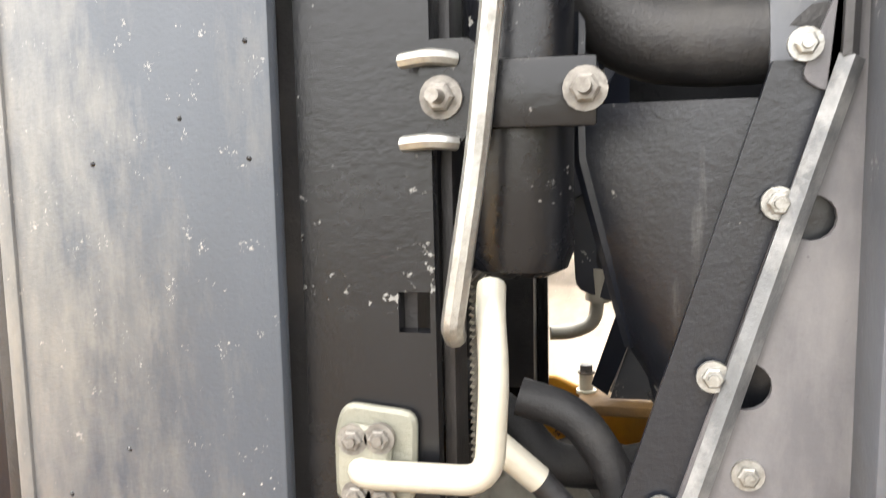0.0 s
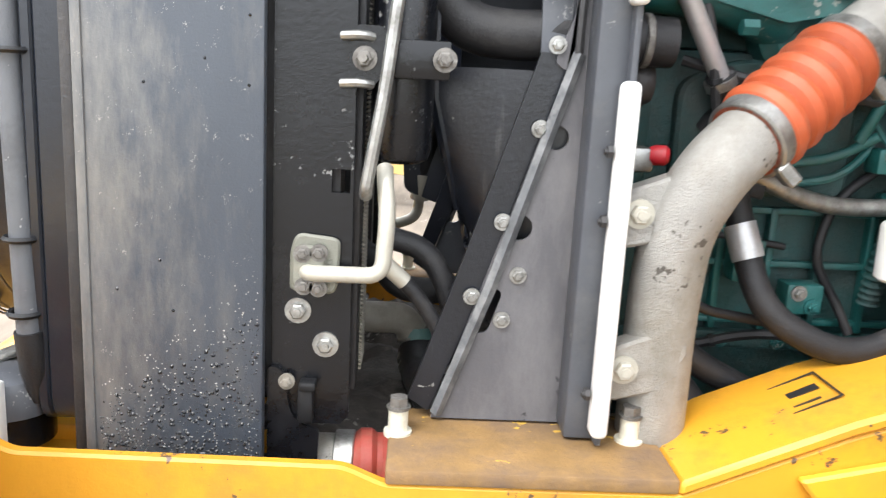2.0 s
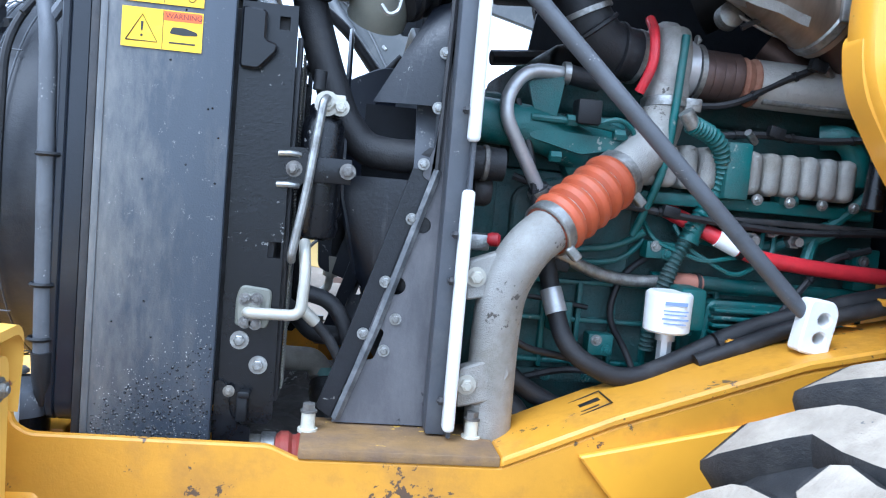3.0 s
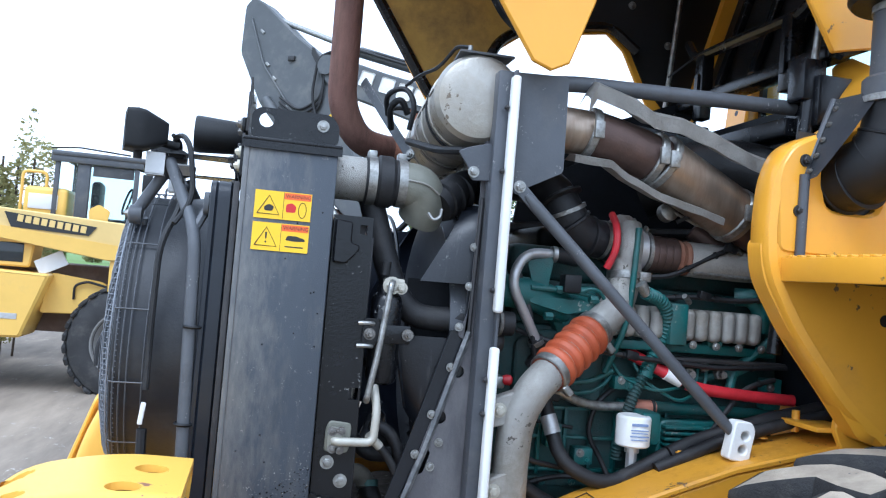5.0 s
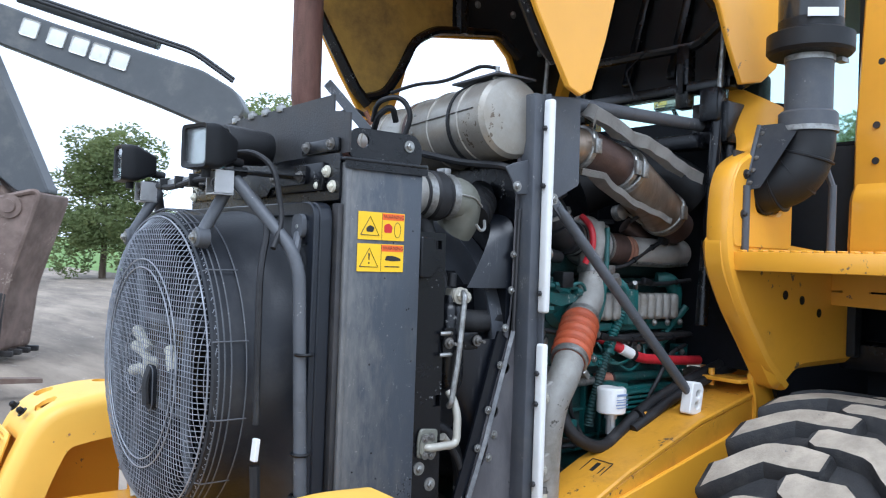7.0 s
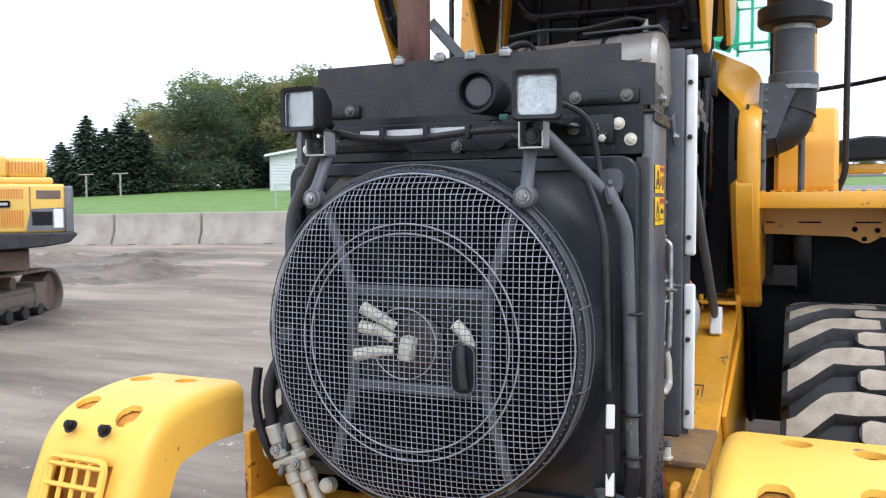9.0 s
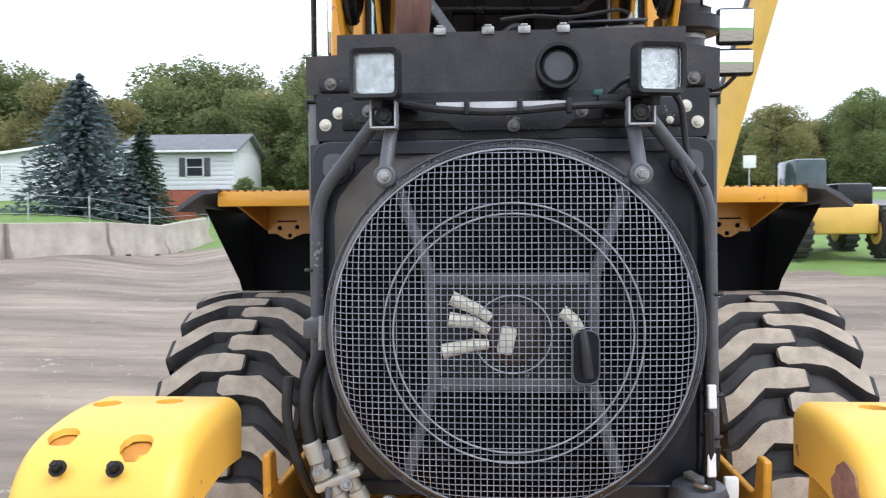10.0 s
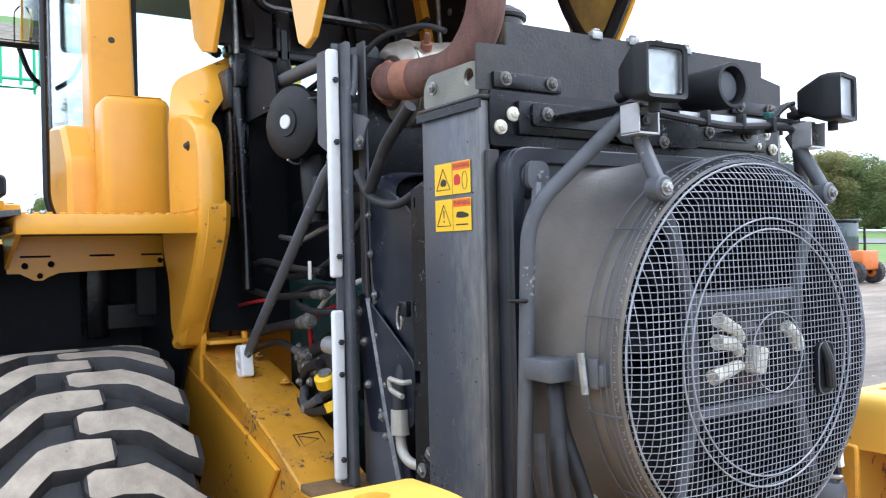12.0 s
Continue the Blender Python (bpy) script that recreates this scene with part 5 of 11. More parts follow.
def hoses():
    for name, pts, r, mat, label, fit in (
        ("coolant_hose", [(0.352, -0.34, 2.30), (0.372, -0.345, 2.23), (0.408, -0.35, 2.12), (0.45, -0.355, 2.015), (0.50, -0.36, 1.957), (0.56, -0.365, 1.948), (0.66, -0.375, 1.953), (0.8, -0.37, 1.95)], 0.036, M_RUBBER, "thick black moulded coolant hose", 0.06),
        ("coolant_pipe", [(0.12, -0.16, 1.455), (0.36, -0.15, 1.45), (0.43, -0.13, 1.445), (0.452, -0.128, 1.40)], 0.029, M_OLDPIPE, "grimy cream coolant pipe low in the gap", 0.035),
        ("drain_hose", [(0.425, -0.442, 1.597), (0.456, -0.438, 1.562), (0.486, -0.43, 1.512), (0.50, -0.42, 1.44)], 0.0115, M_RUBBER, "thin black hose beside the pipe", 0.05),
        ("fuel_hose", [(0.405, -0.38, 1.645), (0.455, -0.382, 1.632), (0.488, -0.385, 1.585), (0.508, -0.388, 1.52), (0.516, -0.39, 1.42)], 0.0175, M_RUBBER, "curved black hose behind the plate", 0.05),
        ("heater_return", [(0.30, -0.2, 1.62), (0.385, -0.24, 1.57), (0.42, -0.26, 1.535), (0.50, -0.25, 1.53), (0.60, -0.22, 1.56)], 0.022, M_RUBBER, "black hose crossing deep in the gap", 0.05)):
        th = thing(name, pts[0], label, "hose")
        part("tube", tube(pts, r, 14, fit, 7), mat, th)
        for q in (0.12, 0.88) if name in ("coolant_hose", "coolant_pipe") else (0.88,):
            a, b = (Vector(pts[0]), Vector(pts[1])) if q < 0.5 else (Vector(pts[-2]), Vector(pts[-1]))
            d = (b - a).normalized()
            part("clamp", lathe(a.lerp(b, 0.3 if q < 0.5 else 0.7) - d * 0.006, d, [(0, r * 1.05), (0.002, r * 1.1), (0.01, r * 1.1), (0.012, r * 1.05)], 18), M_GRIMY, th)
        if name == "drain_hose":
            part("cream_end", tube([(0.392, -0.452, 1.628), (0.428, -0.443, 1.594)], 0.0125, 12), M_PIPE, th, "cream crimped hose end")
    th = thing("drain_elbow", (0.46, -0.2, 1.36), "green elbow with rubber sleeves low in the gap", "elbow")
    part("sleeve", tube([(0.452, -0.128, 1.425), (0.455, -0.14, 1.375)], 0.031, 18), M_PALETEAL, th, "pale green sleeve")
    part("rubber_cuff", tube([(0.455, -0.14, 1.385), (0.462, -0.19, 1.362), (0.478, -0.28, 1.36), (0.50, -0.33, 1.335), (0.53, -0.35, 1.30)], 0.036, 18, 0.05), M_RUBBER, th)
    for p in ((0.456, -0.145, 1.378), (0.459, -0.165, 1.37)):
        part("clamp", lathe(p, (0.1, -0.7, -0.5), [(0, 0.037), (0.008, 0.039), (0.012, 0.037)], 20), M_GRIMY, th)
    th = thing("charge_hose", (0.4, -0.46, 1.26), "red ribbed silicone hose on an aluminium neck below the bracket", "hose")
    part("neck", rod((0.27, -0.45, 1.312), (0.35, -0.45, 1.312), 0.044, seg=26), M_ALU, th, "dull aluminium neck")
    part("clamp", join(lathe((0.335, -0.45, 1.312), (1, 0, 0), [(0, 0.047), (0.002, 0.05), (0.028, 0.05), (0.03, 0.047)], 30), box((0.35, -0.502, 1.305), (0.022, 0.012, 0.03), 0.003)), M_STEEL, th, "wide steel clamp")
    prof = [(0, 0.045)]
    for k in range(6):
        prof += [(0.004 + 0.04 * k, 0.046), (0.012 + 0.04 * k, 0.053), (0.028 + 0.04 * k, 0.053), (0.036 + 0.04 * k, 0.046)]
    part("ribbed_hose", lathe((0.362, -0.45, 1.312), (1, 0.06, 0), prof + [(0.25, 0.045)], 28), M_RED_DUCT, th, "red ribbed hose")
    part("far_neck", tube([(0.60, -0.436, 1.312), (0.70, -0.43, 1.31), (0.775, -0.43, 1.33), (0.78, -0.43, 1.38)], 0.045, 22, 0.05), M_ALU, th)


def warning_labels(s):
    for z0, hot in ((2.182, False), (2.10, True)):
        th = thing("warning_label", (0.11, s * 0.522, z0), "yellow and orange warning label with hand symbols", "label", "warning labels")
        y0 = s * 0.5225
        X = lambda u: (0.038 + u) if s < 0 else (0.182 - u)

        def flat(pts, d, mat, name, label=""):
            ob = part(name, plate([(X(u), z0 + v) for u, v in pts], 'y', y0 + s * d, y0 + s * (d + 0.0004)), mat, th, label)
            return ob
        flat([(0, 0), (0.144, 0), (0.144, 0.072), (0, 0.072)], 0.0, M_LABEL, "film")
        flat([(0.074, 0.053), (0.142, 0.053), (0.142, 0.07), (0.074, 0.07)], 0.0006, M_LABELO, "warning_band", "orange band")
        flat([(0.0725, 0.001), (0.0735, 0.001), (0.0735, 0.071), (0.0725, 0.071)], 0.0006, M_INK, "divider")
        y1 = y0 + s * 0.0009
        part("triangle", tube([(X(0.008), y1, z0 + 0.012), (X(0.064), y1, z0 + 0.012), (X(0.036), y1, z0 + 0.06), (X(0.008), y1, z0 + 0.012)], 0.0012, 4, 0), M_INK, th)
        if hot:
            flat([(0.0345, 0.03), (0.0375, 0.03), (0.0385, 0.047), (0.0335, 0.047)], 0.0006, M_INK, "mark")
            flat(circle((0.036, 0.022), 0.0025, 10), 0.0006, M_INK, "mark")
            flat(soft_poly([(0.085, 0.03), (0.11, 0.028), (0.136, 0.03), (0.134, 0.036), (0.112, 0.042), (0.09, 0.042)], 0.003, 2), 0.0006, M_INK, "hand_symbol")
            flat([(0.085, 0.012), (0.132, 0.012), (0.132, 0.015), (0.085, 0.015)], 0.0006, M_INK, "mark")
        else:
            flat(soft_poly([(0.026, 0.02), (0.046, 0.02), (0.05, 0.032), (0.036, 0.038), (0.024, 0.03)], 0.004, 2), 0.0006, M_INK, "hand_symbol")
            flat(soft_poly([(0.08, 0.02), (0.104, 0.02), (0.106, 0.036), (0.095, 0.045), (0.08, 0.04)], 0.004, 2), 0.0006, M_REDINK, "hand_symbol")
            part("belt_symbol", tube([(X(0.122 + 0.01 * math.cos(a)), y1, z0 + 0.028 + 0.02 * math.sin(a)) for a in [2 * math.pi * k / 14 for k in range(14)]], 0.0008, 4, 0, closed=True), M_INK, th)
        tx = bpy.data.curves.new("word", 'FONT')
        tx.body = "WARNING"
        tx.size = 0.0135
        tx.align_x, tx.align_y = 'CENTER', 'CENTER'
        tx.materials.append(M_INK)
        w = new("word", tx)
        w.parent = th
        w.matrix_parent_inverse = origin_of(th).inverted()
        w.matrix_basis = Matrix.Translation((X(0.11), y0 + s * 0.0013, z0 + 0.0612)) @ Matrix.Rotation(0 if s < 0 else math.pi, 4, 'Z') @ Matrix.Rotation(math.pi / 2, 4, 'X')


bulkhead()
fan_duct()
seal_strips()
dryer()
hoses()
for s in (-1, 1):
    warning_labels(s)
gap_floor()

# ---- loader: exhaust and charge air ----
def muffler():
    th = thing("muffler", (0.64, -0.1, 2.45), "stained stainless exhaust muffler lying across the engine", "muffler")
    c = Vector((0.687, 0.372, 2.5507))
    ax = Vector((-0.075, -0.99, 0.036)).normalized()
    R = 0.127
    part("shell", lathe(c, ax, [(0.0, 0.0), (0.0, 0.085), (0.006, 0.102), (0.022, 0.118), (0.055, R), (0.817, R), (0.832, 0.115), (0.842, 0.08)], 56), M_MUFF, th)
    for d, w in ((0.06, 0.01), (0.2, 0.006), (0.35, 0.012), (0.395, 0.012), (0.53, 0.006), (0.70, 0.008)):
        part("seam", lathe(c + ax * d, ax, [(0, R + 0.0005), (0.002, R + 0.004), (w, R + 0.004), (w + 0.002, R + 0.0005)], 56), M_MUFF, th)
    part("lap_seam", tube([c + ax * 0.41 + Vector((-R - 0.001, 0, 0.02)), c + ax * 0.78 + Vector((-R - 0.001, 0, 0.02))], 0.0022, 6), M_GRIMY, th, "dark lengthwise lap seam")
    part("strap", lathe(c + ax * 0.65, ax, [(0, R + 0.001), (0.001, R + 0.005), (0.014, R + 0.005), (0.015, R + 0.001)], 56), M_PLASTIC, th, "dark clamp strap")
    part("strap", lathe(c + ax * 0.375, ax, [(0, R + 0.001), (0.001, R + 0.003), (0.016, R + 0.003), (0.017, R + 0.001)], 56), M_HEATB, th, "rust-stained strap")
    for k in range(5):
        a = 2.2 + 0.5 * k
        part("rivet", lathe(c + ax * 0.43 + Vector((R * math.cos(a), 0, R * math.sin(a))), (math.cos(a), 0, math.sin(a)), [(0, 0.006), (0.003, 0.004), (0.004, 0.0)], 10), M_STEEL, th)
    part("sensor", join(rod((0.60, -0.40, 2.70), (0.60, -0.40, 2.722), 0.014, seg=6), rod((0.60, -0.40, 2.722), (0.60, -0.40, 2.74), 0.007)), M_STEEL, th)
    part("sensor_lead", tube([(0.60, -0.40, 2.735), (0.57, -0.36, 2.745), (0.55, -0.2, 2.715), (0.52, -0.08, 2.72), (0.49, 0.02, 2.70)], 0.006, 6, 0.05), M_RUBBER, th)
    part("heat_cover", plate([(0.56, -0.45), (0.72, -0.45), (0.72, -0.2), (0.58, -0.2)], 'z', 2.707, 2.713), M_BULK, th, "grey sheet lying on the shell")
    part("outlet_collar", lathe((0.636, 0.366, 2.543), (-0.45, 1, -0.05), [(0, 0.069), (0.012, 0.067), (0.016, 0.06), (0.03, 0.058), (0.04, 0.054)], 36), M_RUST2, th, "orange-brown scaled outlet collar")
    part("end_ring", lathe((0.642, 0.37, 2.544), (0.05, 1, -0.03), [(0, 0.08), (0.006, 0.078), (0.008, 0.07)], 36), M_HEATB, th)
    part("probe", join(rod((0.60, 0.28, 2.625), (0.575, 0.29, 2.655), 0.017, seg=10), rod((0.575, 0.29, 2.655), (0.562, 0.295, 2.68), 0.009, seg=8)), M_RUST2, th, "rusty probe boss")
    for pts, r in (([(0.50, -0.06, 2.50), (0.55, -0.30, 2.445), (0.60, -0.44, 2.43), (0.64, -0.46, 2.415)], 0.012), ([(0.44, 0.05, 2.60), (0.42, 0.0, 2.66), (0.48, -0.05, 2.68), (0.51, -0.08, 2.62), (0.50, -0.05, 2.54)], 0.009), ([(0.46, 0.08, 2.56), (0.44, 0.02, 2.62), (0.47, -0.02, 2.65), (0.50, 0.0, 2.60)], 0.011)):
        part("loose_lead", tube(pts, r, 8, 0.05), M_RUBBER, th, "black lead looped below the shell")
    b = thing("flat_brace", (0.52, 0.05, 2.45), "grey flat steel brace slanting beside the exhaust pipe", "brace")
    p, q = Vector((0.53, 0.03, 2.46)), Vector((0.37, 0.25, 2.75))
    d = (q - p).normalized()
    bm = box((0, 0, 0), (0.008, 0.034, (q - p).length), 0.002, 1)
    bm.transform(Matrix.Translation((p + q) / 2) @ d.to_track_quat('Z', 'Y').to_matrix().to_4x4())
    part("bar", bm, M_TUBE, b)
    part("bolt", hexbolt(p + Vector((-0.006, -0.004, 0.012)), (-0.7, -0.7, 0.1), 0.012, 0.01), M_STEEL, b)
    return th


def tailpipe():
    th = thing("exhaust_stack", (0.3, 0.25, 2.5), "rust-brown exhaust stack pipe curving up from the muffler", "pipe")
    part("pipe", tube([(0.637, 0.36, 2.543), (0.605, 0.403, 2.537), (0.50, 0.372, 2.53), (0.375, 0.31, 2.54), (0.30, 0.275, 2.66), (0.294, 0.272, 3.6)], 0.052, 28, 0.09, 8), M_RUST, th)
    part("collar", lathe((0.56, 0.389, 2.534), (-1, -0.3, -0.06), [(0, 0.053), (0.01, 0.055), (0.05, 0.055), (0.06, 0.053)], 28), M_RUST2, th)
    return th


def inlet_pipe():
    th = thing("exhaust_inlet_pipe", (0.9, -0.42, 2.45), "heat-tinted exhaust pipe with band clamps running to the turbo", "pipe")
    P = [Vector(p) for p in ((0.84, -0.40, 2.535), (0.98, -0.40, 2.53), (1.10, -0.40, 2.505), (1.22, -0.395, 2.47), (1.52, -0.36, 2.33), (1.6, -0.35, 2.29))]
    part("first_pipe", tube(P[:2] + [P[1] + (P[2] - P[1]) * 0.2], 0.068, 28, 0.03), M_HEAT, th)
    part("elbow", tube([P[1], P[2], P[3]], 0.074, 28, 0.06), M_HEATB, th, "brown heat-scaled bend")
    part("bellows_body", tube([P[3], P[4]], 0.086, 32), M_HEAT, th, "dull tinted steel can")
    for p, d, r in ((P[1], P[2] - P[1], 0.079), (P[3] - (P[3] - P[2]) * 0.25, P[3] - P[2], 0.084), (P[3], P[4] - P[3], 0.091), (P[4] - (P[4] - P[3]) * 0.08, P[4] - P[3], 0.091)):
        d = d.normalized()
        part("band_clamp", join(lathe(p - d * 0.013, d, [(0, r - 0.004), (0.004, r), (0.022, r), (0.026, r - 0.004)], 36), box(p + Vector((0.0, -r - 0.004, 0.0)), (0.03, 0.014, 0.05), 0.003)), M_STEEL, th, "bright band clamp")
    part("tail", tube([P[4], P[5]], 0.07, 24), M_HEATB, th)
    sh = thing("heat_shield", (1.2, -0.4, 2.55), "crumpled grey heat shield over the exhaust pipe", "shield")
    def sheet(name, line, y0, depth, lip, label):
        """A bent sheet whose hanging front lip follows a wavy line (x, z)."""
        bm = bmesh.new()
        rows = []
        for i, (p, q) in enumerate(zip(line, line[1:])):
            for k in range(6):
                t = k / 6
                x, e = p[0] + (q[0] - p[0]) * t, p[1] + (q[1] - p[1]) * t
                w = 0.004 * math.sin(x * 60)
                rows.append([bm.verts.new(v) for v in ((x, y0 + w, e - lip), (x, y0 - 0.006 + w, e), (x, y0 + 0.012, e + lip * 0.3), (x, y0 + depth * 0.5, e + lip * 0.5), (x, y0 + depth, e - lip * 0.2))])
        for a, b in zip(rows, rows[1:]):
            for j in range(4):
                bm.faces.new((a[j], a[j + 1], b[j + 1], b[j]))
        bmesh.ops.solidify(bm, geom=bm.faces[:], thickness=0.003)
        bmesh.ops.recalc_face_normals(bm, faces=bm.faces[:])
        part(name, bm, M_SHIELD, sh, label)
    sheet("upper_sheet", [(0.94, 2.61), (0.965, 2.655), (1.09, 2.622), (1.145, 2.592), (1.24, 2.585), (1.35, 2.553), (1.46, 2.51), (1.57, 2.485)], -0.49, 0.09, 0.04, "crumpled pale grey upper shield")
    sheet("lower_sheet", [(0.915, 2.45), (1.03, 2.445), (1.09, 2.41), (1.2, 2.365), (1.33, 2.335), (1.42, 2.31)], -0.47, 0.08, 0.02, "perforated lower shield")
    return th


def charge_air():
    th = thing("charge_air_pipe", (0.3, -0.35, 2.3), "cast aluminium charge air pipe with a rubber coupling", "pipe")
    y = -0.37
    part("cooler_neck", tube([(0.235, y, 2.325), (0.335, y, 2.325)], 0.062, 28), M_ALU, th)
    part("coupling", lathe((0.33, y, 2.325), (1, 0, 0), [(0, 0.066), (0.03, 0.066), (0.04, 0.074), (0.075, 0.074), (0.085, 0.066), (0.115, 0.066)], 28), M_RUBBER, th, "black rubber coupling")
    for x in (0.337, 0.422):
        part("band_clamp", join(lathe((x, y, 2.325), (1, 0, 0), [(0, 0.069), (0.024, 0.069)], 30), span((x, y - 0.012, 2.39), (x + 0.024, y + 0.03, 2.41), 0.003)), M_STEEL, th)
    part("elbow", tube([(0.43, y, 2.325), (0.50, y, 2.322), (0.51, y + 0.03, 2.255), (0.505, y + 0.045, 2.235)], 0.064, 28, 0.06, 8), M_ALUDUST, th, "dusty cast elbow")
    part("weld_seam", tube([(0.445, y - 0.066, 2.33), (0.50, y - 0.066, 2.325), (0.54, y - 0.05, 2.30)], 0.003, 6, 0.03), M_ALU, th)
    part("boot", tube([(0.545, y + 0.0, 2.27), (0.585, y + 0.03, 2.31), (0.63, y + 0.08, 2.34), (0.66, y + 0.1, 2.35)], 0.05, 20, 0.04), M_RUBBER, th, "black rubber boot")
    for k in range(3):
        part("boot_rib", lathe((0.56 + 0.03 * k, y + 0.012 + 0.025 * k, 2.285 + 0.018 * k), (0.7, 0.5, 0.4), [(0, 0.05), (0.004, 0.058), (0.01, 0.058), (0.014, 0.05)], 20), M_PLASTIC, th)
    part("loose_clip", tube([(0.51, y - 0.06, 2.245), (0.525, y - 0.065, 2.225), (0.545, y - 0.06, 2.235), (0.55, y - 0.05, 2.26)], 0.005, 6, 0.01), M_STEEL, th)
    th2 = thing("intake_riser", (0.80, -0.42, 1.4), "grey cast pipe rising beside the engine with an orange hose", "pipe")
    A = Vector((0.80, -0.46, 1.36))
    B = Vector((0.80, -0.475, 1.71))
    C = Vector((0.883, -0.475, 1.82))
    D = Vector((1.065, -0.36, 1.952))
    part("lower_pipe", tube([A, (0.796, -0.468, 1.58), (0.797, -0.49, 1.70), (0.837, -0.5045, 1.7865), (0.89, -0.4706, 1.825)], 0.05, 26, 0.09, 8), M_ALU, th2, "rough cast aluminium riser")
    for z in (1.72, 1.50):
        part("ear", plate(soft_poly([(0.72, z - 0.05), (0.80, z - 0.03), (0.83, z + 0.03), (0.80, z + 0.06), (0.72, z + 0.03)], 0.012), 'y', -0.512, -0.47, bev=0.004), M_ALU, th2)
        part("bolt", hexbolt((0.738, -0.513, z), (0, -1, 0), 0.014, 0.014), M_PIPE, th2)
    d = (D - C).normalized()
    L = (D - C).length
    prof = []
    for k in range(5):
        o = 0.02 + (L - 0.04) * k / 5
        w = (L - 0.04) / 5
        prof += [(o, 0.052), (o + w * 0.2, 0.063), (o + w * 0.5, 0.067), (o + w * 0.8, 0.063), (o + w * 0.98, 0.052)]
    part("orange_hose", lathe(C, d, [(0, 0.055), (0.018, 0.055)] + prof + [(L - 0.018, 0.055), (L, 0.055)], 36), M_ORANGE, th2, "orange convoluted silicone hose")
    for k in range(1, 5):
        part("wire_ring", lathe(C + d * (0.018 + (L - 0.04) * k / 5), d, [(0, 0.053), (0.002, 0.0545), (0.004, 0.053)], 30), M_STEEL, th2)
    for p in (C + d * 0.0, D - d * 0.022):
        part("band_clamp", join(lathe(p, d, [(0, 0.058), (0.002, 0.061), (0.024, 0.061), (0.026, 0.058)], 36), box(p + d * 0.012 + Vector((0.045, -0.025, -0.045)), (0.034, 0.03, 0.02), 0.003, 1, (0, 45, 0))), M_STEEL, th2)
    E = D + Vector((0.085, 0.035, 0.075))
    part("upper_pipe", tube([D - d * 0.02, E, (1.178, -0.305, 2.12), (1.178, -0.29, 2.24)], 0.05, 26, 0.08, 7), M_ALU, th2)
    part("upper_clamp", join(lathe((1.178, -0.305, 2.11), (0.0, 0.1, 1), [(0, 0.055), (0.002, 0.058), (0.023, 0.058), (0.025, 0.055)], 28), box((1.222, -0.345, 2.122), (0.04, 0.02, 0.03), 0.003)), M_STEEL, th2)
    return th


muffler()
tailpipe()
inlet_pipe()
charge_air()

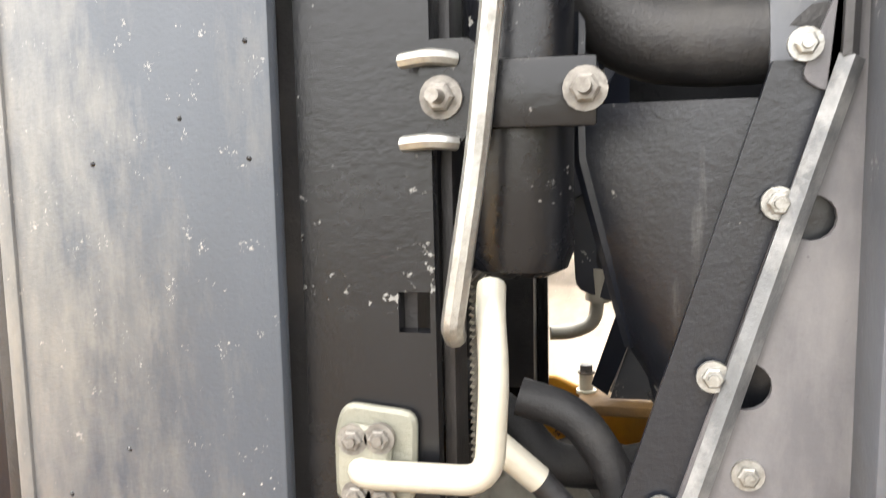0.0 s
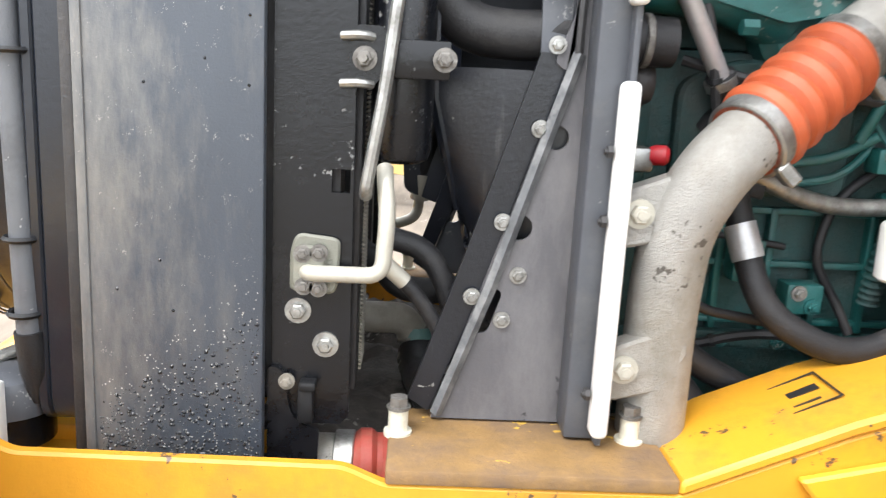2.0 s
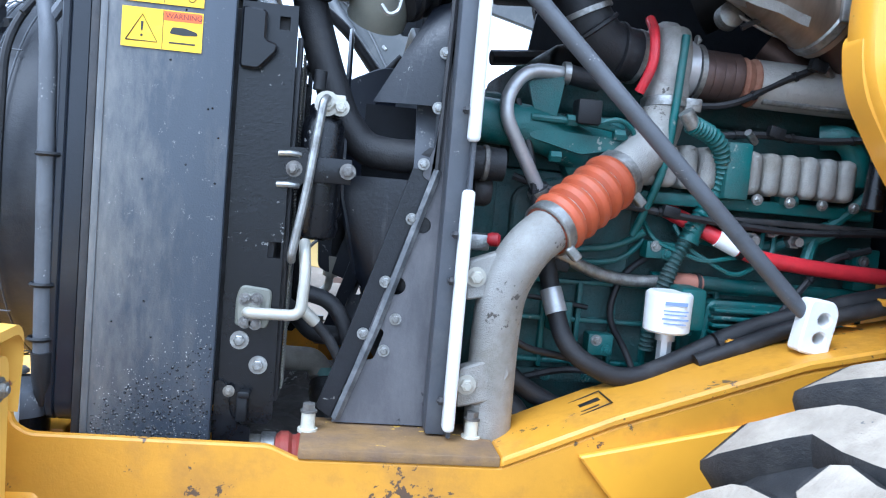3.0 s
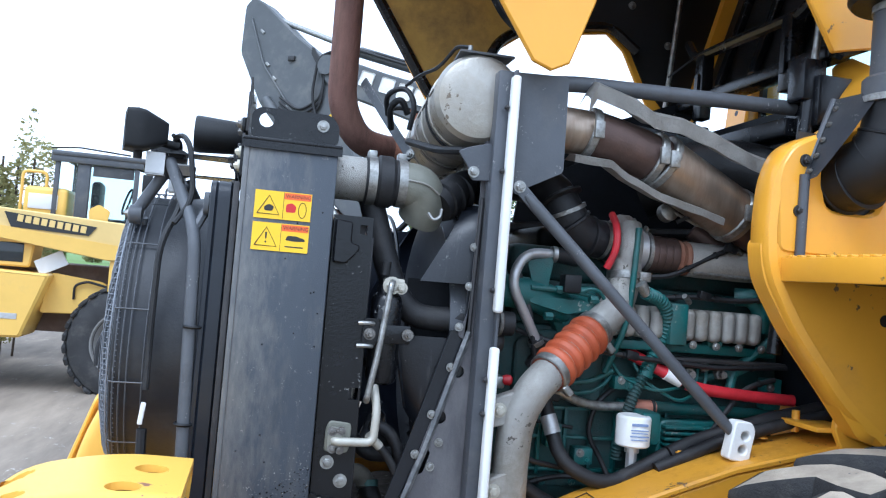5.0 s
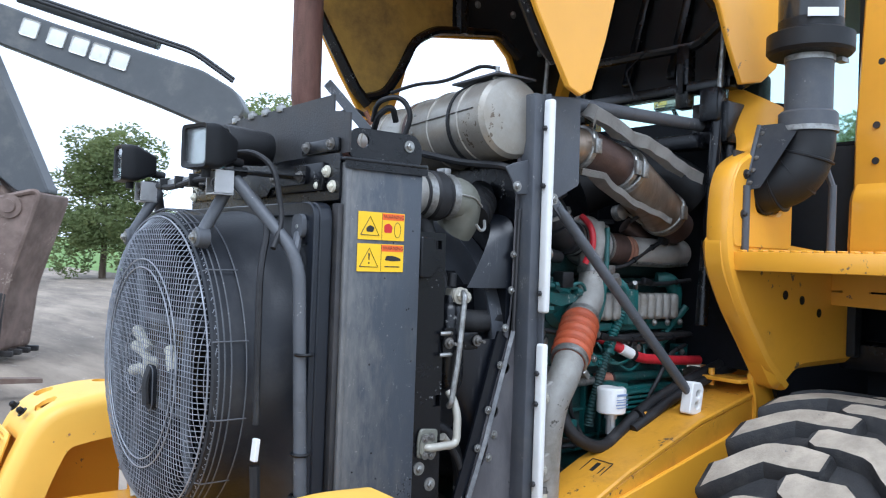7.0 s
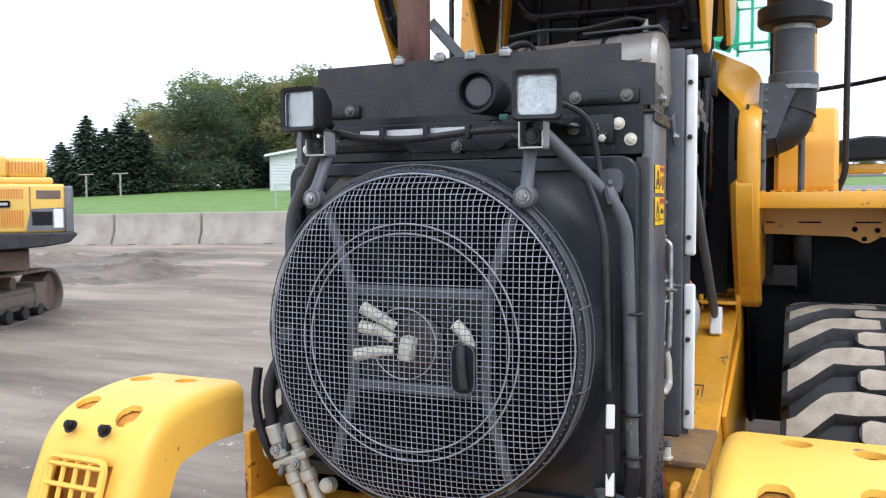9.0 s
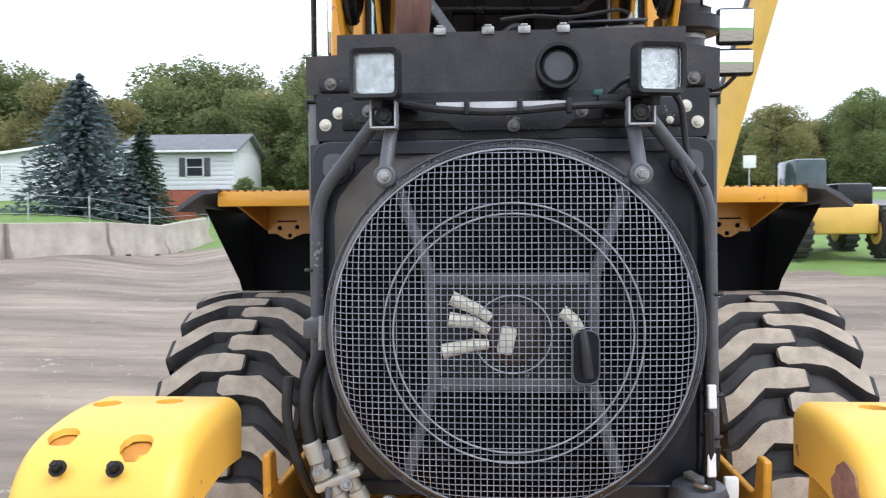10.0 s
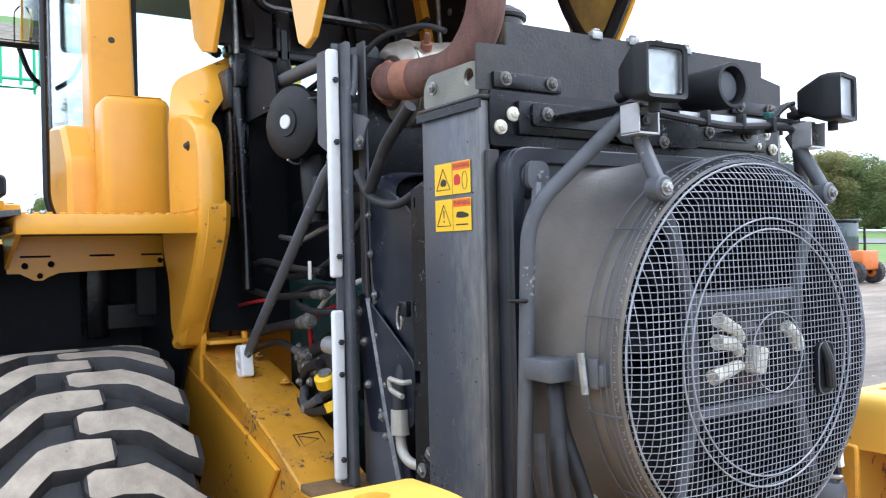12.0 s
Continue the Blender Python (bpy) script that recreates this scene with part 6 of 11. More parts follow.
# ---- loader: engine ----
def engine():
    th = thing("engine", (1.25, 0, 1.0), "dirty green painted diesel engine with pipes and brackets", "engine")
    part("crankcase", join(span((0.80, -0.24, 1.30), (1.78, 0.24, 1.95), 0.012), span((0.78, -0.26, 1.455), (1.78, 0.26, 1.485), 0.004)), M_TEALD, th)
    part("oil_pan", span((0.82, -0.22, 1.02), (1.74, 0.22, 1.45), 0.03), M_TEALD, th)
    part("cylinder_head", join(span((0.84, -0.22, 1.95), (1.78, 0.22, 2.09), 0.01), span((0.84, -0.19, 2.09), (1.78, 0.19, 2.20), 0.03, 3)), M_TEALD, th)
    # ribbed crankcase panels
    for i in range(7):
        x = 0.86 + 0.085 * i
        part("rib", span((x, -0.262, 1.49), (x + 0.012, -0.24, 1.70), 0.003), M_TEAL, th)
    for z in (1.50, 1.60, 1.69):
        part("rib", span((0.84, -0.259, z), (1.46, -0.241, z + 0.011), 0.003), M_TEAL, th)
    part("side_cover", plate(soft_poly([(0.85, 1.72), (1.14, 1.72), (1.14, 1.92), (0.95, 1.94), (0.85, 1.90)], 0.03), 'y', -0.275, -0.24, bev=0.006), M_TEALD, th)
    part("side_cover", plate(soft_poly([(1.32, 1.50), (1.70, 1.52), (1.70, 1.68), (1.34, 1.68)], 0.02), 'y', -0.30, -0.24, bev=0.006), M_TEAL, th)
    for k in range(9):
        part("bolt", hexbolt((0.87 + 0.1 * k, -0.262, 1.47), (0, -1, 0), 0.009, 0.008), M_TEAL, th)
    part("fin_block", join(*[span((1.34 + 0.0, -0.33, 1.585 + 0.018 * k), (1.62, -0.30, 1.594 + 0.018 * k), 0.002) for k in range(5)]), M_TEAL, th, "green finned cooler")
    # timing case and pump end
    part("front_case", join(span((0.74, -0.25, 1.36), (0.82, 0.25, 2.12), 0.02), lathe((0.74, 0, 1.75), (-1, 0, 0), [(0, 0.12), (0.04, 0.12), (0.05, 0.09)], 28)), M_TEALD, th)
    part("thermostat_pipe", tube([(0.74, -0.30, 2.05), (0.90, -0.29, 2.04), (1.0, -0.27, 2.0)], 0.05, 18, 0.05), M_TEAL, th)
    part("thermostat_housing", join(lathe((1.034, -0.23, 1.985), (0, -1, 0), [(0, 0.075), (0.05, 0.075), (0.07, 0.055)], 20), span((0.98, -0.28, 1.95), (1.10, -0.2, 2.08), 0.015)), M_TEAL, th)
    part("bracket", plate(soft_poly([(0.85, 2.14), (0.935, 2.16), (0.92, 2.06), (0.88, 2.045)], 0.01), 'y', -0.32, -0.31), M_TEAL, th)
    part("bracket", plate(soft_poly([(0.86, 2.04), (1.08, 2.03), (1.08, 2.012), (0.98, 1.99), (0.86, 2.018)], 0.008), 'y', -0.34, -0.325), M_TEAL, th)
    part("injector_line", tube([(0.86, -0.34, 2.062), (1.0, -0.345, 2.06), (1.07, -0.34, 2.05), (1.09, -0.33, 2.01), (1.18, -0.32, 2.0)], 0.008, 8, 0.03), M_TEAL, th)
    part("injector_line", tube([(1.01, -0.35, 2.06), (1.05, -0.36, 2.075), (1.085, -0.35, 2.06), (1.12, -0.33, 2.01)], 0.006, 8, 0.02), M_TEAL, th)
    for x, z in ((0.95, 2.062), (1.02, 2.062), (1.06, 2.04), (0.92, 1.98), (1.0, 1.92)):
        part("union", rod((x - 0.012, -0.345, z), (x + 0.012, -0.345, z), 0.013, seg=6), M_TEAL, th)
    part("sensor_box", span((0.955, -0.37, 2.055), (1.01, -0.32, 2.11), 0.006), M_PLASTIC, th, "small black sensor box")
    for x0, x1, y in ((1.12, 1.32, -0.30), (1.37, 1.66, -0.30)):
        n = int((x1 - x0) / 0.047)
        for k in range(n):
            x = x0 + 0.047 * k
            part("manifold_bulge", box((x + 0.022, y, 1.985), (0.043, 0.09, 0.10), 0.018, 3), M_ALU, th, "bright pressed cooler bulge")
    part("manifold_collar", span((1.315, -0.36, 1.92), (1.375, -0.24, 2.05), 0.008), M_TEAL, th)
    for x in (1.4, 1.48, 1.56, 1.64):
        part("manifold_bolt", hexbolt((x, -0.352, 1.925), (0, -1, 0), 0.009, 0.008), M_STEEL, th)
    part("coolant_rail", span((1.14, -0.31, 1.895), (1.72, -0.25, 1.925), 0.006), M_TEAL, th)
    part("shelf", span((1.30, -0.33, 1.868), (1.75, -0.27, 1.882), 0.003), M_GREYDK, th)
    part("water_elbow", tube([(1.58, -0.28, 2.085), (1.62, -0.31, 2.09), (1.66, -0.31, 2.05), (1.665, -0.3, 1.98)], 0.03, 16, 0.04), M_TEAL, th)
    part("lower_rail", tube([(1.20, -0.27, 1.72), (1.45, -0.28, 1.715), (1.75, -0.28, 1.71)], 0.017, 12, 0.03), M_TEAL, th)
    part("drain_pipe", tube([(1.28, -0.27, 1.83), (1.45, -0.27, 1.80), (1.62, -0.29, 1.87), (1.72, -0.32, 1.98)], 0.015, 10, 0.06), M_TEAL, th)
    part("tee", join(rod((1.56, -0.29, 1.83), (1.62, -0.31, 1.87), 0.02, seg=10), rod((1.585, -0.3, 1.86), (1.56, -0.31, 1.78), 0.015, seg=10)), M_TEAL, th)
    for x, z, r in ((1.42, 1.83, 0.02), (1.47, 1.855, 0.016), (1.53, 1.835, 0.018), (1.36, 1.855, 0.014)):
        part("injector_nut", join(rod((x, -0.24, z), (x, -0.31, z), r, seg=6), rod((x, -0.31, z), (x, -0.33, z), r * 0.6)), M_STEEL, th)
    # left flank
    part("fuel_pump", join(lathe((1.12, 0.33, 1.72), (-1, 0.1, 0), [(0, 0.075), (0.12, 0.075), (0.14, 0.05), (0.18, 0.05)], 20), span((1.02, 0.26, 1.62), (1.16, 0.38, 1.70), 0.01)), M_GREYDK, th, "black pump body")
    part("left_cover", lathe((1.05, 0.30, 1.88), (0, 1, 0), [(0, 0.09), (0.05, 0.09), (0.06, 0.07)], 24), M_TEAL, th)
    part("left_rail", tube([(0.85, 0.30, 1.9), (1.1, 0.33, 1.93), (1.5, 0.3, 1.95)], 0.02, 10, 0.05), M_TEALD, th)
    part("left_pipe", tube([(0.98, 0.38, 1.63), (1.05, 0.42, 1.60), (1.1, 0.4, 1.55), (1.3, 0.33, 1.5)], 0.022, 10, 0.05), M_GREYDK, th)
    # dark ancillaries above the head
    part("valve_cover", span((0.95, -0.12, 2.19), (1.72, 0.25, 2.27), 0.03, 3), M_PLASTIC, th)
    part("wiring_loom", tube([(0.85, 0.18, 2.26), (1.1, 0.22, 2.29), (1.5, 0.2, 2.3), (1.75, 0.1, 2.32)], 0.022, 8, 0.06), M_RUBBER, th)
    return th


def turbo():
    th = thing("turbocharger", (1.15, -0.33, 2.1), "aluminium turbocharger with a brown bellows and tinted outlet", "turbocharger")
    c = Vector((1.178, -0.25, 2.225))
    part("compressor", join(lathe(c - Vector((0.045, 0, 0)), (1, 0, 0), [(0, 0.04), (0.01, 0.075), (0.035, 0.092), (0.06, 0.092), (0.08, 0.07), (0.1, 0.05)], 32), tube([c + Vector((0.0, -0.05, 0.05)), c + Vector((0.0, -0.075, 0.0)), c + Vector((0.0, -0.05, -0.1))], 0.042, 18, 0.05)), M_ALU, th)
    for k in range(5):
        a = 2 * math.pi * k / 5
        part("bolt", hexbolt(c + Vector((0.052, 0.08 * math.cos(a), 0.08 * math.sin(a))), (1, 0, 0), 0.008, 0.008), M_STEEL, th)
    part("band_clamp", lathe(c + Vector((0.035, -0.03, -0.015)), (1, 0, 0), [(0, 0.064), (0.022, 0.064)], 30), M_SILVER, th)
    part("band_clamp", lathe(c + Vector((0.06, -0.035, -0.02)), (1, 0, 0), [(0, 0.064), (0.012, 0.064)], 30), M_STEEL, th)
    pr = [(0, 0.055)]
    for k in range(4):
        pr += [(0.01 + 0.024 * k, 0.059), (0.022 + 0.024 * k, 0.059), (0.024 + 0.024 * k, 0.057)]
    part("bellows", lathe(c + Vector((0.07, -0.035, -0.025)), (1, -0.02, -0.03), pr, 30), M_HEATB, th, "brown woven bellows")
    part("collar", lathe(c + Vector((0.17, -0.037, -0.03)), (1, -0.02, -0.03), [(0, 0.05), (0.01, 0.056), (0.025, 0.05), (0.035, 0.056), (0.05, 0.05)], 28), M_RUST2, th)
    part("outlet_pipe", tube([c + Vector((0.21, -0.038, -0.032)), c + Vector((0.42, -0.045, -0.035)), c + Vector((0.55, -0.02, -0.03))], 0.056, 24, 0.06), M_SHIELD, th, "pale dull outlet pipe")
    part("outlet_lip", tube([c + Vector((0.22, -0.075, -0.075)), c + Vector((0.42, -0.085, -0.08)), c + Vector((0.55, -0.06, -0.075))], 0.007, 8, 0.05), M_STEEL, th)
    part("outlet_branch", tube([c + Vector((0.26, 0.02, 0.07)), c + Vector((0.36, -0.02, 0.0))], 0.035, 16), M_HEATB, th)
    part("red_hose", tube([(1.125, -0.29, 2.31), (1.12, -0.345, 2.27), (1.12, -0.355, 2.2), (1.10, -0.335, 2.14)], 0.0115, 10, 0.04), M_RED, th, "red vent hose")
    part("actuator", join(lathe((1.30, -0.3, 2.33), (0, -1, 0.2), [(0, 0.03), (0.03, 0.03), (0.04, 0.01)], 18), tube([(1.30, -0.33, 2.34), (1.38, -0.35, 2.3), (1.44, -0.34, 2.29)], 0.005, 6, 0)), M_STEEL, th)
    part("oil_line", tube([(1.31, -0.36, 2.30), (1.36, -0.37, 2.33), (1.42, -0.36, 2.30), (1.50, -0.36, 2.25)], 0.007, 6, 0.03), M_GREYDK, th)
    a = thing("air_intake_hose", (0.95, -0.3, 2.3), "ribbed black rubber air intake elbow", "hose")
    part("elbow", tube([(0.80, -0.12, 2.40), (0.93, -0.26, 2.38), (0.965, -0.30, 2.30), (1.02, -0.28, 2.24), (1.15, -0.25, 2.225)], 0.06, 24, 0.1, 8), M_RUBBER, a)
    for p, d in (((0.945, -0.30, 2.35), (0.35, -0.3, -0.8)), ((0.985, -0.293, 2.275), (0.6, 0, -0.75)), ((1.05, -0.273, 2.235), (1, 0.15, -0.1))):
        part("rib", lathe(p, d, [(0, 0.06), (0.003, 0.068), (0.01, 0.068), (0.013, 0.06)], 26), M_RUBBER, a)
    return th


def pipe_thing(name, label, cat, runs):
    th = thing(name, runs[0][1][0], label, cat)
    for pname, pts, r, mat, fil in runs:
        part(pname, tube(pts, r, 12, fil, 6), mat, th)
    return th


def engine_pipes():
    th = pipe_thing("return_pipe", "bare aluminium pipe bent down from a hose clamp", "pipe", [
        ("pipe", [(0.945, -0.30, 2.168), (0.835, -0.335, 2.165), (0.785, -0.37, 2.075), (0.90, -0.315, 1.90)], 0.0155, M_SILVER, 0.06),
        ("hose_end", [(0.935, -0.305, 2.168), (1.02, -0.28, 2.16)], 0.023, M_RUBBER, 0.0)])
    for p, d in (((0.93, -0.305, 2.168), (1, 0, 0)), ((0.895, -0.317, 1.905), (0.6, 0.3, -1)), ((0.915, -0.31, 1.875), (0.6, 0.3, -1))):
        part("clamp", lathe(p, d, [(0, 0.0255), (0.014, 0.0255)], 18), M_STEEL, th)
    part("lower_hose", tube([(0.895, -0.317, 1.91), (0.93, -0.29, 1.86), (0.90, -0.27, 1.82)], 0.0235, 12, 0.02), M_RUBBER, th)
    th = pipe_thing("coolant_tube", "bare steel tube joined to a green pipe by a pink hose", "pipe", [
        ("steel_tube", [(0.93, -0.34, 1.775), (1.05, -0.315, 1.725), (1.13, -0.30, 1.712), (1.25, -0.292, 1.717)], 0.0145, M_STEEL, 0.05),
        ("pink_hose", [(1.225, -0.293, 1.717), (1.315, -0.289, 1.716)], 0.023, M_PINK, 0.0)])
    for x in (1.226, 1.302):
        part("clamp", lathe((x, -0.292, 1.717), (1, 0, 0), [(0, 0.0245), (0.008, 0.0245)], 18), M_GREYDK, th)
    th = pipe_thing("corrugated_tube", "green corrugated tube looping down past the manifold", "tube", [
        ("elbow", [(1.185, -0.40, 2.10), (1.21, -0.395, 2.07)], 0.017, M_STEEL, 0.0)])
    path = rounded([(1.205, -0.395, 2.075), (1.29, -0.36, 2.05), (1.325, -0.33, 1.98), (1.30, -0.31, 1.90), (1.265, -0.31, 1.83)], 0.06, 8)
    dense = []
    for a, b in zip(path, path[1:]):
        m = max(1, int((b - a).length / 0.0035))
        dense += [a.lerp(b, k / m) for k in range(m)]
    part("bellows", tube(dense, 0, 12, 0, radii=[0.0185 + 0.0035 * (k % 3 == 0) for k in range(len(dense))]), M_TEAL, th)
    path = rounded([(1.265, -0.31, 1.83), (1.225, -0.32, 1.75), (1.20, -0.30, 1.62), (1.20, -0.29, 1.55)], 0.06, 8)
    dense = []
    for a, b in zip(path, path[1:]):
        m = max(1, int((b - a).length / 0.0035))
        dense += [a.lerp(b, k / m) for k in range(m)]
    part("lower_bellows", tube(dense, 0, 12, 0, radii=[0.0165 + 0.003 * (k % 3 == 0) for k in range(len(dense))]), M_TEALD, th)
    part("coupler", join(lathe((1.285, -0.31, 1.865), (-0.4, 0, -1), [(0, 0.021), (0.05, 0.021)], 14), lathe((1.27, -0.31, 1.825), (-0.4, 0, -1), [(0, 0.025), (0.012, 0.025)], 14)), M_TEAL, th)
    pipe_thing("green_fuel_pipe", "thin green pipe down beside the elbow", "pipe", [
        ("pipe", [(1.185, -0.36, 2.27), (1.175, -0.37, 2.12), (1.17, -0.36, 1.98), (1.14, -0.335, 1.87), (1.125, -0.32, 1.82)], 0.0095, M_TEAL, 0.06),
        ("branch", [(1.15, -0.33, 1.83), (1.10, -0.30, 1.79), (1.0, -0.29, 1.775)], 0.008, M_TEAL, 0.04)])
    th = pipe_thing("red_battery_cable", "red sleeved battery cable with a white tape wrap", "cable", [
        ("sleeve", [(1.22, -0.26, 1.885), (1.33, -0.32, 1.83), (1.42, -0.335, 1.79), (1.6, -0.345, 1.775), (1.76, -0.36, 1.77)], 0.019, M_RED, 0.06)])
    d = Vector((0.09, -0.015, -0.04))
    part("white_wrap", rod(Vector((1.33, -0.321, 1.829)), Vector((1.33, -0.321, 1.829)) + d * 0.55, 0.0205, seg=14), M_WHITE, th, "white tape wrap")
    part("tape", rod(Vector((1.333, -0.321, 1.828)) + d * 0.55, Vector((1.333, -0.321, 1.828)) + d * 0.68, 0.021, seg=14), M_PLASTIC, th)
    for x, y, z in ((1.50, -0.315, 1.782), (1.6, -0.33, 1.775)):
        part("tie", lathe((x, y, z), (1, -0.1, -0.05), [(0, 0.0215), (0.01, 0.0215)], 14), M_PLASTIC, th)
    th = pipe_thing("main_harness", "thick black sleeved harness lying along the frame rail", "cable", [
        ("sleeve", [(0.915, -0.36, 1.76), (0.94, -0.38, 1.66), (0.965, -0.42, 1.565), (1.09, -0.445, 1.502), (1.22, -0.42, 1.555), (1.36, -0.415, 1.63), (1.6, -0.425, 1.71), (1.85, -0.43, 1.77)], 0.0215, M_RUBBER, 0.09),
        ("second_sleeve", [(1.25, -0.45, 1.56), (1.45, -0.45, 1.645), (1.65, -0.45, 1.705), (1.85, -0.46, 1.75)], 0.019, M_RUBBER, 0.05),
        ("thin_lead", [(0.82, -0.4, 1.60), (0.88, -0.40, 1.56), (0.95, -0.38, 1.545), (1.02, -0.36, 1.53)], 0.008, M_RUBBER, 0.03)])
    part("ferrule", rod((0.931, -0.375, 1.69), (0.945, -0.392, 1.64), 0.0245), M_SILVER, th, "bright crimp ferrule")
    for x, z in ((1.3, 1.60), (1.52, 1.687)):
        part("tie", lathe((x, -0.43, z), (1, 0, 0.35), [(0, 0.026), (0.012, 0.026)], 14), M_PLASTIC, th)
    pipe_thing("lower_hose", "pair of black hoses low behind the riser pipe", "hose", [
        ("hose", [(0.80, -0.36, 1.55), (0.88, -0.37, 1.47), (1.02, -0.36, 1.40)], 0.022, M_RUBBER, 0.05),
        ("hose", [(0.80, -0.34, 1.45), (0.87, -0.38, 1.42), (0.90, -0.38, 1.36)], 0.032, M_RUBBER, 0.05)])
    pipe_thing("wire_loop", "thin black wiring loop against the engine block", "cable", [
        ("wire", [(1.20, -0.27, 1.78), (1.12, -0.28, 1.72), (1.10, -0.28, 1.62), (1.15, -0.28, 1.55), (1.17, -0.30, 1.50)], 0.008, M_RUBBER, 0.06),
        ("wire", [(0.84, -0.27, 1.66), (0.95, -0.28, 1.655), (1.05, -0.28, 1.64)], 0.006, M_RUBBER, 0.04)])


def coolant_filter():
    th = thing("coolant_filter", (1.2, -0.39, 1.57), "white spin-on filter canister with printed blue label", "filter")
    part("canister", lathe((1.2, -0.39, 1.614), (0, 0, 1), [(0, 0.045), (0.005, 0.051), (0.083, 0.052), (0.088, 0.05), (0.092, 0.045)], 32), M_WHITE, th)
    part("print_bar", join(*[box((1.196, -0.4425, z), (w, 0.001, h), 0, 1, (0, 0, -5)) for z, w, h in ((1.684, 0.05, 0.008), (1.668, 0.055, 0.003), (1.66, 0.05, 0.003), (1.65, 0.058, 0.004), (1.64, 0.05, 0.003))]), surf("blue_print", (0.2, 0.27, 0.45), 0.5, bump=0), th, "blue printed bars")
    part("head", span((1.225, -0.40, 1.62), (1.285, -0.29, 1.715), 0.008), M_TEAL, th)
    part("drain", join(rod((1.2, -0.39, 1.612), (1.2, -0.39, 1.595), 0.022), rod((1.2, -0.39, 1.595), (1.2, -0.39, 1.54), 0.017, seg=8)), M_SILVER, th)
    return th


def small_valves():
    th = thing("battery_switch", (0.79, -0.40, 1.77), "small valve block with a red knob by the bulkhead", "valve")
    part("body", span((0.735, -0.41, 1.765), (0.78, -0.36, 1.80), 0.005), M_STEEL, th)
    part("knob", lathe((0.775, -0.40, 1.79), (1, -0.2, 0), [(0, 0.012), (0.008, 0.015), (0.022, 0.015), (0.028, 0.01)], 16), M_RED, th, "red knob")
    part("lead", tube([(0.73, -0.39, 1.79), (0.72, -0.40, 1.83), (0.725, -0.38, 1.87)], 0.006, 6, 0.02), M_STEEL, th)
    th = thing("belt_pulley", (0.76, -0.3, 1.89), "dusty idler pulley behind the bulkhead", "pulley")
    part("wheel", lathe((0.745, -0.33, 1.893), (1, 0, 0), [(0, 0.03), (0.01, 0.036), (0.03, 0.036), (0.04, 0.03)], 24), M_GREYDK, th)


engine()
turbo()
engine_pipes()
coolant_filter()
small_valves()

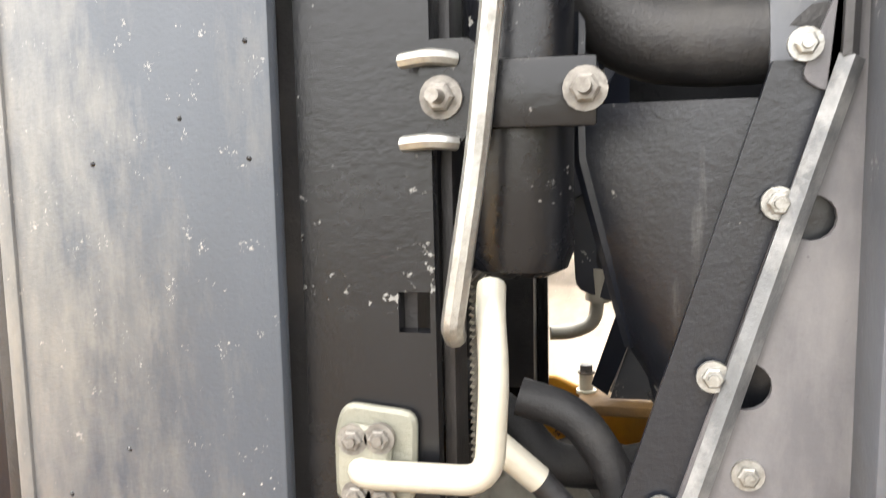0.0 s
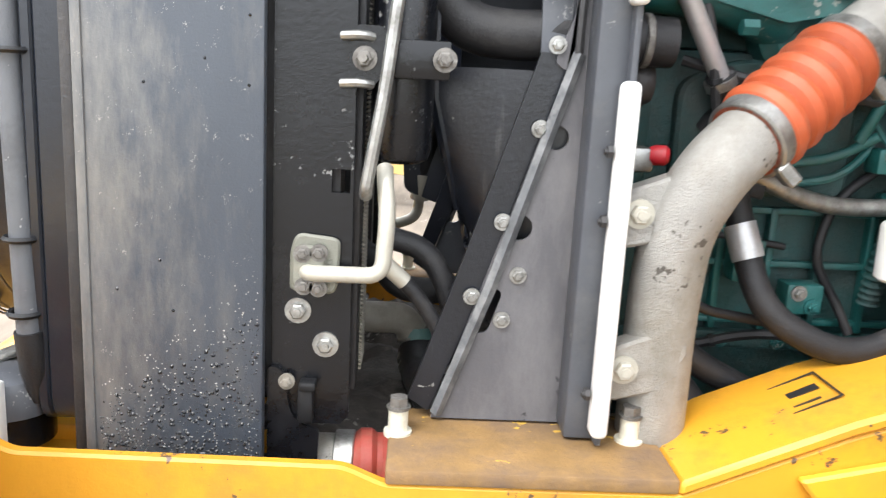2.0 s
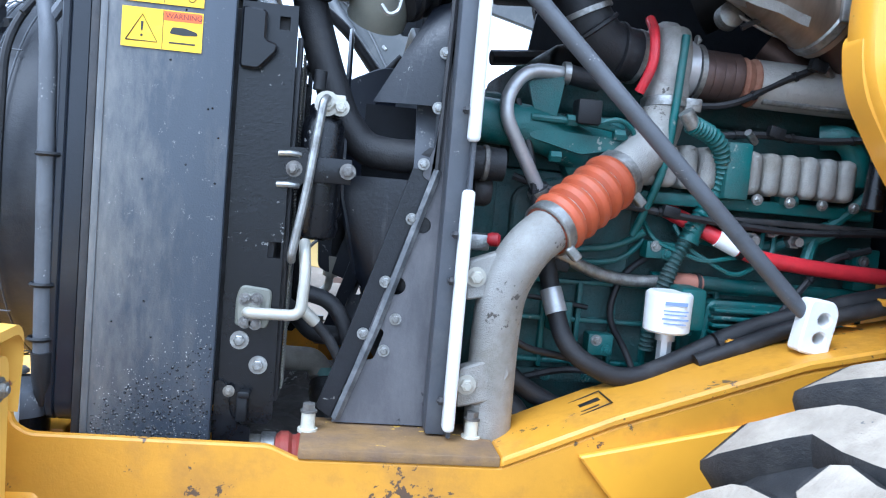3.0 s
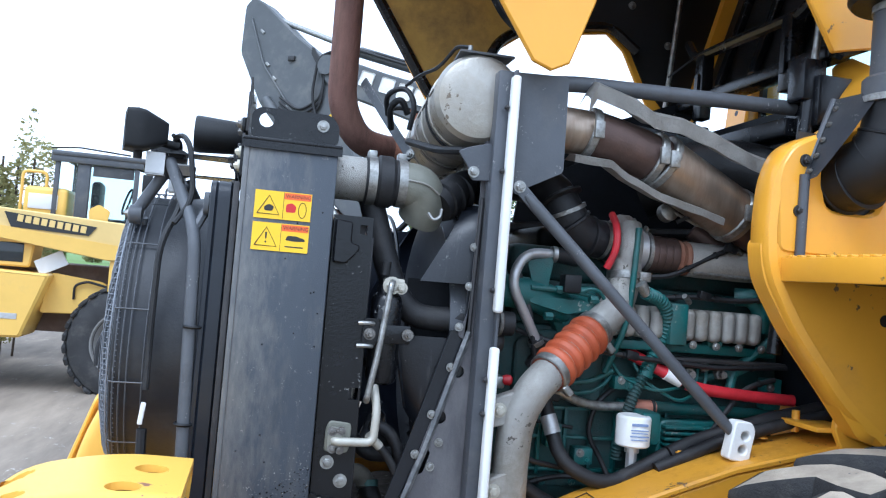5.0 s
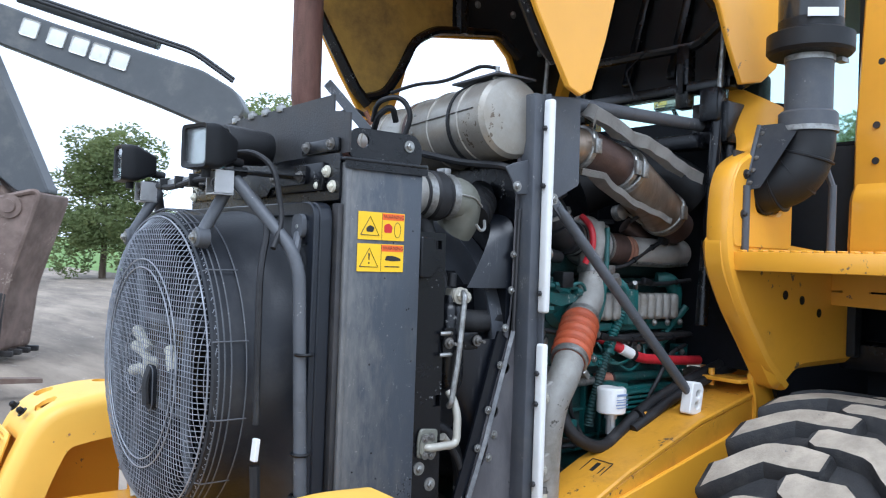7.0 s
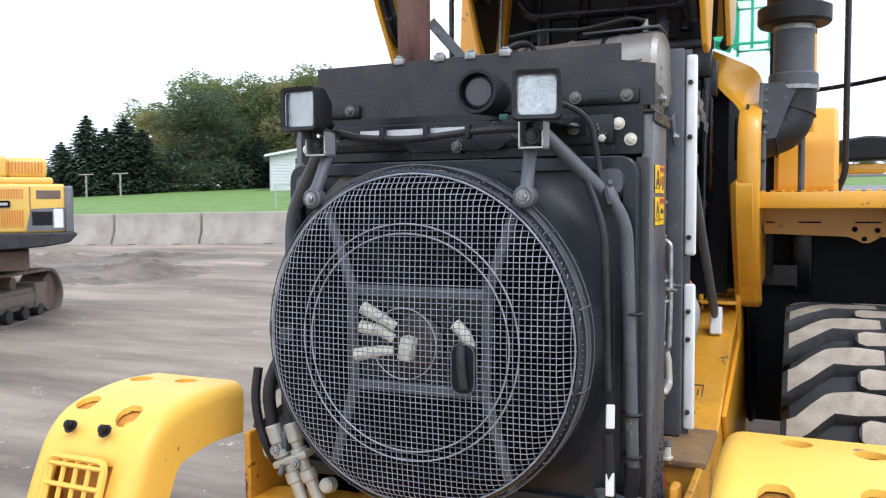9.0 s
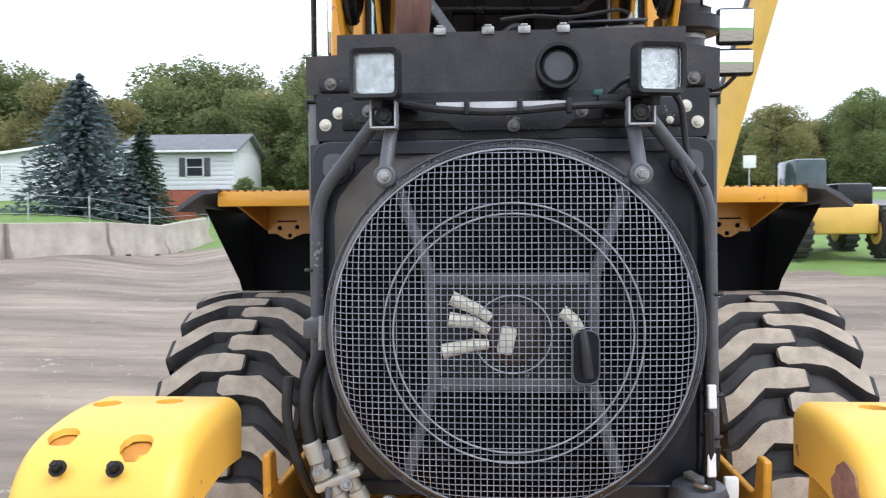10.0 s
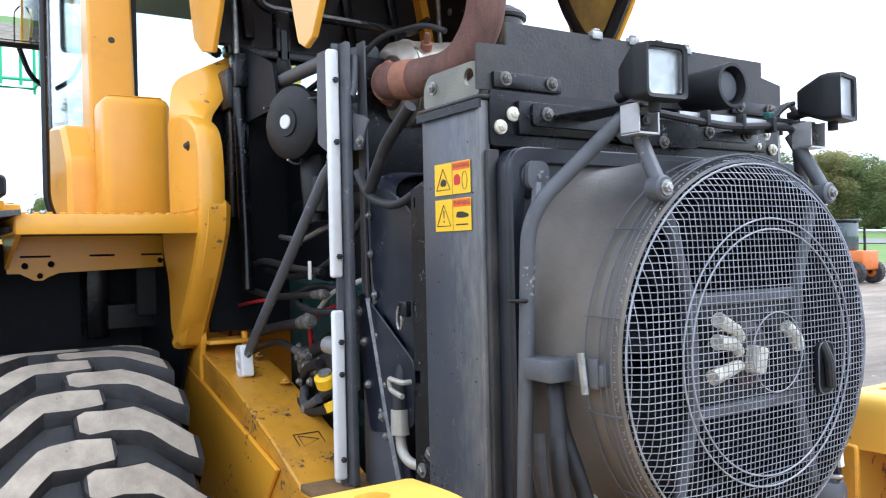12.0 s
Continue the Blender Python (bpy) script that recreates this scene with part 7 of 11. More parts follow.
# ---- loader: wiring, clips and small brackets in the engine bay ----
def bay_details():
    th = thing("engine_harness", (1.2, -0.3, 1.5), "black engine wiring harness clipped along the green block", "cable")
    runs = [
        [(0.84, -0.30, 1.93), (0.95, -0.335, 1.90), (1.10, -0.34, 1.885), (1.25, -0.335, 1.87), (1.5, -0.33, 1.855), (1.75, -0.33, 1.87)],
        [(0.88, -0.29, 1.46), (1.0, -0.31, 1.50), (1.18, -0.32, 1.49), (1.3, -0.33, 1.46)],
        [(1.28, -0.33, 2.06), (1.4, -0.335, 2.075), (1.55, -0.33, 2.07), (1.7, -0.35, 2.09)],
        [(1.18, -0.3, 2.12), (1.32, -0.33, 2.13), (1.42, -0.34, 2.19), (1.5, -0.35, 2.23)],
        [(0.83, -0.31, 2.1), (0.87, -0.33, 1.98), (0.90, -0.325, 1.82), (0.96, -0.31, 1.75)],
        [(1.45, -0.30, 1.56), (1.52, -0.345, 1.70), (1.6, -0.335, 1.80), (1.71, -0.33, 1.83)]]
    for r in runs:
        part("loom", tube(r, 0.0085, 7, 0.05), M_RUBBER, th)
        for p, q in zip(r, r[1:]):
            m = (Vector(p) + Vector(q)) / 2
            d = (Vector(q) - Vector(p)).normalized()
            part("tie", lathe(m - d * 0.004, d, [(0, 0.0115), (0.008, 0.0115)], 10), M_PLASTIC, th)
    for p in ((0.96, -0.33, 1.74), (1.3, -0.345, 1.455), (1.5, -0.365, 2.235), (1.43, -0.345, 2.08), (1.2, -0.345, 1.88)):
        part("plug", box(p, (0.04, 0.022, 0.026), 0.004, 2, (0, 12, 0)), M_PLASTIC, th)
    for p in ((1.53, -0.35, 2.235), (1.36, -0.35, 2.075)):
        part("sensor_tip", rod(p, (p[0] + 0.03, p[1] + 0.02, p[2] - 0.02), 0.009, seg=8), M_STEEL, th)
    br = thing("engine_brackets", (1.2, -0.3, 1.5), "small green brackets and bolts on the engine block", "bracket")
    for x, z, w, h in ((0.93, 1.83, 0.05, 0.09), (1.2, 1.79, 0.07, 0.04), (1.28, 1.64, 0.04, 0.09), (1.5, 1.94, 0.05, 0.04), (1.72, 1.78, 0.06, 0.1), (1.08, 1.56, 0.06, 0.05), (0.98, 1.62, 0.05, 0.07)):
        part("bracket", span((x - w / 2, -0.315, z - h / 2), (x + w / 2, -0.27, z + h / 2), 0.004), M_TEAL, br)
        part("bolt", hexbolt((x - w * 0.2, -0.316, z + h * 0.22), (0, -1, 0), 0.009, 0.009), M_STEEL, br)
        part("bolt", hexbolt((x + w * 0.2, -0.316, z - h * 0.22), (0, -1, 0), 0.009, 0.009), M_TEAL, br)
    fl = thing("fuel_lines", (1.3, -0.33, 1.8), "thin green steel fuel lines bent across the engine side", "pipe")
    for k, (x, z) in enumerate(((1.16, 1.86), (1.24, 1.85))):
        part("line", tube([(x, -0.28, z), (x + 0.02, -0.315, z - 0.05), (x + 0.14, -0.325, z - 0.09 - 0.02 * k), (1.44 + 0.03 * k, -0.32, z - 0.06), (1.46 + 0.03 * k, -0.29, z + 0.02)], 0.0055, 6, 0.03), M_TEAL, fl)
    part("return_line", tube([(0.92, -0.30, 1.775), (1.03, -0.30, 1.745), (1.12, -0.29, 1.76), (1.17, -0.28, 1.81)], 0.007, 8, 0.04), M_TEAL, fl)
    cl = thing("hose_clips", (1.5, -0.35, 2.1), "worm-drive clips round the black intake boot", "clip")
    for p, d, r in (((0.965, -0.30, 2.31), (0.4, 0, -0.8), 0.064), ((1.1, -0.26, 2.23), (1, 0.15, -0.1), 0.063)):
        part("clip", lathe(p, d, [(0, r), (0.012, r)], 28), M_STEEL, cl)


bay_details()


def bay_left_details():
    th = thing("left_bay_harness", (1.2, 0.4, 1.5), "wiring, steel pipes and clips on the far flank of the engine", "cable")
    runs = [([(0.8, 0.36, 2.2), (0.95, 0.40, 2.05), (1.1, 0.42, 1.99), (1.35, 0.40, 1.97), (1.7, 0.36, 1.99)], 0.012, M_RUBBER),
            ([(0.82, 0.40, 1.62), (0.95, 0.43, 1.56), (1.15, 0.44, 1.52), (1.4, 0.42, 1.57)], 0.016, M_RUBBER),
            ([(0.86, 0.33, 1.98), (1.0, 0.41, 1.93), (1.12, 0.43, 1.83), (1.3, 0.40, 1.80)], 0.008, M_PIPE),
            ([(0.9, 0.35, 2.12), (1.05, 0.38, 2.15), (1.25, 0.40, 2.1), (1.5, 0.38, 2.12)], 0.01, M_STEEL),
            ([(1.0, 0.30, 2.62), (1.15, 0.34, 2.66), (1.4, 0.30, 2.66), (1.65, 0.34, 2.60)], 0.012, M_RUBBER)]
    for r, w, m in runs:
        part("line", tube(r, w, 8, 0.05), m, th)
    for p in ((0.95, 0.41, 2.05), (1.1, 0.43, 1.99), (1.15, 0.45, 1.53), (1.25, 0.41, 2.1), (1.12, 0.44, 1.84)):
        part("clip", box(p, (0.02, 0.02, 0.035), 0.004), M_STEEL, th)
    part("white_tag", span((1.05, 0.455, 1.97), (1.075, 0.457, 2.03), 0.0005), M_WHITE, th, "white paper tag")


bay_left_details()


def pump_group():
    """Pump and pressure hoses low on the left flank of the engine."""
    th = thing("hydraulic_pump", (1.2, 0.4, 1.6), "grimy hydraulic pump with flanges and bolts beside the engine", "pump")
    part("housing", join(lathe((1.3, 0.36, 1.665), (-1, 0, 0), [(0, 0.05), (0.03, 0.062), (0.05, 0.062), (0.055, 0.048), (0.15, 0.046), (0.155, 0.058), (0.18, 0.058), (0.185, 0.03), (0.23, 0.028)], 24), box((1.2, 0.40, 1.70), (0.09, 0.06, 0.06), 0.01)), M_GRIMY, th)
    for x, z in ((1.16, 1.62), (1.16, 1.71), (1.25, 1.73), (1.25, 1.61), (1.2, 1.67)):
        part("bolt", hexbolt((x, 0.42, z), (0, 1, 0), 0.011, 0.012), M_STEEL, th)
    part("port", lathe((1.21, 0.42, 1.70), (0, 1, 0.2), [(0, 0.022), (0.015, 0.022), (0.018, 0.016), (0.03, 0.016)], 18), M_STEEL, th)
    part("drain_elbow", tube([(1.3, 0.38, 1.60), (1.2, 0.43, 1.54), (1.12, 0.445, 1.545), (1.05, 0.44, 1.58)], 0.016, 10, 0.04), M_TUBE, th, "grey drain elbow")
    part("cap", lathe((0.99, 0.44, 1.63), (-0.3, 0.4, 1), [(0, 0.03), (0.035, 0.032), (0.04, 0.02)], 18), M_LABEL, th, "yellow plastic cap")
    part("cap_band", lathe((0.985, 0.445, 1.665), (-0.3, 0.4, 1), [(0, 0.022), (0.012, 0.022)], 16), M_STEEL, th)
    hs = thing("pressure_hose", (1.5, 0.44, 1.75), "black pressure hoses with crimped steel ends by the engine", "hose")
    for pts, r in (([(2.2, 0.40, 1.66), (1.75, 0.43, 1.73), (1.4, 0.45, 1.79), (1.14, 0.45, 1.825)], 0.018), ([(1.9, 0.42, 1.62), (1.6, 0.44, 1.70), (1.35, 0.45, 1.745), (1.22, 0.44, 1.72)], 0.012),
                   ([(1.0, 0.44, 1.995), (1.2, 0.45, 2.005), (1.5, 0.45, 2.035), (1.72, 0.44, 2.0), (1.67, 0.45, 1.92), (1.4, 0.45, 1.90), (1.05, 0.44, 1.92)], 0.012)):
        part("hose", tube(pts, r, 10, 0.08, 5), M_RUBBER, hs)
        a, b = Vector(pts[-2]), Vector(pts[-1])
        d = (b - a).normalized()
        part("crimped_end", lathe(b - d * 0.02, d, [(0, r * 1.2), (0.045, r * 1.2), (0.05, r * 1.45), (0.075, r * 1.45), (0.078, r * 0.9), (0.1, r * 0.9)], 14), M_GRIMY, hs, "crimped steel end")
    part("red_cable", tube([(2.0, 0.42, 1.70), (1.9, 0.44, 1.84), (1.6, 0.45, 1.875), (1.3, 0.44, 1.905)], 0.007, 7, 0.06), M_RED, hs, "red sleeved cable")


pump_group()

# ---- loader: body panels, steps, wheels ----
def rear_panel(s):
    th = thing("rear_body_panel", (1.75, s * 0.6, 1.7), "glossy yellow rear corner panel beside the engine bay", "panel", "rear body panels")
    up = soft_poly([(1.425, 2.21), (1.408, 2.394), (1.415, 2.45), (1.45, 2.51), (1.53, 2.55), (1.66, 2.585), (1.81, 2.59), (1.81, 2.21)], 0.03, 4)
    hole = soft_poly([(1.56, 2.34), (1.74, 2.34), (1.74, 2.52), (1.56, 2.52)], 0.05, 4)
    part("upper_panel", plate(up, 'y', s * 0.67, s * 0.71, [hole] if s < 0 else (), bev=0.01), M_YELLOW, th)
    low = soft_poly([(1.385, 2.25), (1.40, 2.14), (1.50, 1.99), (1.64, 1.83), (1.74, 1.71), (1.79, 1.70)] + ([(1.90, 1.77), (2.4, 1.775), (2.4, 2.2)] if s < 0 else [(1.86, 1.76), (1.88, 1.95), (1.96, 2.08), (1.96, 2.2)]) + [(1.45, 2.26)], 0.05, 4)
    part("lower_panel", plate(low, 'y', s * 0.60, s * 0.705, bev=0.022), M_YELLOW, th)
    # folded rear edge
    edge = rounded([(1.80, 0, 1.695), (1.66, 0, 1.80), (1.50, 0, 1.99), (1.40, 0, 2.15), (1.385, 0, 2.27), (1.395, 0, 2.42), (1.43, 0, 2.50), (1.50, 0, 2.54), (1.60, 0, 2.57)], 0.06, 4)
    bm = bmesh.new()
    rows = []
    for i, p in enumerate(edge):
        t = (edge[min(i + 1, len(edge) - 1)] - edge[max(i - 1, 0)]).normalized()
        n = Vector((-t.z, 0, t.x))
        if n.x > 0:
            n = -n
        inn = 0.625
        rows.append([bm.verts.new((p.x - n.x * o, s * y, p.z - n.z * o)) for y, o in ((0.71, 0.03), (0.705, 0.008), (0.69, 0.0), (inn + 0.01, 0.0), (inn, 0.006), (inn, 0.05))])
    for a, b in zip(rows, rows[1:]):
        for j in range(5):
            bm.faces.new((a[j], a[j + 1], b[j + 1], b[j]))
    bmesh.ops.recalc_face_normals(bm, faces=bm.faces[:])
    part("folded_edge", bm, M_YELLOW, th)
    rear = rounded([(1.455, 0.67, 2.50), (1.58, 0.64, 2.575), (1.71, 0.557, 2.66), (1.79, 0.43, 2.85)], 0.09, 6)
    fore = rounded([(1.80, 0.708, 2.50), (1.80, 0.706, 2.62), (1.81, 0.69, 2.74), (1.83, 0.44, 2.87)], 0.09, 6)
    bm = bmesh.new()
    rows = []
    for a, b in zip(rear, fore):
        u = (b - a).normalized()
        inw = Vector((0, -0.028, -0.012))
        rows.append([bm.verts.new((q.x, s * q.y, q.z)) for q in (a + u * 0.006, a.lerp(b, 0.33) + Vector((0, 0.006, 0)), a.lerp(b, 0.66) + Vector((0, 0.006, 0)), b, b + inw, a + inw, a + inw * 0.3 - u * 0.004)])
    for a, b in zip(rows, rows[1:]):
        for j in range(7):
            bm.faces.new((a[j], a[(j + 1) % 7], b[(j + 1) % 7], b[j]))
    bm.faces.new(rows[0]), bm.faces.new(rows[-1][::-1])
    bmesh.ops.recalc_face_normals(bm, faces=bm.faces[:])
    part("curved_tip", bm, M_YELLOW, th)
    part("rest_bracket", join(span((1.66, s * 0.41, 1.715), (1.80, s * 0.61, 1.73), 0.003), rod((1.70, s * 0.46, 1.69), (1.70, s * 0.46, 1.755), 0.012)), M_YELLOW, th)
    for x, z in (((1.49, 2.47), (1.48, 2.33)) if s < 0 else ((1.53, 2.45),)):
        part("bolt", hexbolt((x, s * 0.712, z), (0, s, 0), 0.012, 0.012), M_GREYDK, th)
    for x, z in ((1.90, 2.03), (1.78, 2.05), (2.03, 1.98))[:3 if s < 0 else 0]:
        part("hole_plug", lathe((x, s * 0.706, z), (0, s, 0), [(0, 0.017), (0.002, 0.017)], 16), M_PLASTIC, th)
    if s < 0:
        part("back_box", span((1.5, -0.66, 2.3), (1.8, -0.65, 2.56)), M_GREYDK, th)
    return th


def service_platform(s):
    th = thing("service_platform", (2.0, s * 0.9, 2.0), "yellow service platform over the rear wheel with serrated edge", "platform", "service platforms")
    part("deck", plate([(1.445, s * 0.695), (1.455, s * 1.275), (3.0, s * 1.275), (3.0, s * 0.695)], 'z', 2.185, 2.2, bev=0.002), M_YELLOW, th)
    part("rear_lip", span((1.44, s * 0.70, 2.135), (1.462, s * 1.275, 2.2), 0.004), M_YELLOW, th)
    part("side_lip", span((1.45, s * 1.262, 2.14), (3.0, s * 1.277, 2.2), 0.003), M_YELLOW, th)
    for k in range(15):
        part("tooth", span((1.455, s * (0.71 + 0.038 * k), 2.2), (1.49, s * (0.728 + 0.038 * k), 2.207), 0.002), M_YELLOW, th)
    slots = [soft_poly([(s * y0, z0), (s * y1, z0), (s * y1, z1), (s * y0, z1)], 0.004, 2) for y0, y1, z0, z1 in ((0.66, 0.75, 2.062, 2.07), (0.85, 0.95, 2.062, 2.07), (1.09, 1.20, 2.062, 2.07))]
    slots += [circle((s * 0.671, 2.04), 0.012, 12), circle((s * 1.183, 2.03), 0.013, 12), circle((s * 1.09, 2.035), 0.013, 12), circle((s * 1.13, 1.99), 0.012, 12)]
    beam = [(s * 0.61, 2.015), (s * 1.06, 2.0), (s * 1.10, 1.985), (s * 1.12, 1.972), (s * 1.15, 1.972), (s * 1.20, 2.0), (s * 1.245, 2.0), (s * 1.26, 2.15), (s * 0.61, 2.16)]
    part("support_beam", plate(beam, 'x', 2.125, 2.14, slots), M_YELLOW, th, "yellow beam with slots and holes")
    part("gusset", plate([(1.46, 2.185), (2.12, 2.185), (2.12, 2.02), (1.75, 2.12)], 'y', s * 0.62, s * 0.635), M_YELLOW, th)
    part("gusset", plate([(1.46, 2.185), (2.12, 2.185), (2.12, 2.02), (1.6, 2.15)], 'y', s * 1.24, s * 1.255), M_YELLOW, th)
    part("grip_tread", join(*[span((1.55, s * (0.66 + 0.06 * k), 2.2), (2.1, s * (0.68 + 0.06 * k), 2.205), 0.002) for k in range(10)]), M_BLACK, th)
    return th


def fender(s):
    th = thing("rear_fender", (2.2, s * 1.0, 1.4), "black rubber rear fender behind the wheel with a grey top edge", "fender", "rear fenders")
    part("front_skirt", plate([(s * 0.60, 1.0), (s * 1.40, 1.0), (s * 1.49, 2.10), (s * 0.60, 2.18)], 'x', 2.56, 2.59), M_COREBLACK, th)
    part("inner_wall", plate([(2.1, 1.1), (2.58, 1.0), (2.58, 2.16), (1.6, 2.14)], 'y', s * 0.645, s * 0.66), M_COREBLACK, th)
    part("roof", plate([(1.5, s * 0.66), (1.5, s * 1.30), (2.58, s * 1.46), (2.58, s * 0.66)], 'z', 2.145, 2.16), M_PLASTIC, th)
    bm = bmesh.new()
    rows = []
    for x in (1.40, 1.5, 1.9, 2.4, 3.0):
        rows.append([bm.verts.new((x, s * y, z)) for y, z in ((1.262, 2.212), (1.33, 2.206), (1.39, 2.175), (1.45, 2.128), (1.445, 2.112), (1.38, 2.155), (1.33, 2.187), (1.262, 2.196))])
    for a, b in zip(rows, rows[1:]):
        for j in range(8):
            bm.faces.new((a[j], a[(j + 1) % 8], b[(j + 1) % 8], b[j]))
    bm.faces.new(rows[0]), bm.faces.new(rows[-1][::-1])
    bmesh.ops.recalc_face_normals(bm, faces=bm.faces[:])
    part("top_edge", bm, M_BULK, th, "grey rubber wing edge")
    bm = bmesh.new()
    v = [bm.verts.new(p) for p in ((1.62, s * 1.40, 2.13), (2.57, s * 1.48, 2.11), (2.57, s * 1.40, 1.0), (2.5, s * 1.41, 1.3), (2.2, s * 1.43, 1.75))]
    bm.faces.new(v)
    bmesh.ops.solidify(bm, geom=bm.faces[:], thickness=0.02)
    part("side_flap", bm, M_PLASTIC, th)
    return th


def lug_mesh(side):
    """One bent tread lug; side +1 or -1 for the half of the tread that it lies on."""
    R0, top = 0.755, 0.806
    line = [(-0.05, 0.0), (-0.04, 0.0), (-0.015, 0.0), (0.05, 0.0), (0.125, 0.005), (0.155, 0.03), (0.20, 0.085), (0.25, 0.14), (0.278, 0.16), (0.296, 0.168)]
    hw = [0.03, 0.05, 0.062, 0.066, 0.068, 0.072, 0.072, 0.072, 0.07, 0.066]
    bm = bmesh.new()
    rows = []
    for (y, a), w in zip(line, hw):
        drop = max(0, y - 0.20) ** 2 * 2.2
        r1 = top - drop
        r0 = R0 - drop * 1.6
        row = []
        q = 0.006 * math.sin(y * 55 + side)
        for da, r in ((-w - 0.02, r0), (-w - 0.002 + q, r1 - 0.012), (-w + 0.011 + q, r1), (w - 0.011 - q, r1), (w + 0.002 - q, r1 - 0.012), (w + 0.02, r0)):
            p = a + da
            row.append(bm.verts.new((-r * math.sin(p), side * y, r * math.cos(p))))
        rows.append(row)
    y, a = line[-1]
    row = []
    for da, r in ((-0.06, 0.63), (-0.045, 0.635), (-0.04, 0.64), (0.04, 0.64), (0.045, 0.635), (0.06, 0.63)):
        row.append(bm.verts.new((-r * math.sin(a + 0.04 + da), side * 0.3, r * math.cos(a + 0.04 + da))))
    rows.append(row)
    for i, (x, z) in enumerate(zip(rows, rows[1:])):
        for j in range(5):
            f = bm.faces.new((x[j], x[j + 1], z[j + 1], z[j]))
            f.material_index = 1 if j == 2 and 0 < i < 8 else 0
    bm.faces.new(rows[0])
    bmesh.ops.recalc_face_normals(bm, faces=bm.faces[:])
    return mesh_of("lug", bm, [M_TYRE, M_TREAD])


def wheel():
    th = thing("wheel", (0, 0, 0), "big loader tyre with dusty worn chevron lugs", "wheel", "loader wheels")
    prof = [(-0.20, 0.33), (-0.26, 0.36), (-0.295, 0.50), (-0.302, 0.60), (-0.295, 0.69), (-0.27, 0.735), (-0.20, 0.757), (-0.08, 0.765), (0.08, 0.765), (0.20, 0.757), (0.27, 0.735), (0.295, 0.69), (0.302, 0.60), (0.295, 0.50), (0.26, 0.36), (0.20, 0.33)]
    tyre = part("tyre", lathe((0, 0, 0), (0, 1, 0), prof, 72), M_TYRE, th)
    part("rim", lathe((0, 0, 0), (0, 1, 0), [(-0.22, 0.1), (-0.22, 0.14), (-0.1, 0.2), (-0.1, 0.30), (-0.23, 0.335), (-0.25, 0.37), (0.25, 0.37), (0.23, 0.335), (0.1, 0.3), (0.1, 0.2), (0.2, 0.14), (0.2, 0.1)], 48), M_YELLOW, th)
    for side in (1, -1):
        me = lug_mesh(side)
        for k in range(24):
            ob = part("lug", me, None, tyre)
            ob.matrix_basis = Matrix.Rotation(-2 * math.pi * (k + (0.5 if side < 0 else 0)) / 24, 4, 'Y')
    return th


def side_strut(s):
    th = thing("stay_bar", (1.1, s * 0.53, 1.65), "grey stay bar standing on a white plastic foot", "bar", "stay bars")
    a, b = Vector((0.742, s * 0.515, 2.335)), Vector((1.43, s * 0.545, 1.695))
    d = (b - a).normalized()
    part("tube", join(tube([a + d * 0.03, a + d * 0.07, b - d * 0.05, b], 0, 14, 0, radii=[0.011, 0.0175, 0.0175, 0.014]), lathe(a + Vector((0, -s * 0.004, 0)), (0, s, 0), [(0, 0.022), (0.008, 0.022)], 18), box(a + d * 0.035, (0.07, 0.01, 0.036), 0.004, 2, (0, 43, 0))), M_TUBE, th)
    part("bolt", hexbolt(a + Vector((0, s * 0.006, 0)), (0, s, 0), 0.012, 0.01), M_STEEL, th)
    m = Matrix.Translation((1.452, s * 0.548, 1.672)) @ Matrix.Rotation(radians(10), 4, 'Y')
    bm = plate(soft_poly([(-0.035, -0.058), (0.035, -0.058), (0.035, 0.04), (0.018, 0.06), (-0.035, 0.055)], 0.012, 3), 'y', s * -0.022, s * 0.022, [circle((0.005, 0.018), 0.013, 14), circle((0.005, -0.022), 0.013, 14)], bev=0.004)
    bm.transform(m)
    part("foot", bm, M_WHITE, th, "white plastic foot with two holes")
    return th


for s in (-1, 1):
    rear_panel(s)
    service_platform(s)
    fender(s)
    side_strut(s)
WHEEL_X, WHEEL_Y, WHEEL_Z = 1.68, 1.105, 0.93
_w = wheel()
_w.matrix_basis = Matrix.Translation((WHEEL_X, WHEEL_Y, WHEEL_Z))
copy_thing(_w, pose(WHEEL_X, -WHEEL_Y, WHEEL_Z, 0, 11, 0))

# ---- loader: raised engine hood, intake, cab ----
M_HOODIN = surf("hood_inner_yellow", (0.5, 0.3, 0.06), 0.6, var=0.2, scale=5, dirt=(0.16, 0.1, 0.05), dirt_amt=0.55, dirt_scale=6, bump=0.12)


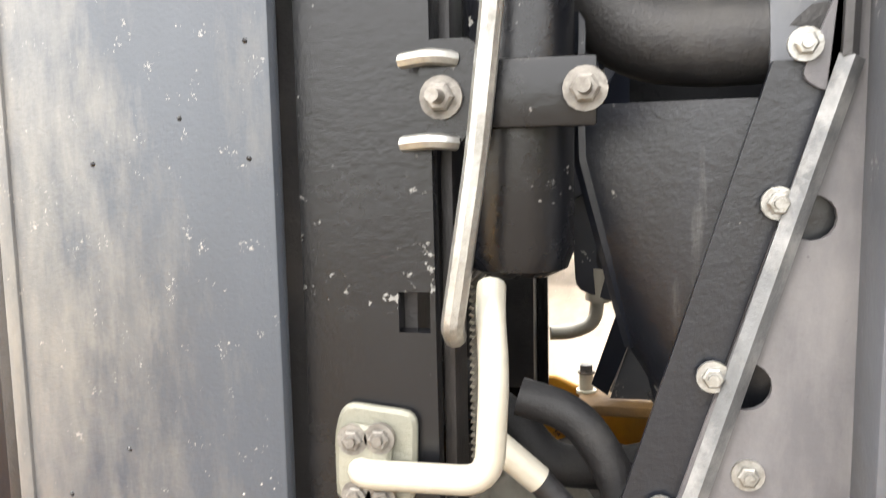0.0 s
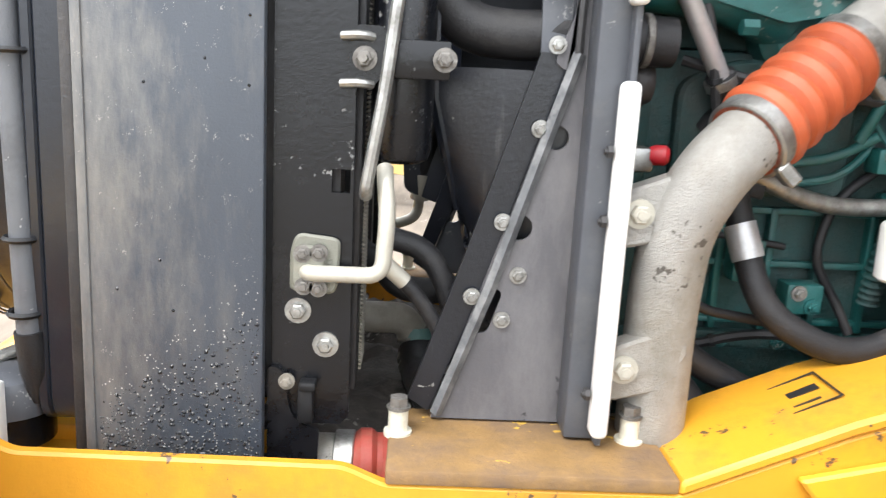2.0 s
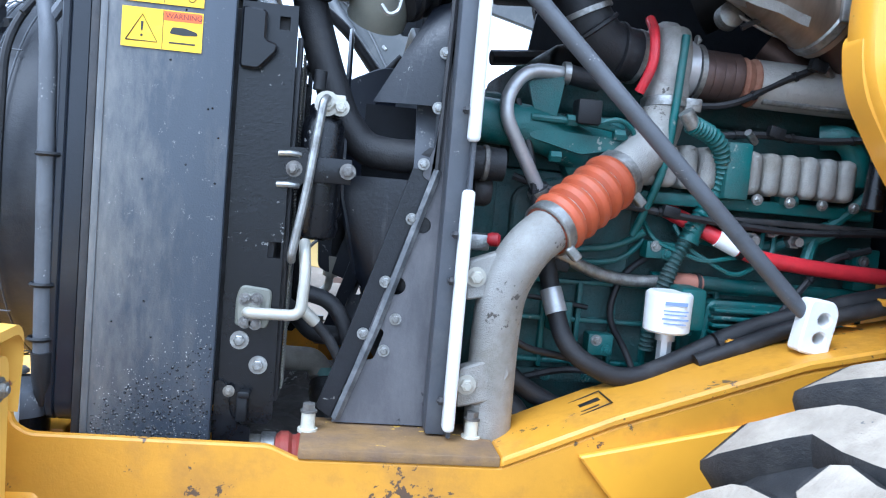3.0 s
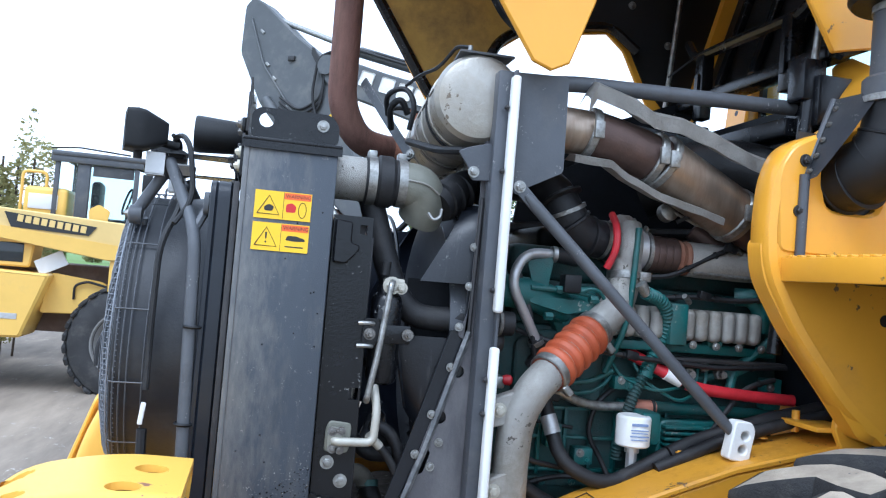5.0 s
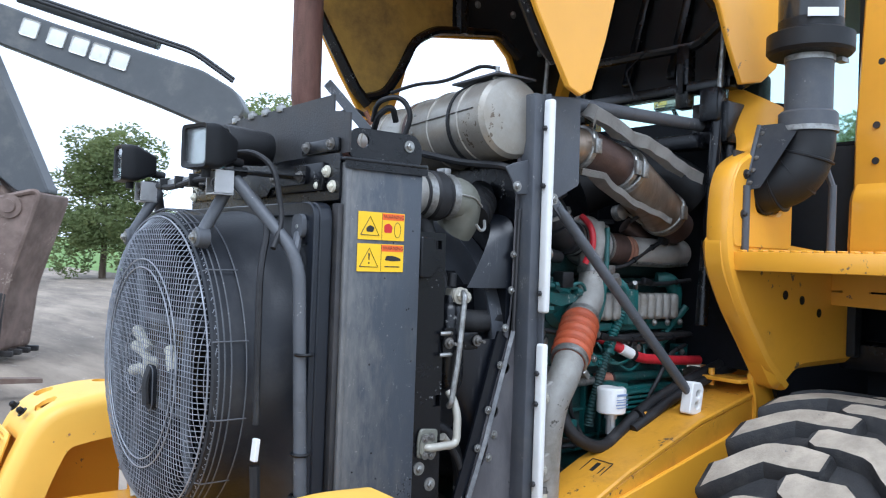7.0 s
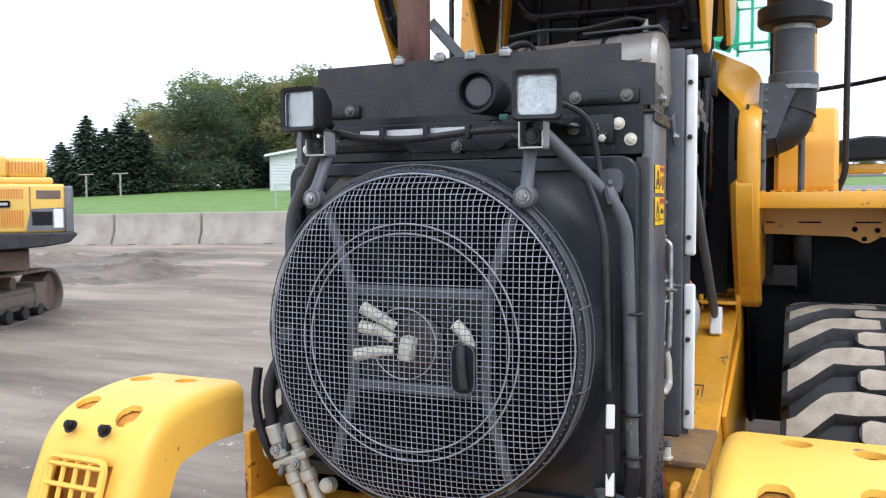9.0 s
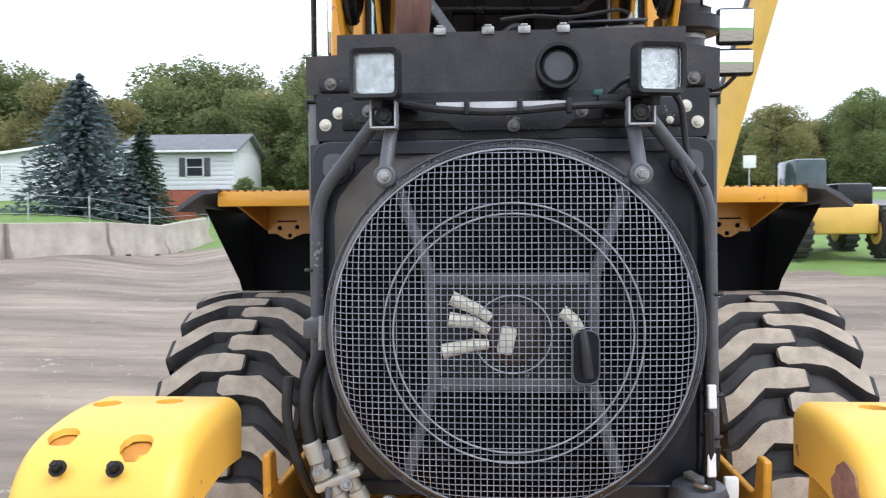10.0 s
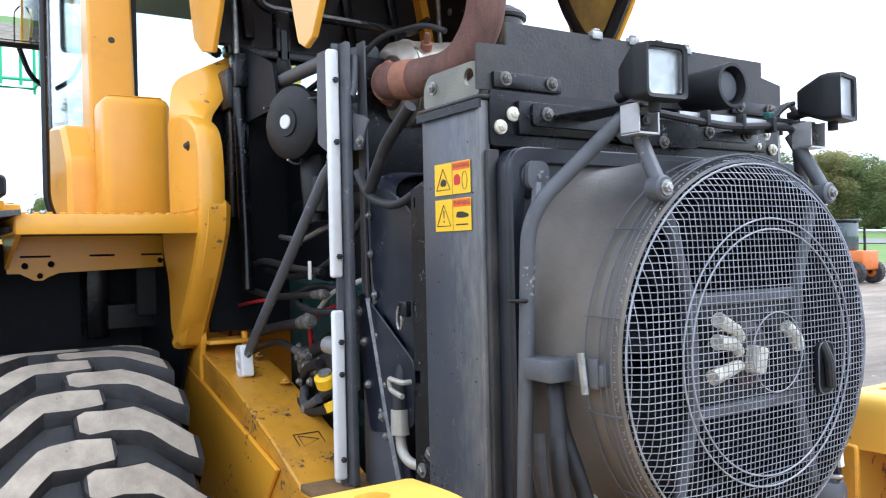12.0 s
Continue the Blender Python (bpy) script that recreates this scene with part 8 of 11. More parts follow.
def hood():
    th = thing("engine_hood", (1.8, 0, 2.8), "raised yellow engine hood, dark and dirty on its underside", "hood")
    outline = [(0.22, 3.42), (0.45, 3.12), (0.60, 2.87), (0.735, 2.675), (0.79, 2.655), (0.84, 2.68), (0.90, 2.85), (0.95, 3.03), (1.05, 3.105), (1.42, 3.165), (1.50, 3.10), (1.57, 2.97), (1.66, 2.83), (1.80, 2.86), (1.90, 2.93), (2.20, 3.9), (1.95, 4.1), (0.9, 3.9)]
    for s in (-1, 1):
        part("side_skin", plate(outline, 'y', s * 0.555, s * 0.575, bev=0.004), M_YELLOW, th)
        part("side_lining", plate([(0.30, 3.36), (0.50, 3.10), (0.75, 2.74), (0.82, 2.74), (0.88, 2.93), (0.93, 3.06), (1.04, 3.13), (1.16, 3.15), (1.14, 3.8), (0.9, 3.8)], 'y', s * 0.548, s * 0.5545), M_HOODIN, th, "dirty yellow inner face")
        part("front_lining", plate([(1.16, 3.15), (1.43, 3.19), (1.52, 3.12), (1.6, 2.97), (1.70, 2.87), (1.86, 2.95), (2.1, 3.8), (1.14, 3.8)], 'y', s * 0.546, s * 0.5545), M_PLASTIC, th, "black insulated inner face")
        for x, z in ((1.3, 3.3), (1.3, 3.5), (1.52, 3.3), (1.7, 3.15), (1.75, 3.4)):
            part("lining_bolt", hexbolt((x, s * 0.546, z), (0, -s, 0), 0.012, 0.008), M_STEEL, th)
        part("frame_strut", tube([(0.40, s * 0.53, 3.20), (0.66, s * 0.53, 2.81), (0.72, s * 0.53, 2.76)], 0.024, 8, 0.02), M_BLACK, th, "scuffed black frame strut")
        part("notch_trim", tube([(0.70, s * 0.53, 2.78), (0.80, s * 0.53, 2.81), (0.88, s * 0.53, 2.93), (0.94, s * 0.53, 3.06), (1.05, s * 0.53, 3.13), (1.42, s * 0.53, 3.19), (1.55, s * 0.53, 3.10)], 0.021, 8, 0.05), M_BLACK, th)
        part("frame_bar", tube([(1.20, s * 0.53, 3.14), (1.18, s * 0.53, 3.7)], 0.03, 8), M_BLACK, th)
        part("front_edge", tube([(1.70, s * 0.545, 2.84), (1.84, s * 0.55, 2.90), (1.93, s * 0.55, 3.1), (2.2, s * 0.55, 3.95)], 0.022, 8, 0.05), M_BLACK, th)
        part("corner_skin", plate([(1.80, 2.90), (1.90, 2.93), (2.20, 3.9), (2.08, 3.9)], 'y', s * 0.505, s * 0.553), M_YELLOW, th)
    # roof sheet, closed box between the two sides
    roof = plate([(-0.55, 0.0), (0.55, 0.0), (0.55, 1.25), (-0.55, 1.25)], 'x', -0.012, 0.012)
    tilt = math.atan2(0.30, 1.0)
    roof.transform(Matrix.Translation((1.87, 0, 2.92)) @ Matrix.Rotation(tilt, 4, 'Y'))
    part("roof_sheet", roof, M_PLASTIC, th, "black insulated underside")
    back = plate([(-0.55, 0.0), (0.55, 0.0), (0.55, 1.0), (-0.55, 1.0)], 'x', -0.01, 0.01)
    back.transform(Matrix.Translation((2.15, 0, 3.9)) @ Matrix.Rotation(radians(-80), 4, 'Y'))
    part("tail_sheet", back, M_YELLOW, th)
    tail = plate([(-0.55, 0.0), (0.55, 0.0), (0.55, 0.9), (-0.55, 0.9)], 'x', -0.01, 0.01)
    tail.transform(Matrix.Translation((0.35, 0, 3.45)) @ Matrix.Rotation(radians(62), 4, 'Y'))
    part("grille_sheet", tail, M_YELLOW, th)
    for y in (-0.36, -0.12, 0.12, 0.36):
        r = box((0, 0, 0.55), (0.03, 0.045, 1.1), 0.006)
        r.transform(Matrix.Translation((1.845, y, 2.95)) @ Matrix.Rotation(tilt, 4, 'Y'))
        part("rib", r, M_BLACK, th)
    part("cross_bar", tube([(1.72, 0.40, 3.12), (1.72, 0.34, 3.045), (1.72, -0.34, 3.03), (1.72, -0.44, 3.10)], 0.02, 8, 0.04), M_BLACK, th)
    for y in (0.27, -0.28):
        part("hinge_post", join(span((1.70, y - 0.03, 2.78), (1.75, y + 0.03, 3.04), 0.006), span((1.69, y - 0.012, 2.84), (1.70, y + 0.012, 2.96))), M_BLACK, th)
    part("lower_bar", span((1.70, -0.50, 2.84), (1.78, 0.50, 2.885), 0.008), M_BLACK, th)
    part("latch_cable", tube([(1.2, -0.45, 2.72), (1.45, -0.2, 2.9), (1.70, -0.1, 3.05)], 0.003, 5, 0.05), M_PLASTIC, th)
    return th


def hood_supports():
    th = thing("hood_frame", (1.3, 0, 2.6), "black tube frame that carries the hood hinges", "frame")
    for s in (-1, 1):
        part("brace", tube([(0.70, s * 0.40, 2.64), (0.90, s * 0.43, 2.665), (1.70, s * 0.40, 2.695)], 0.024, 12, 0.08), M_TUBE, th, "grey brace tube")
        part("hinge_block", join(span((1.66, s * 0.36, 2.62), (1.82, s * 0.52, 2.78), 0.01), span((1.62, s * 0.42, 2.70), (1.70, s * 0.5, 2.83), 0.008)), M_BLACK, th)
        part("upright", span((1.70, s * 0.42, 2.2), (1.78, s * 0.50, 2.66), 0.008), M_BLACK, th)
    part("cross_beam", span((1.62, -0.42, 2.60), (1.70, 0.42, 2.66), 0.008), M_BLACK, th)
    part("cross_beam", box((1.45, 0.02, 2.63), (0.5, 0.04, 0.05), 0.006, 2, (0, 2, 14)), M_TUBE, th)
    # The wall takes near-black so that the bay behind the engine stays dark.
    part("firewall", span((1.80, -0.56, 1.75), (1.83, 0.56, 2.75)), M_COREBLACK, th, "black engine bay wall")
    # Two added near-black panels: the bay's shade as sheets, and sky gaps closed.
    part("bay_shade_panel", plate(soft_poly([(0.92, 2.0), (1.79, 1.92), (1.79, 2.62), (1.3, 2.6), (0.98, 2.42)], 0.03), 'y', 0.22, 0.232), M_COREBLACK, th, "added black panel for the bay's dark depth")
    part("hinge_gap_panel", plate(soft_poly([(1.32, 2.58), (1.80, 2.56), (1.80, 2.90), (1.66, 2.86), (1.36, 2.74)], 0.02), 'y', 0.44, 0.452), M_COREBLACK, th, "added black panel closing the gap under the hood hinge")
    part("duct", tube([(1.30, -0.1, 2.42), (1.45, -0.2, 2.50), (1.62, -0.28, 2.50), (1.72, -0.35, 2.42)], 0.10, 24, 0.12), M_PLASTIC, th, "large black air duct")
    for s in (-1, 1):
        g = thing("gas_spring", (1.66, s * 0.46, 1.9), "black gas spring with a bright rod lifting the hood", "spring", "gas springs")
        part("cylinder", rod((1.60, s * 0.475, 1.92), (1.665, s * 0.477, 2.775), 0.024, seg=16, bev=0.004), M_BLACK, g)
        part("rod", rod((1.665, s * 0.477, 2.77), (1.72, s * 0.478, 3.5), 0.011, seg=12), M_STEEL, g)


M_CABDARK2 = surf("smoked_bowl", (0.03, 0.032, 0.033), 0.12, var=0.3, scale=12, bump=0.0)


def air_intake():
    th = thing("intake_precleaner", (1.684, -0.823, 2.2), "black plastic air intake stack with elbow and bracket", "intake")
    c = (1.684, -0.823)
    part("elbow", tube([(1.62, -0.60, 2.43), (1.63, -0.70, 2.43), (1.66, -0.80, 2.47), (c[0], c[1], 2.56), (c[0], c[1], 2.63)], 0.092, 30, 0.08, 8), M_PLASTIC, th)
    for p, d in (((1.645, -0.735, 2.44), (0.15, -1, 0.3)), ((1.665, -0.79, 2.48), (0.2, -0.8, 0.7)), ((1.635, -0.69, 2.432), (0.1, -1, 0.1)), ((1.68, -0.818, 2.535), (0.1, -0.25, 1))):
        part("mould_ring", lathe(p, d, [(0, 0.0925), (0.003, 0.098), (0.008, 0.098), (0.011, 0.0925)], 32), M_PLASTIC, th)
    part("sleeve", lathe((c[0], c[1], 2.63), (0, 0, 1), [(0, 0.098), (0.06, 0.098), (0.068, 0.09)], 32), M_BULK, th, "dark grey rubber sleeve")
    part("band_clamp", lathe((c[0], c[1], 2.625), (0, 0, 1), [(0, 0.101), (0.018, 0.101)], 32), M_STEEL, th)
    part("riser_tube", rod((c[0], c[1], 2.69), (c[0], c[1], 2.90), 0.08, seg=32), M_BULK, th)
    part("band_clamp", join(lathe((c[0], c[1], 2.872), (0, 0, 1), [(0, 0.084), (0.02, 0.084)], 32), span((c[0] + 0.05, c[1] - 0.09, 2.875), (c[0] + 0.1, c[1] - 0.06, 2.89))), M_STEEL, th)
    part("collar", lathe((c[0], c[1], 2.895), (0, 0, 1), [(0, 0.085), (0.0, 0.135), (0.012, 0.145), (0.07, 0.145), (0.08, 0.125), (0.085, 0.108), (0.12, 0.108)], 40), M_PLASTIC, th, "black precleaner collar")
    bowl = part("bowl", lathe((c[0], c[1], 3.015), (0, 0, 1), [(0, 0.108), (0.12, 0.108)], 40), M_CABDARK2, th, "smoked precleaner bowl")
    part("rim", lathe((c[0], c[1], 3.135), (0, 0, 1), [(0, 0.11), (0.004, 0.124), (0.02, 0.126), (0.03, 0.118)], 40), M_PLASTIC, th)
    part("vent_dome", lathe((c[0], c[1], 3.16), (0, 0, 1), [(0, 0.116), (0.018, 0.105), (0.034, 0.075), (0.045, 0.0)], 40), M_GREYDK, th, "perforated dome cap")
    for k in range(5):
        part("dome_rib", tube([(c[0] + r * math.cos(a), c[1] + r * math.sin(a), 3.166 + 0.008 * k) for r in (0.115 - 0.012 * k,) for a in [6.283 * j / 28 for j in range(28)]], 0.003, 5, 0, closed=True), M_PLASTIC, th)
    part("lettering", box((c[0] - 0.075, c[1] - 0.082, 3.02), (0.1, 0.002, 0.03), 0, 1, (0, 0, -45)), M_WHITE, th, "white printed band")
    bm = bmesh.new()
    bm.faces.new([bm.verts.new(p) for p in ((1.573, -0.705, 2.65), (1.604, -0.85, 2.655), (1.55, -0.80, 2.53), (1.488, -0.765, 2.42), (1.488, -0.705, 2.41))])
    bmesh.ops.solidify(bm, geom=bm.faces[:], thickness=0.006)
    part("bracket", bm, M_BULK, th, "grey folded triangular bracket")
    part("bracket_flange", tube([(1.571, -0.705, 2.65), (1.52, -0.705, 2.51), (1.488, -0.705, 2.41)], 0.008, 6, 0), M_BULK, th)
    part("bracket_leg", rod((1.488, -0.715, 2.2), (1.488, -0.715, 2.43), 0.014), M_BULK, th)
    part("bracket_leg", rod((1.80, -0.86, 2.2), (1.80, -0.86, 2.45), 0.014), M_BULK, th)
    part("bracket_arm", tube([(1.80, -0.86, 2.44), (1.77, -0.845, 2.52), (1.73, -0.83, 2.58)], 0.012, 8, 0.04), M_BULK, th)
    for k in range(5):
        part("bolt", hexbolt((1.497 + 0.017 * k, -0.722, 2.44 + 0.045 * k), (-0.94, 0, 0.34), 0.006, 0.005), M_GRIMY, th)
    part("duct_plate", plate(soft_poly([(1.53, 2.31), (1.78, 2.31), (1.78, 2.53), (1.53, 2.53)], 0.07, 5), 'y', -0.672, -0.664, [circle((1.62, 2.43), 0.085, 24)]), M_BULK, th, "grey rounded cover plate behind the elbow")
    return th


def air_filter():
    th = thing("cab_air_filter", (1.15, 0.45, 2.38), "round black air filter housing with a white centre cap", "filter")
    c = Vector((1.12, 0.49, 2.49))
    d = Vector((-0.35, 0.94, 0.0)).normalized()
    part("housing", lathe(c - d * 0.22, d, [(0, 0.1), (0.01, 0.108), (0.19, 0.112), (0.20, 0.122), (0.215, 0.122), (0.225, 0.11), (0.235, 0.06), (0.235, 0)], 40), M_PLASTIC, th)
    part("cap_ring", lathe(c + d * 0.012, d, [(0, 0.05), (0.008, 0.047)], 28), M_PLASTIC, th)
    part("centre_cap", lathe(c + d * 0.02, d, [(0, 0.024), (0.004, 0.022)], 20), M_WHITE, th, "white centre cap")
    up = Vector((0, 0, 1))
    side = d.cross(up)
    for a in (0.5, 2.6, 4.7):
        p = c - d * 0.015 + (side * math.cos(a) + up * math.sin(a)) * 0.124
        part("latch", tube([p + d * 0.03, p + (p - c) * 0.12, p - d * 0.05], 0.004, 6, 0.02), M_STEEL, th, "wire latch")
    part("outlet", tube([c - d * 0.1 + Vector((0, 0, -0.1)), (1.1, 0.42, 2.3), (1.09, 0.41, 2.16)], 0.042, 18, 0.06), M_PLASTIC, th)
    part("dust_valve", rod((1.02, 0.42, 2.3), (1.02, 0.43, 2.19), 0.035, 0.038), M_RUBBER, th)
    return th


def left_bay():
    """Fittings seen from the far flank of the bay."""
    th = thing("hydraulic_filter", (0.9, 0.42, 1.5), "white canister filter with a yellow cap by the bulkhead", "filter")
    part("canister", lathe((0.90, 0.41, 1.60), (0, 0, 1), [(0, 0.035), (0.008, 0.042), (0.25, 0.042), (0.262, 0.036)], 24), M_WHITE, th)
    part("cap", lathe((0.92, 0.44, 1.565), (0.3, 0.3, 1), [(0, 0.03), (0.03, 0.03)], 18), M_LABEL, th, "yellow cap")
    part("ring", lathe((0.90, 0.41, 1.80), (0, 0, 1), [(0, 0.045), (0.012, 0.045)], 24), M_STEEL, th)
    pipe_thing("left_hoses", "black hoses with plated ends beside the pump", "hose", [
        ("hose", [(1.3, 0.36, 1.62), (1.18, 0.40, 1.72), (1.05, 0.41, 1.755), (0.94, 0.40, 1.75)], 0.024, M_RUBBER, 0.08),
        ("ferrule", [(1.03, 0.412, 1.756), (0.96, 0.405, 1.752)], 0.029, M_SILVER, 0.0),
        ("hose", [(1.28, 0.40, 1.60), (1.2, 0.42, 1.66), (1.08, 0.42, 1.69)], 0.016, M_RUBBER, 0.06),
        ("loop", [(0.93, 0.40, 1.87), (1.05, 0.44, 1.86), (1.2, 0.44, 1.88), (1.24, 0.42, 1.92), (1.12, 0.4, 1.95), (0.95, 0.38, 1.93)], 0.012, M_RUBBER, 0.06),
        ("red_lead", [(1.28, 0.36, 1.70), (1.25, 0.38, 1.82), (1.1, 0.37, 1.87), (1.0, 0.34, 1.90)], 0.008, M_RED, 0.05)])
    pipe_thing("gap_hose", "black hose with a cream crimped end beside the cooler", "hose", [
        ("hose", [(0.50, 0.40, 1.80), (0.47, 0.46, 1.73), (0.455, 0.475, 1.63)], 0.02, M_RUBBER, 0.06),
        ("crimp", [(0.455, 0.475, 1.64), (0.45, 0.478, 1.575)], 0.024, M_PIPE, 0.0),
        ("pipe", [(0.45, 0.478, 1.58), (0.445, 0.478, 1.53), (0.40, 0.478, 1.51), (0.36, 0.47, 1.51)], 0.0135, M_PIPE, 0.03)])
    th = thing("quick_coupler", (0.37, 0.50, 1.9), "silver coupling rings on the cooler edge", "coupling")
    part("ring", tube([(0.40 + 0.012 * math.cos(a), 0.50, 1.885 + 0.028 * math.sin(a)) for a in [2 * math.pi * k / 16 for k in range(16)]], 0.005, 6, 0, closed=True), M_STEEL, th)
    part("block", span((0.36, 0.488, 1.89), (0.40, 0.505, 1.93), 0.004), M_BLACK, th)
    th = thing("corner_bracket", (0.4, 0.5, 1.72), "cream bent pipe bracket on the cooler edge", "bracket")
    part("bent_pipe", tube([(0.37, 0.49, 1.725), (0.37, 0.515, 1.725), (0.43, 0.52, 1.73), (0.43, 0.515, 1.70), (0.37, 0.515, 1.69)], 0.007, 8, 0.012), M_PIPE, th)
    pipe_thing("heater_hose", "thin black hose hanging in front of the duct", "hose", [
        ("hose", [(0.34, 0.49, 2.42), (0.45, 0.50, 2.34), (0.55, 0.50, 2.22)], 0.017, M_RUBBER, 0.05),
        ("loop", [(0.62, 0.50, 2.28), (0.55, 0.50, 2.20), (0.42, 0.49, 2.17), (0.33, 0.46, 2.22)], 0.012, M_RUBBER, 0.06)])
    pipe_thing("muffler_wiring", "grey sensor wiring draped over the muffler", "cable", [
        ("lead", [(0.72, 0.45, 2.60), (0.66, 0.40, 2.68), (0.52, 0.33, 2.69), (0.46, 0.30, 2.66)], 0.008, M_RUBBER, 0.05),
        ("drop", [(0.68, 0.47, 2.62), (0.67, 0.48, 2.52), (0.67, 0.49, 2.50)], 0.012, M_BULK, 0.03)])


def cab():
    th = thing("operator_cab", (3.0, 0, 1.8), "yellow and black operator cab with green tinted glass", "cab")
    for s in (-1, 1):
        part("rear_pillar", plate(soft_poly([(2.20, 2.2), (2.40, 2.2), (2.40, 3.75), (2.30, 3.75), (2.20, 2.7)], 0.02), 'y', s * 0.74, s * 0.92, bev=0.01), M_YELLOW, th)
        for z in (2.974, 2.72, 2.58):
            part("plug", lathe((2.2 - 0.001 if z < 2.75 else 2.23, s * 0.827, z), (-1, 0, 0.1), [(0, 0.014), (0.004, 0.014)], 14), M_GREYDK, th)
        part("lower_cowl", plate(soft_poly([(2.15, 2.2), (2.7, 2.2), (2.7, 2.66), (2.32, 2.62), (2.16, 2.45)], 0.04), 'y', s * 0.74, s * 1.02, bev=0.02), M_YELLOW, th)
        part("front_pillar", span((3.55, s * 0.80, 1.9), (3.65, s * 0.9, 3.7), 0.02), M_BLACK, th)
        g = part("side_glass", span((2.42, s * 0.885, 2.25), (3.54, s * 0.893, 3.6)), M_CABGLASS, th, "green tinted side glass")
        g.visible_shadow = False
        part("grab_rail", tube([(2.45, s * 1.02, 2.2), (2.45, s * 1.06, 2.3), (2.45, s * 1.06, 3.4), (2.5, s * 0.95, 3.5)], 0.016, 10, 0.05), M_BLACK, th)
        part("side_sill", span((2.4, s * 0.82, 1.7), (3.6, s * 0.92, 2.25), 0.02), M_BLACK, th)
    g = part("rear_glass", span((2.30, -0.73, 2.66), (2.306, 0.73, 3.65)), M_CABGLASS, th, "green tinted rear window")
    g.visible_shadow = False
    g = part("front_glass", span((3.60, -0.8, 2.2), (3.606, 0.8, 3.65)), M_CABGLASS, th)
    g.visible_shadow = False
    part("rear_wall", span((2.26, -0.74, 1.8), (2.32, 0.74, 2.66), 0.01), M_PLASTIC, th, "dark lower rear wall")
    part("window_gasket", join(span((2.285, -0.74, 2.64), (2.31, 0.74, 2.68)), span((2.285, -0.745, 2.66), (2.31, -0.71, 3.68)), span((2.285, 0.71, 2.66), (2.31, 0.745, 3.68))), M_PLASTIC, th)
    part("roof", span((2.1, -0.95, 3.7), (3.8, 0.95, 3.85), 0.05, 3), M_YELLOW, th)
    part("floor", span((2.3, -0.85, 1.75), (3.65, 0.85, 1.85)), M_BLACK, th)
    part("seat", join(box((2.85, 0, 2.3), (0.5, 0.5, 0.14), 0.05, 3), box((2.62, 0, 2.65), (0.12, 0.46, 0.6), 0.05, 3), box((2.6, 0, 3.02), (0.09, 0.26, 0.16), 0.03, 3), span((2.7, -0.15, 1.85), (3.0, 0.15, 2.25), 0.02)), M_PLASTIC, th, "black operator seat")
    for s in (-1, 1):
        if s > 0:
            t = thing("side_tank", (2.05, s * 0.8, 2.2), "smooth yellow rounded tank cover behind the cab", "tank")
            part("cover", span((1.97, s * 0.65, 2.204), (2.19, s * 0.915, 2.70), 0.04, 4), M_YELLOW, t)
            part("foot_flange", span((1.955, s * 0.64, 2.2), (2.2, s * 0.925, 2.212), 0.003), M_YELLOW, t)
            part("top_seam", span((2.0, s * 0.68, 2.6995), (2.16, s * 0.885, 2.704), 0.002), M_YELLOW, t)
        m = thing("mirror", (3.3, s * 1.5, 2.9), "black framed side mirror pair on a bent arm", "mirror", "cab mirrors")
        part("arm", tube([(3.5, s * 0.9, 2.85), (3.45, s * 1.15, 2.87), (3.32, s * 1.42, 2.90), (3.31, s * 1.5, 2.98)] if s < 0 else [(3.55, 0.92, 3.0), (3.5, 1.0, 3.05), (3.45, 1.06, 3.2)], 0.014, 8, 0.06), M_BLACK, m)
        for z0, z1 in (((2.98, 3.16), (3.18, 3.42)) if s < 0 else ()):
            part("housing", span((3.29, s * 1.38, z0), (3.36, s * 1.62, z1), 0.03, 3), M_PLASTIC, m)
            part("mirror_glass", box((3.284, s * 1.5, (z0 + z1) / 2), (0.006, 0.21, z1 - z0 - 0.04), 0.002, 2, (0, -5, 0)), M_MIRROR, m, "mirror face")
    part("housing", span((3.40, 0.93, 3.18), (3.47, 1.19, 3.62), 0.03, 3), M_PLASTIC, m)
    part("mirror_glass", box((3.39, 1.06, 3.4), (0.006, 0.23, 0.4), 0.002, 2, (0, -4, 0)), M_MIRROR, m, "mirror face")
    part("headliner", span((2.35, -0.85, 3.5), (3.6, 0.85, 3.55)), M_PLASTIC, th)
    return th


M_MIRROR = surf("mirror_silver", (0.8, 0.86, 0.85), 0.03, metal=1.0, var=0.02, bump=0.0)


def loader_front():
    """The forward half of the machine, hidden behind cab and hood but there to close the place."""
    th = thing("loader_front_end", (5.0, 0, 0.5), "yellow front frame and lift arm behind the cab", "frame")
    part("chassis", span((3.0, -0.5, 0.7), (5.6, 0.5, 1.7), 0.05), M_YELLOW, th)
    for s in (-1, 1):
        part("lift_arm", plate(soft_poly([(4.3, 2.5), (4.7, 2.6), (6.6, 1.0), (6.4, 0.7), (4.6, 2.1)], 0.1), 'y', s * 0.4, s * 0.52, bev=0.01), M_YELLOW, th)
    part("bucket", join(span((6.5, -1.4, 0.2), (7.4, 1.4, 0.26), 0.01), span((6.4, -1.4, 0.2), (6.46, 1.4, 1.3), 0.01)), M_GREYDK, th)


hood()
hood_supports()
air_intake()
air_filter()
left_bay()
cab()
loader_front()
for s in (-1, 1):
    copy_thing(_w, pose(4.67, s * WHEEL_Y, WHEEL_Z + gz(4.67, 0) - GROUND, 0, 5, 0))

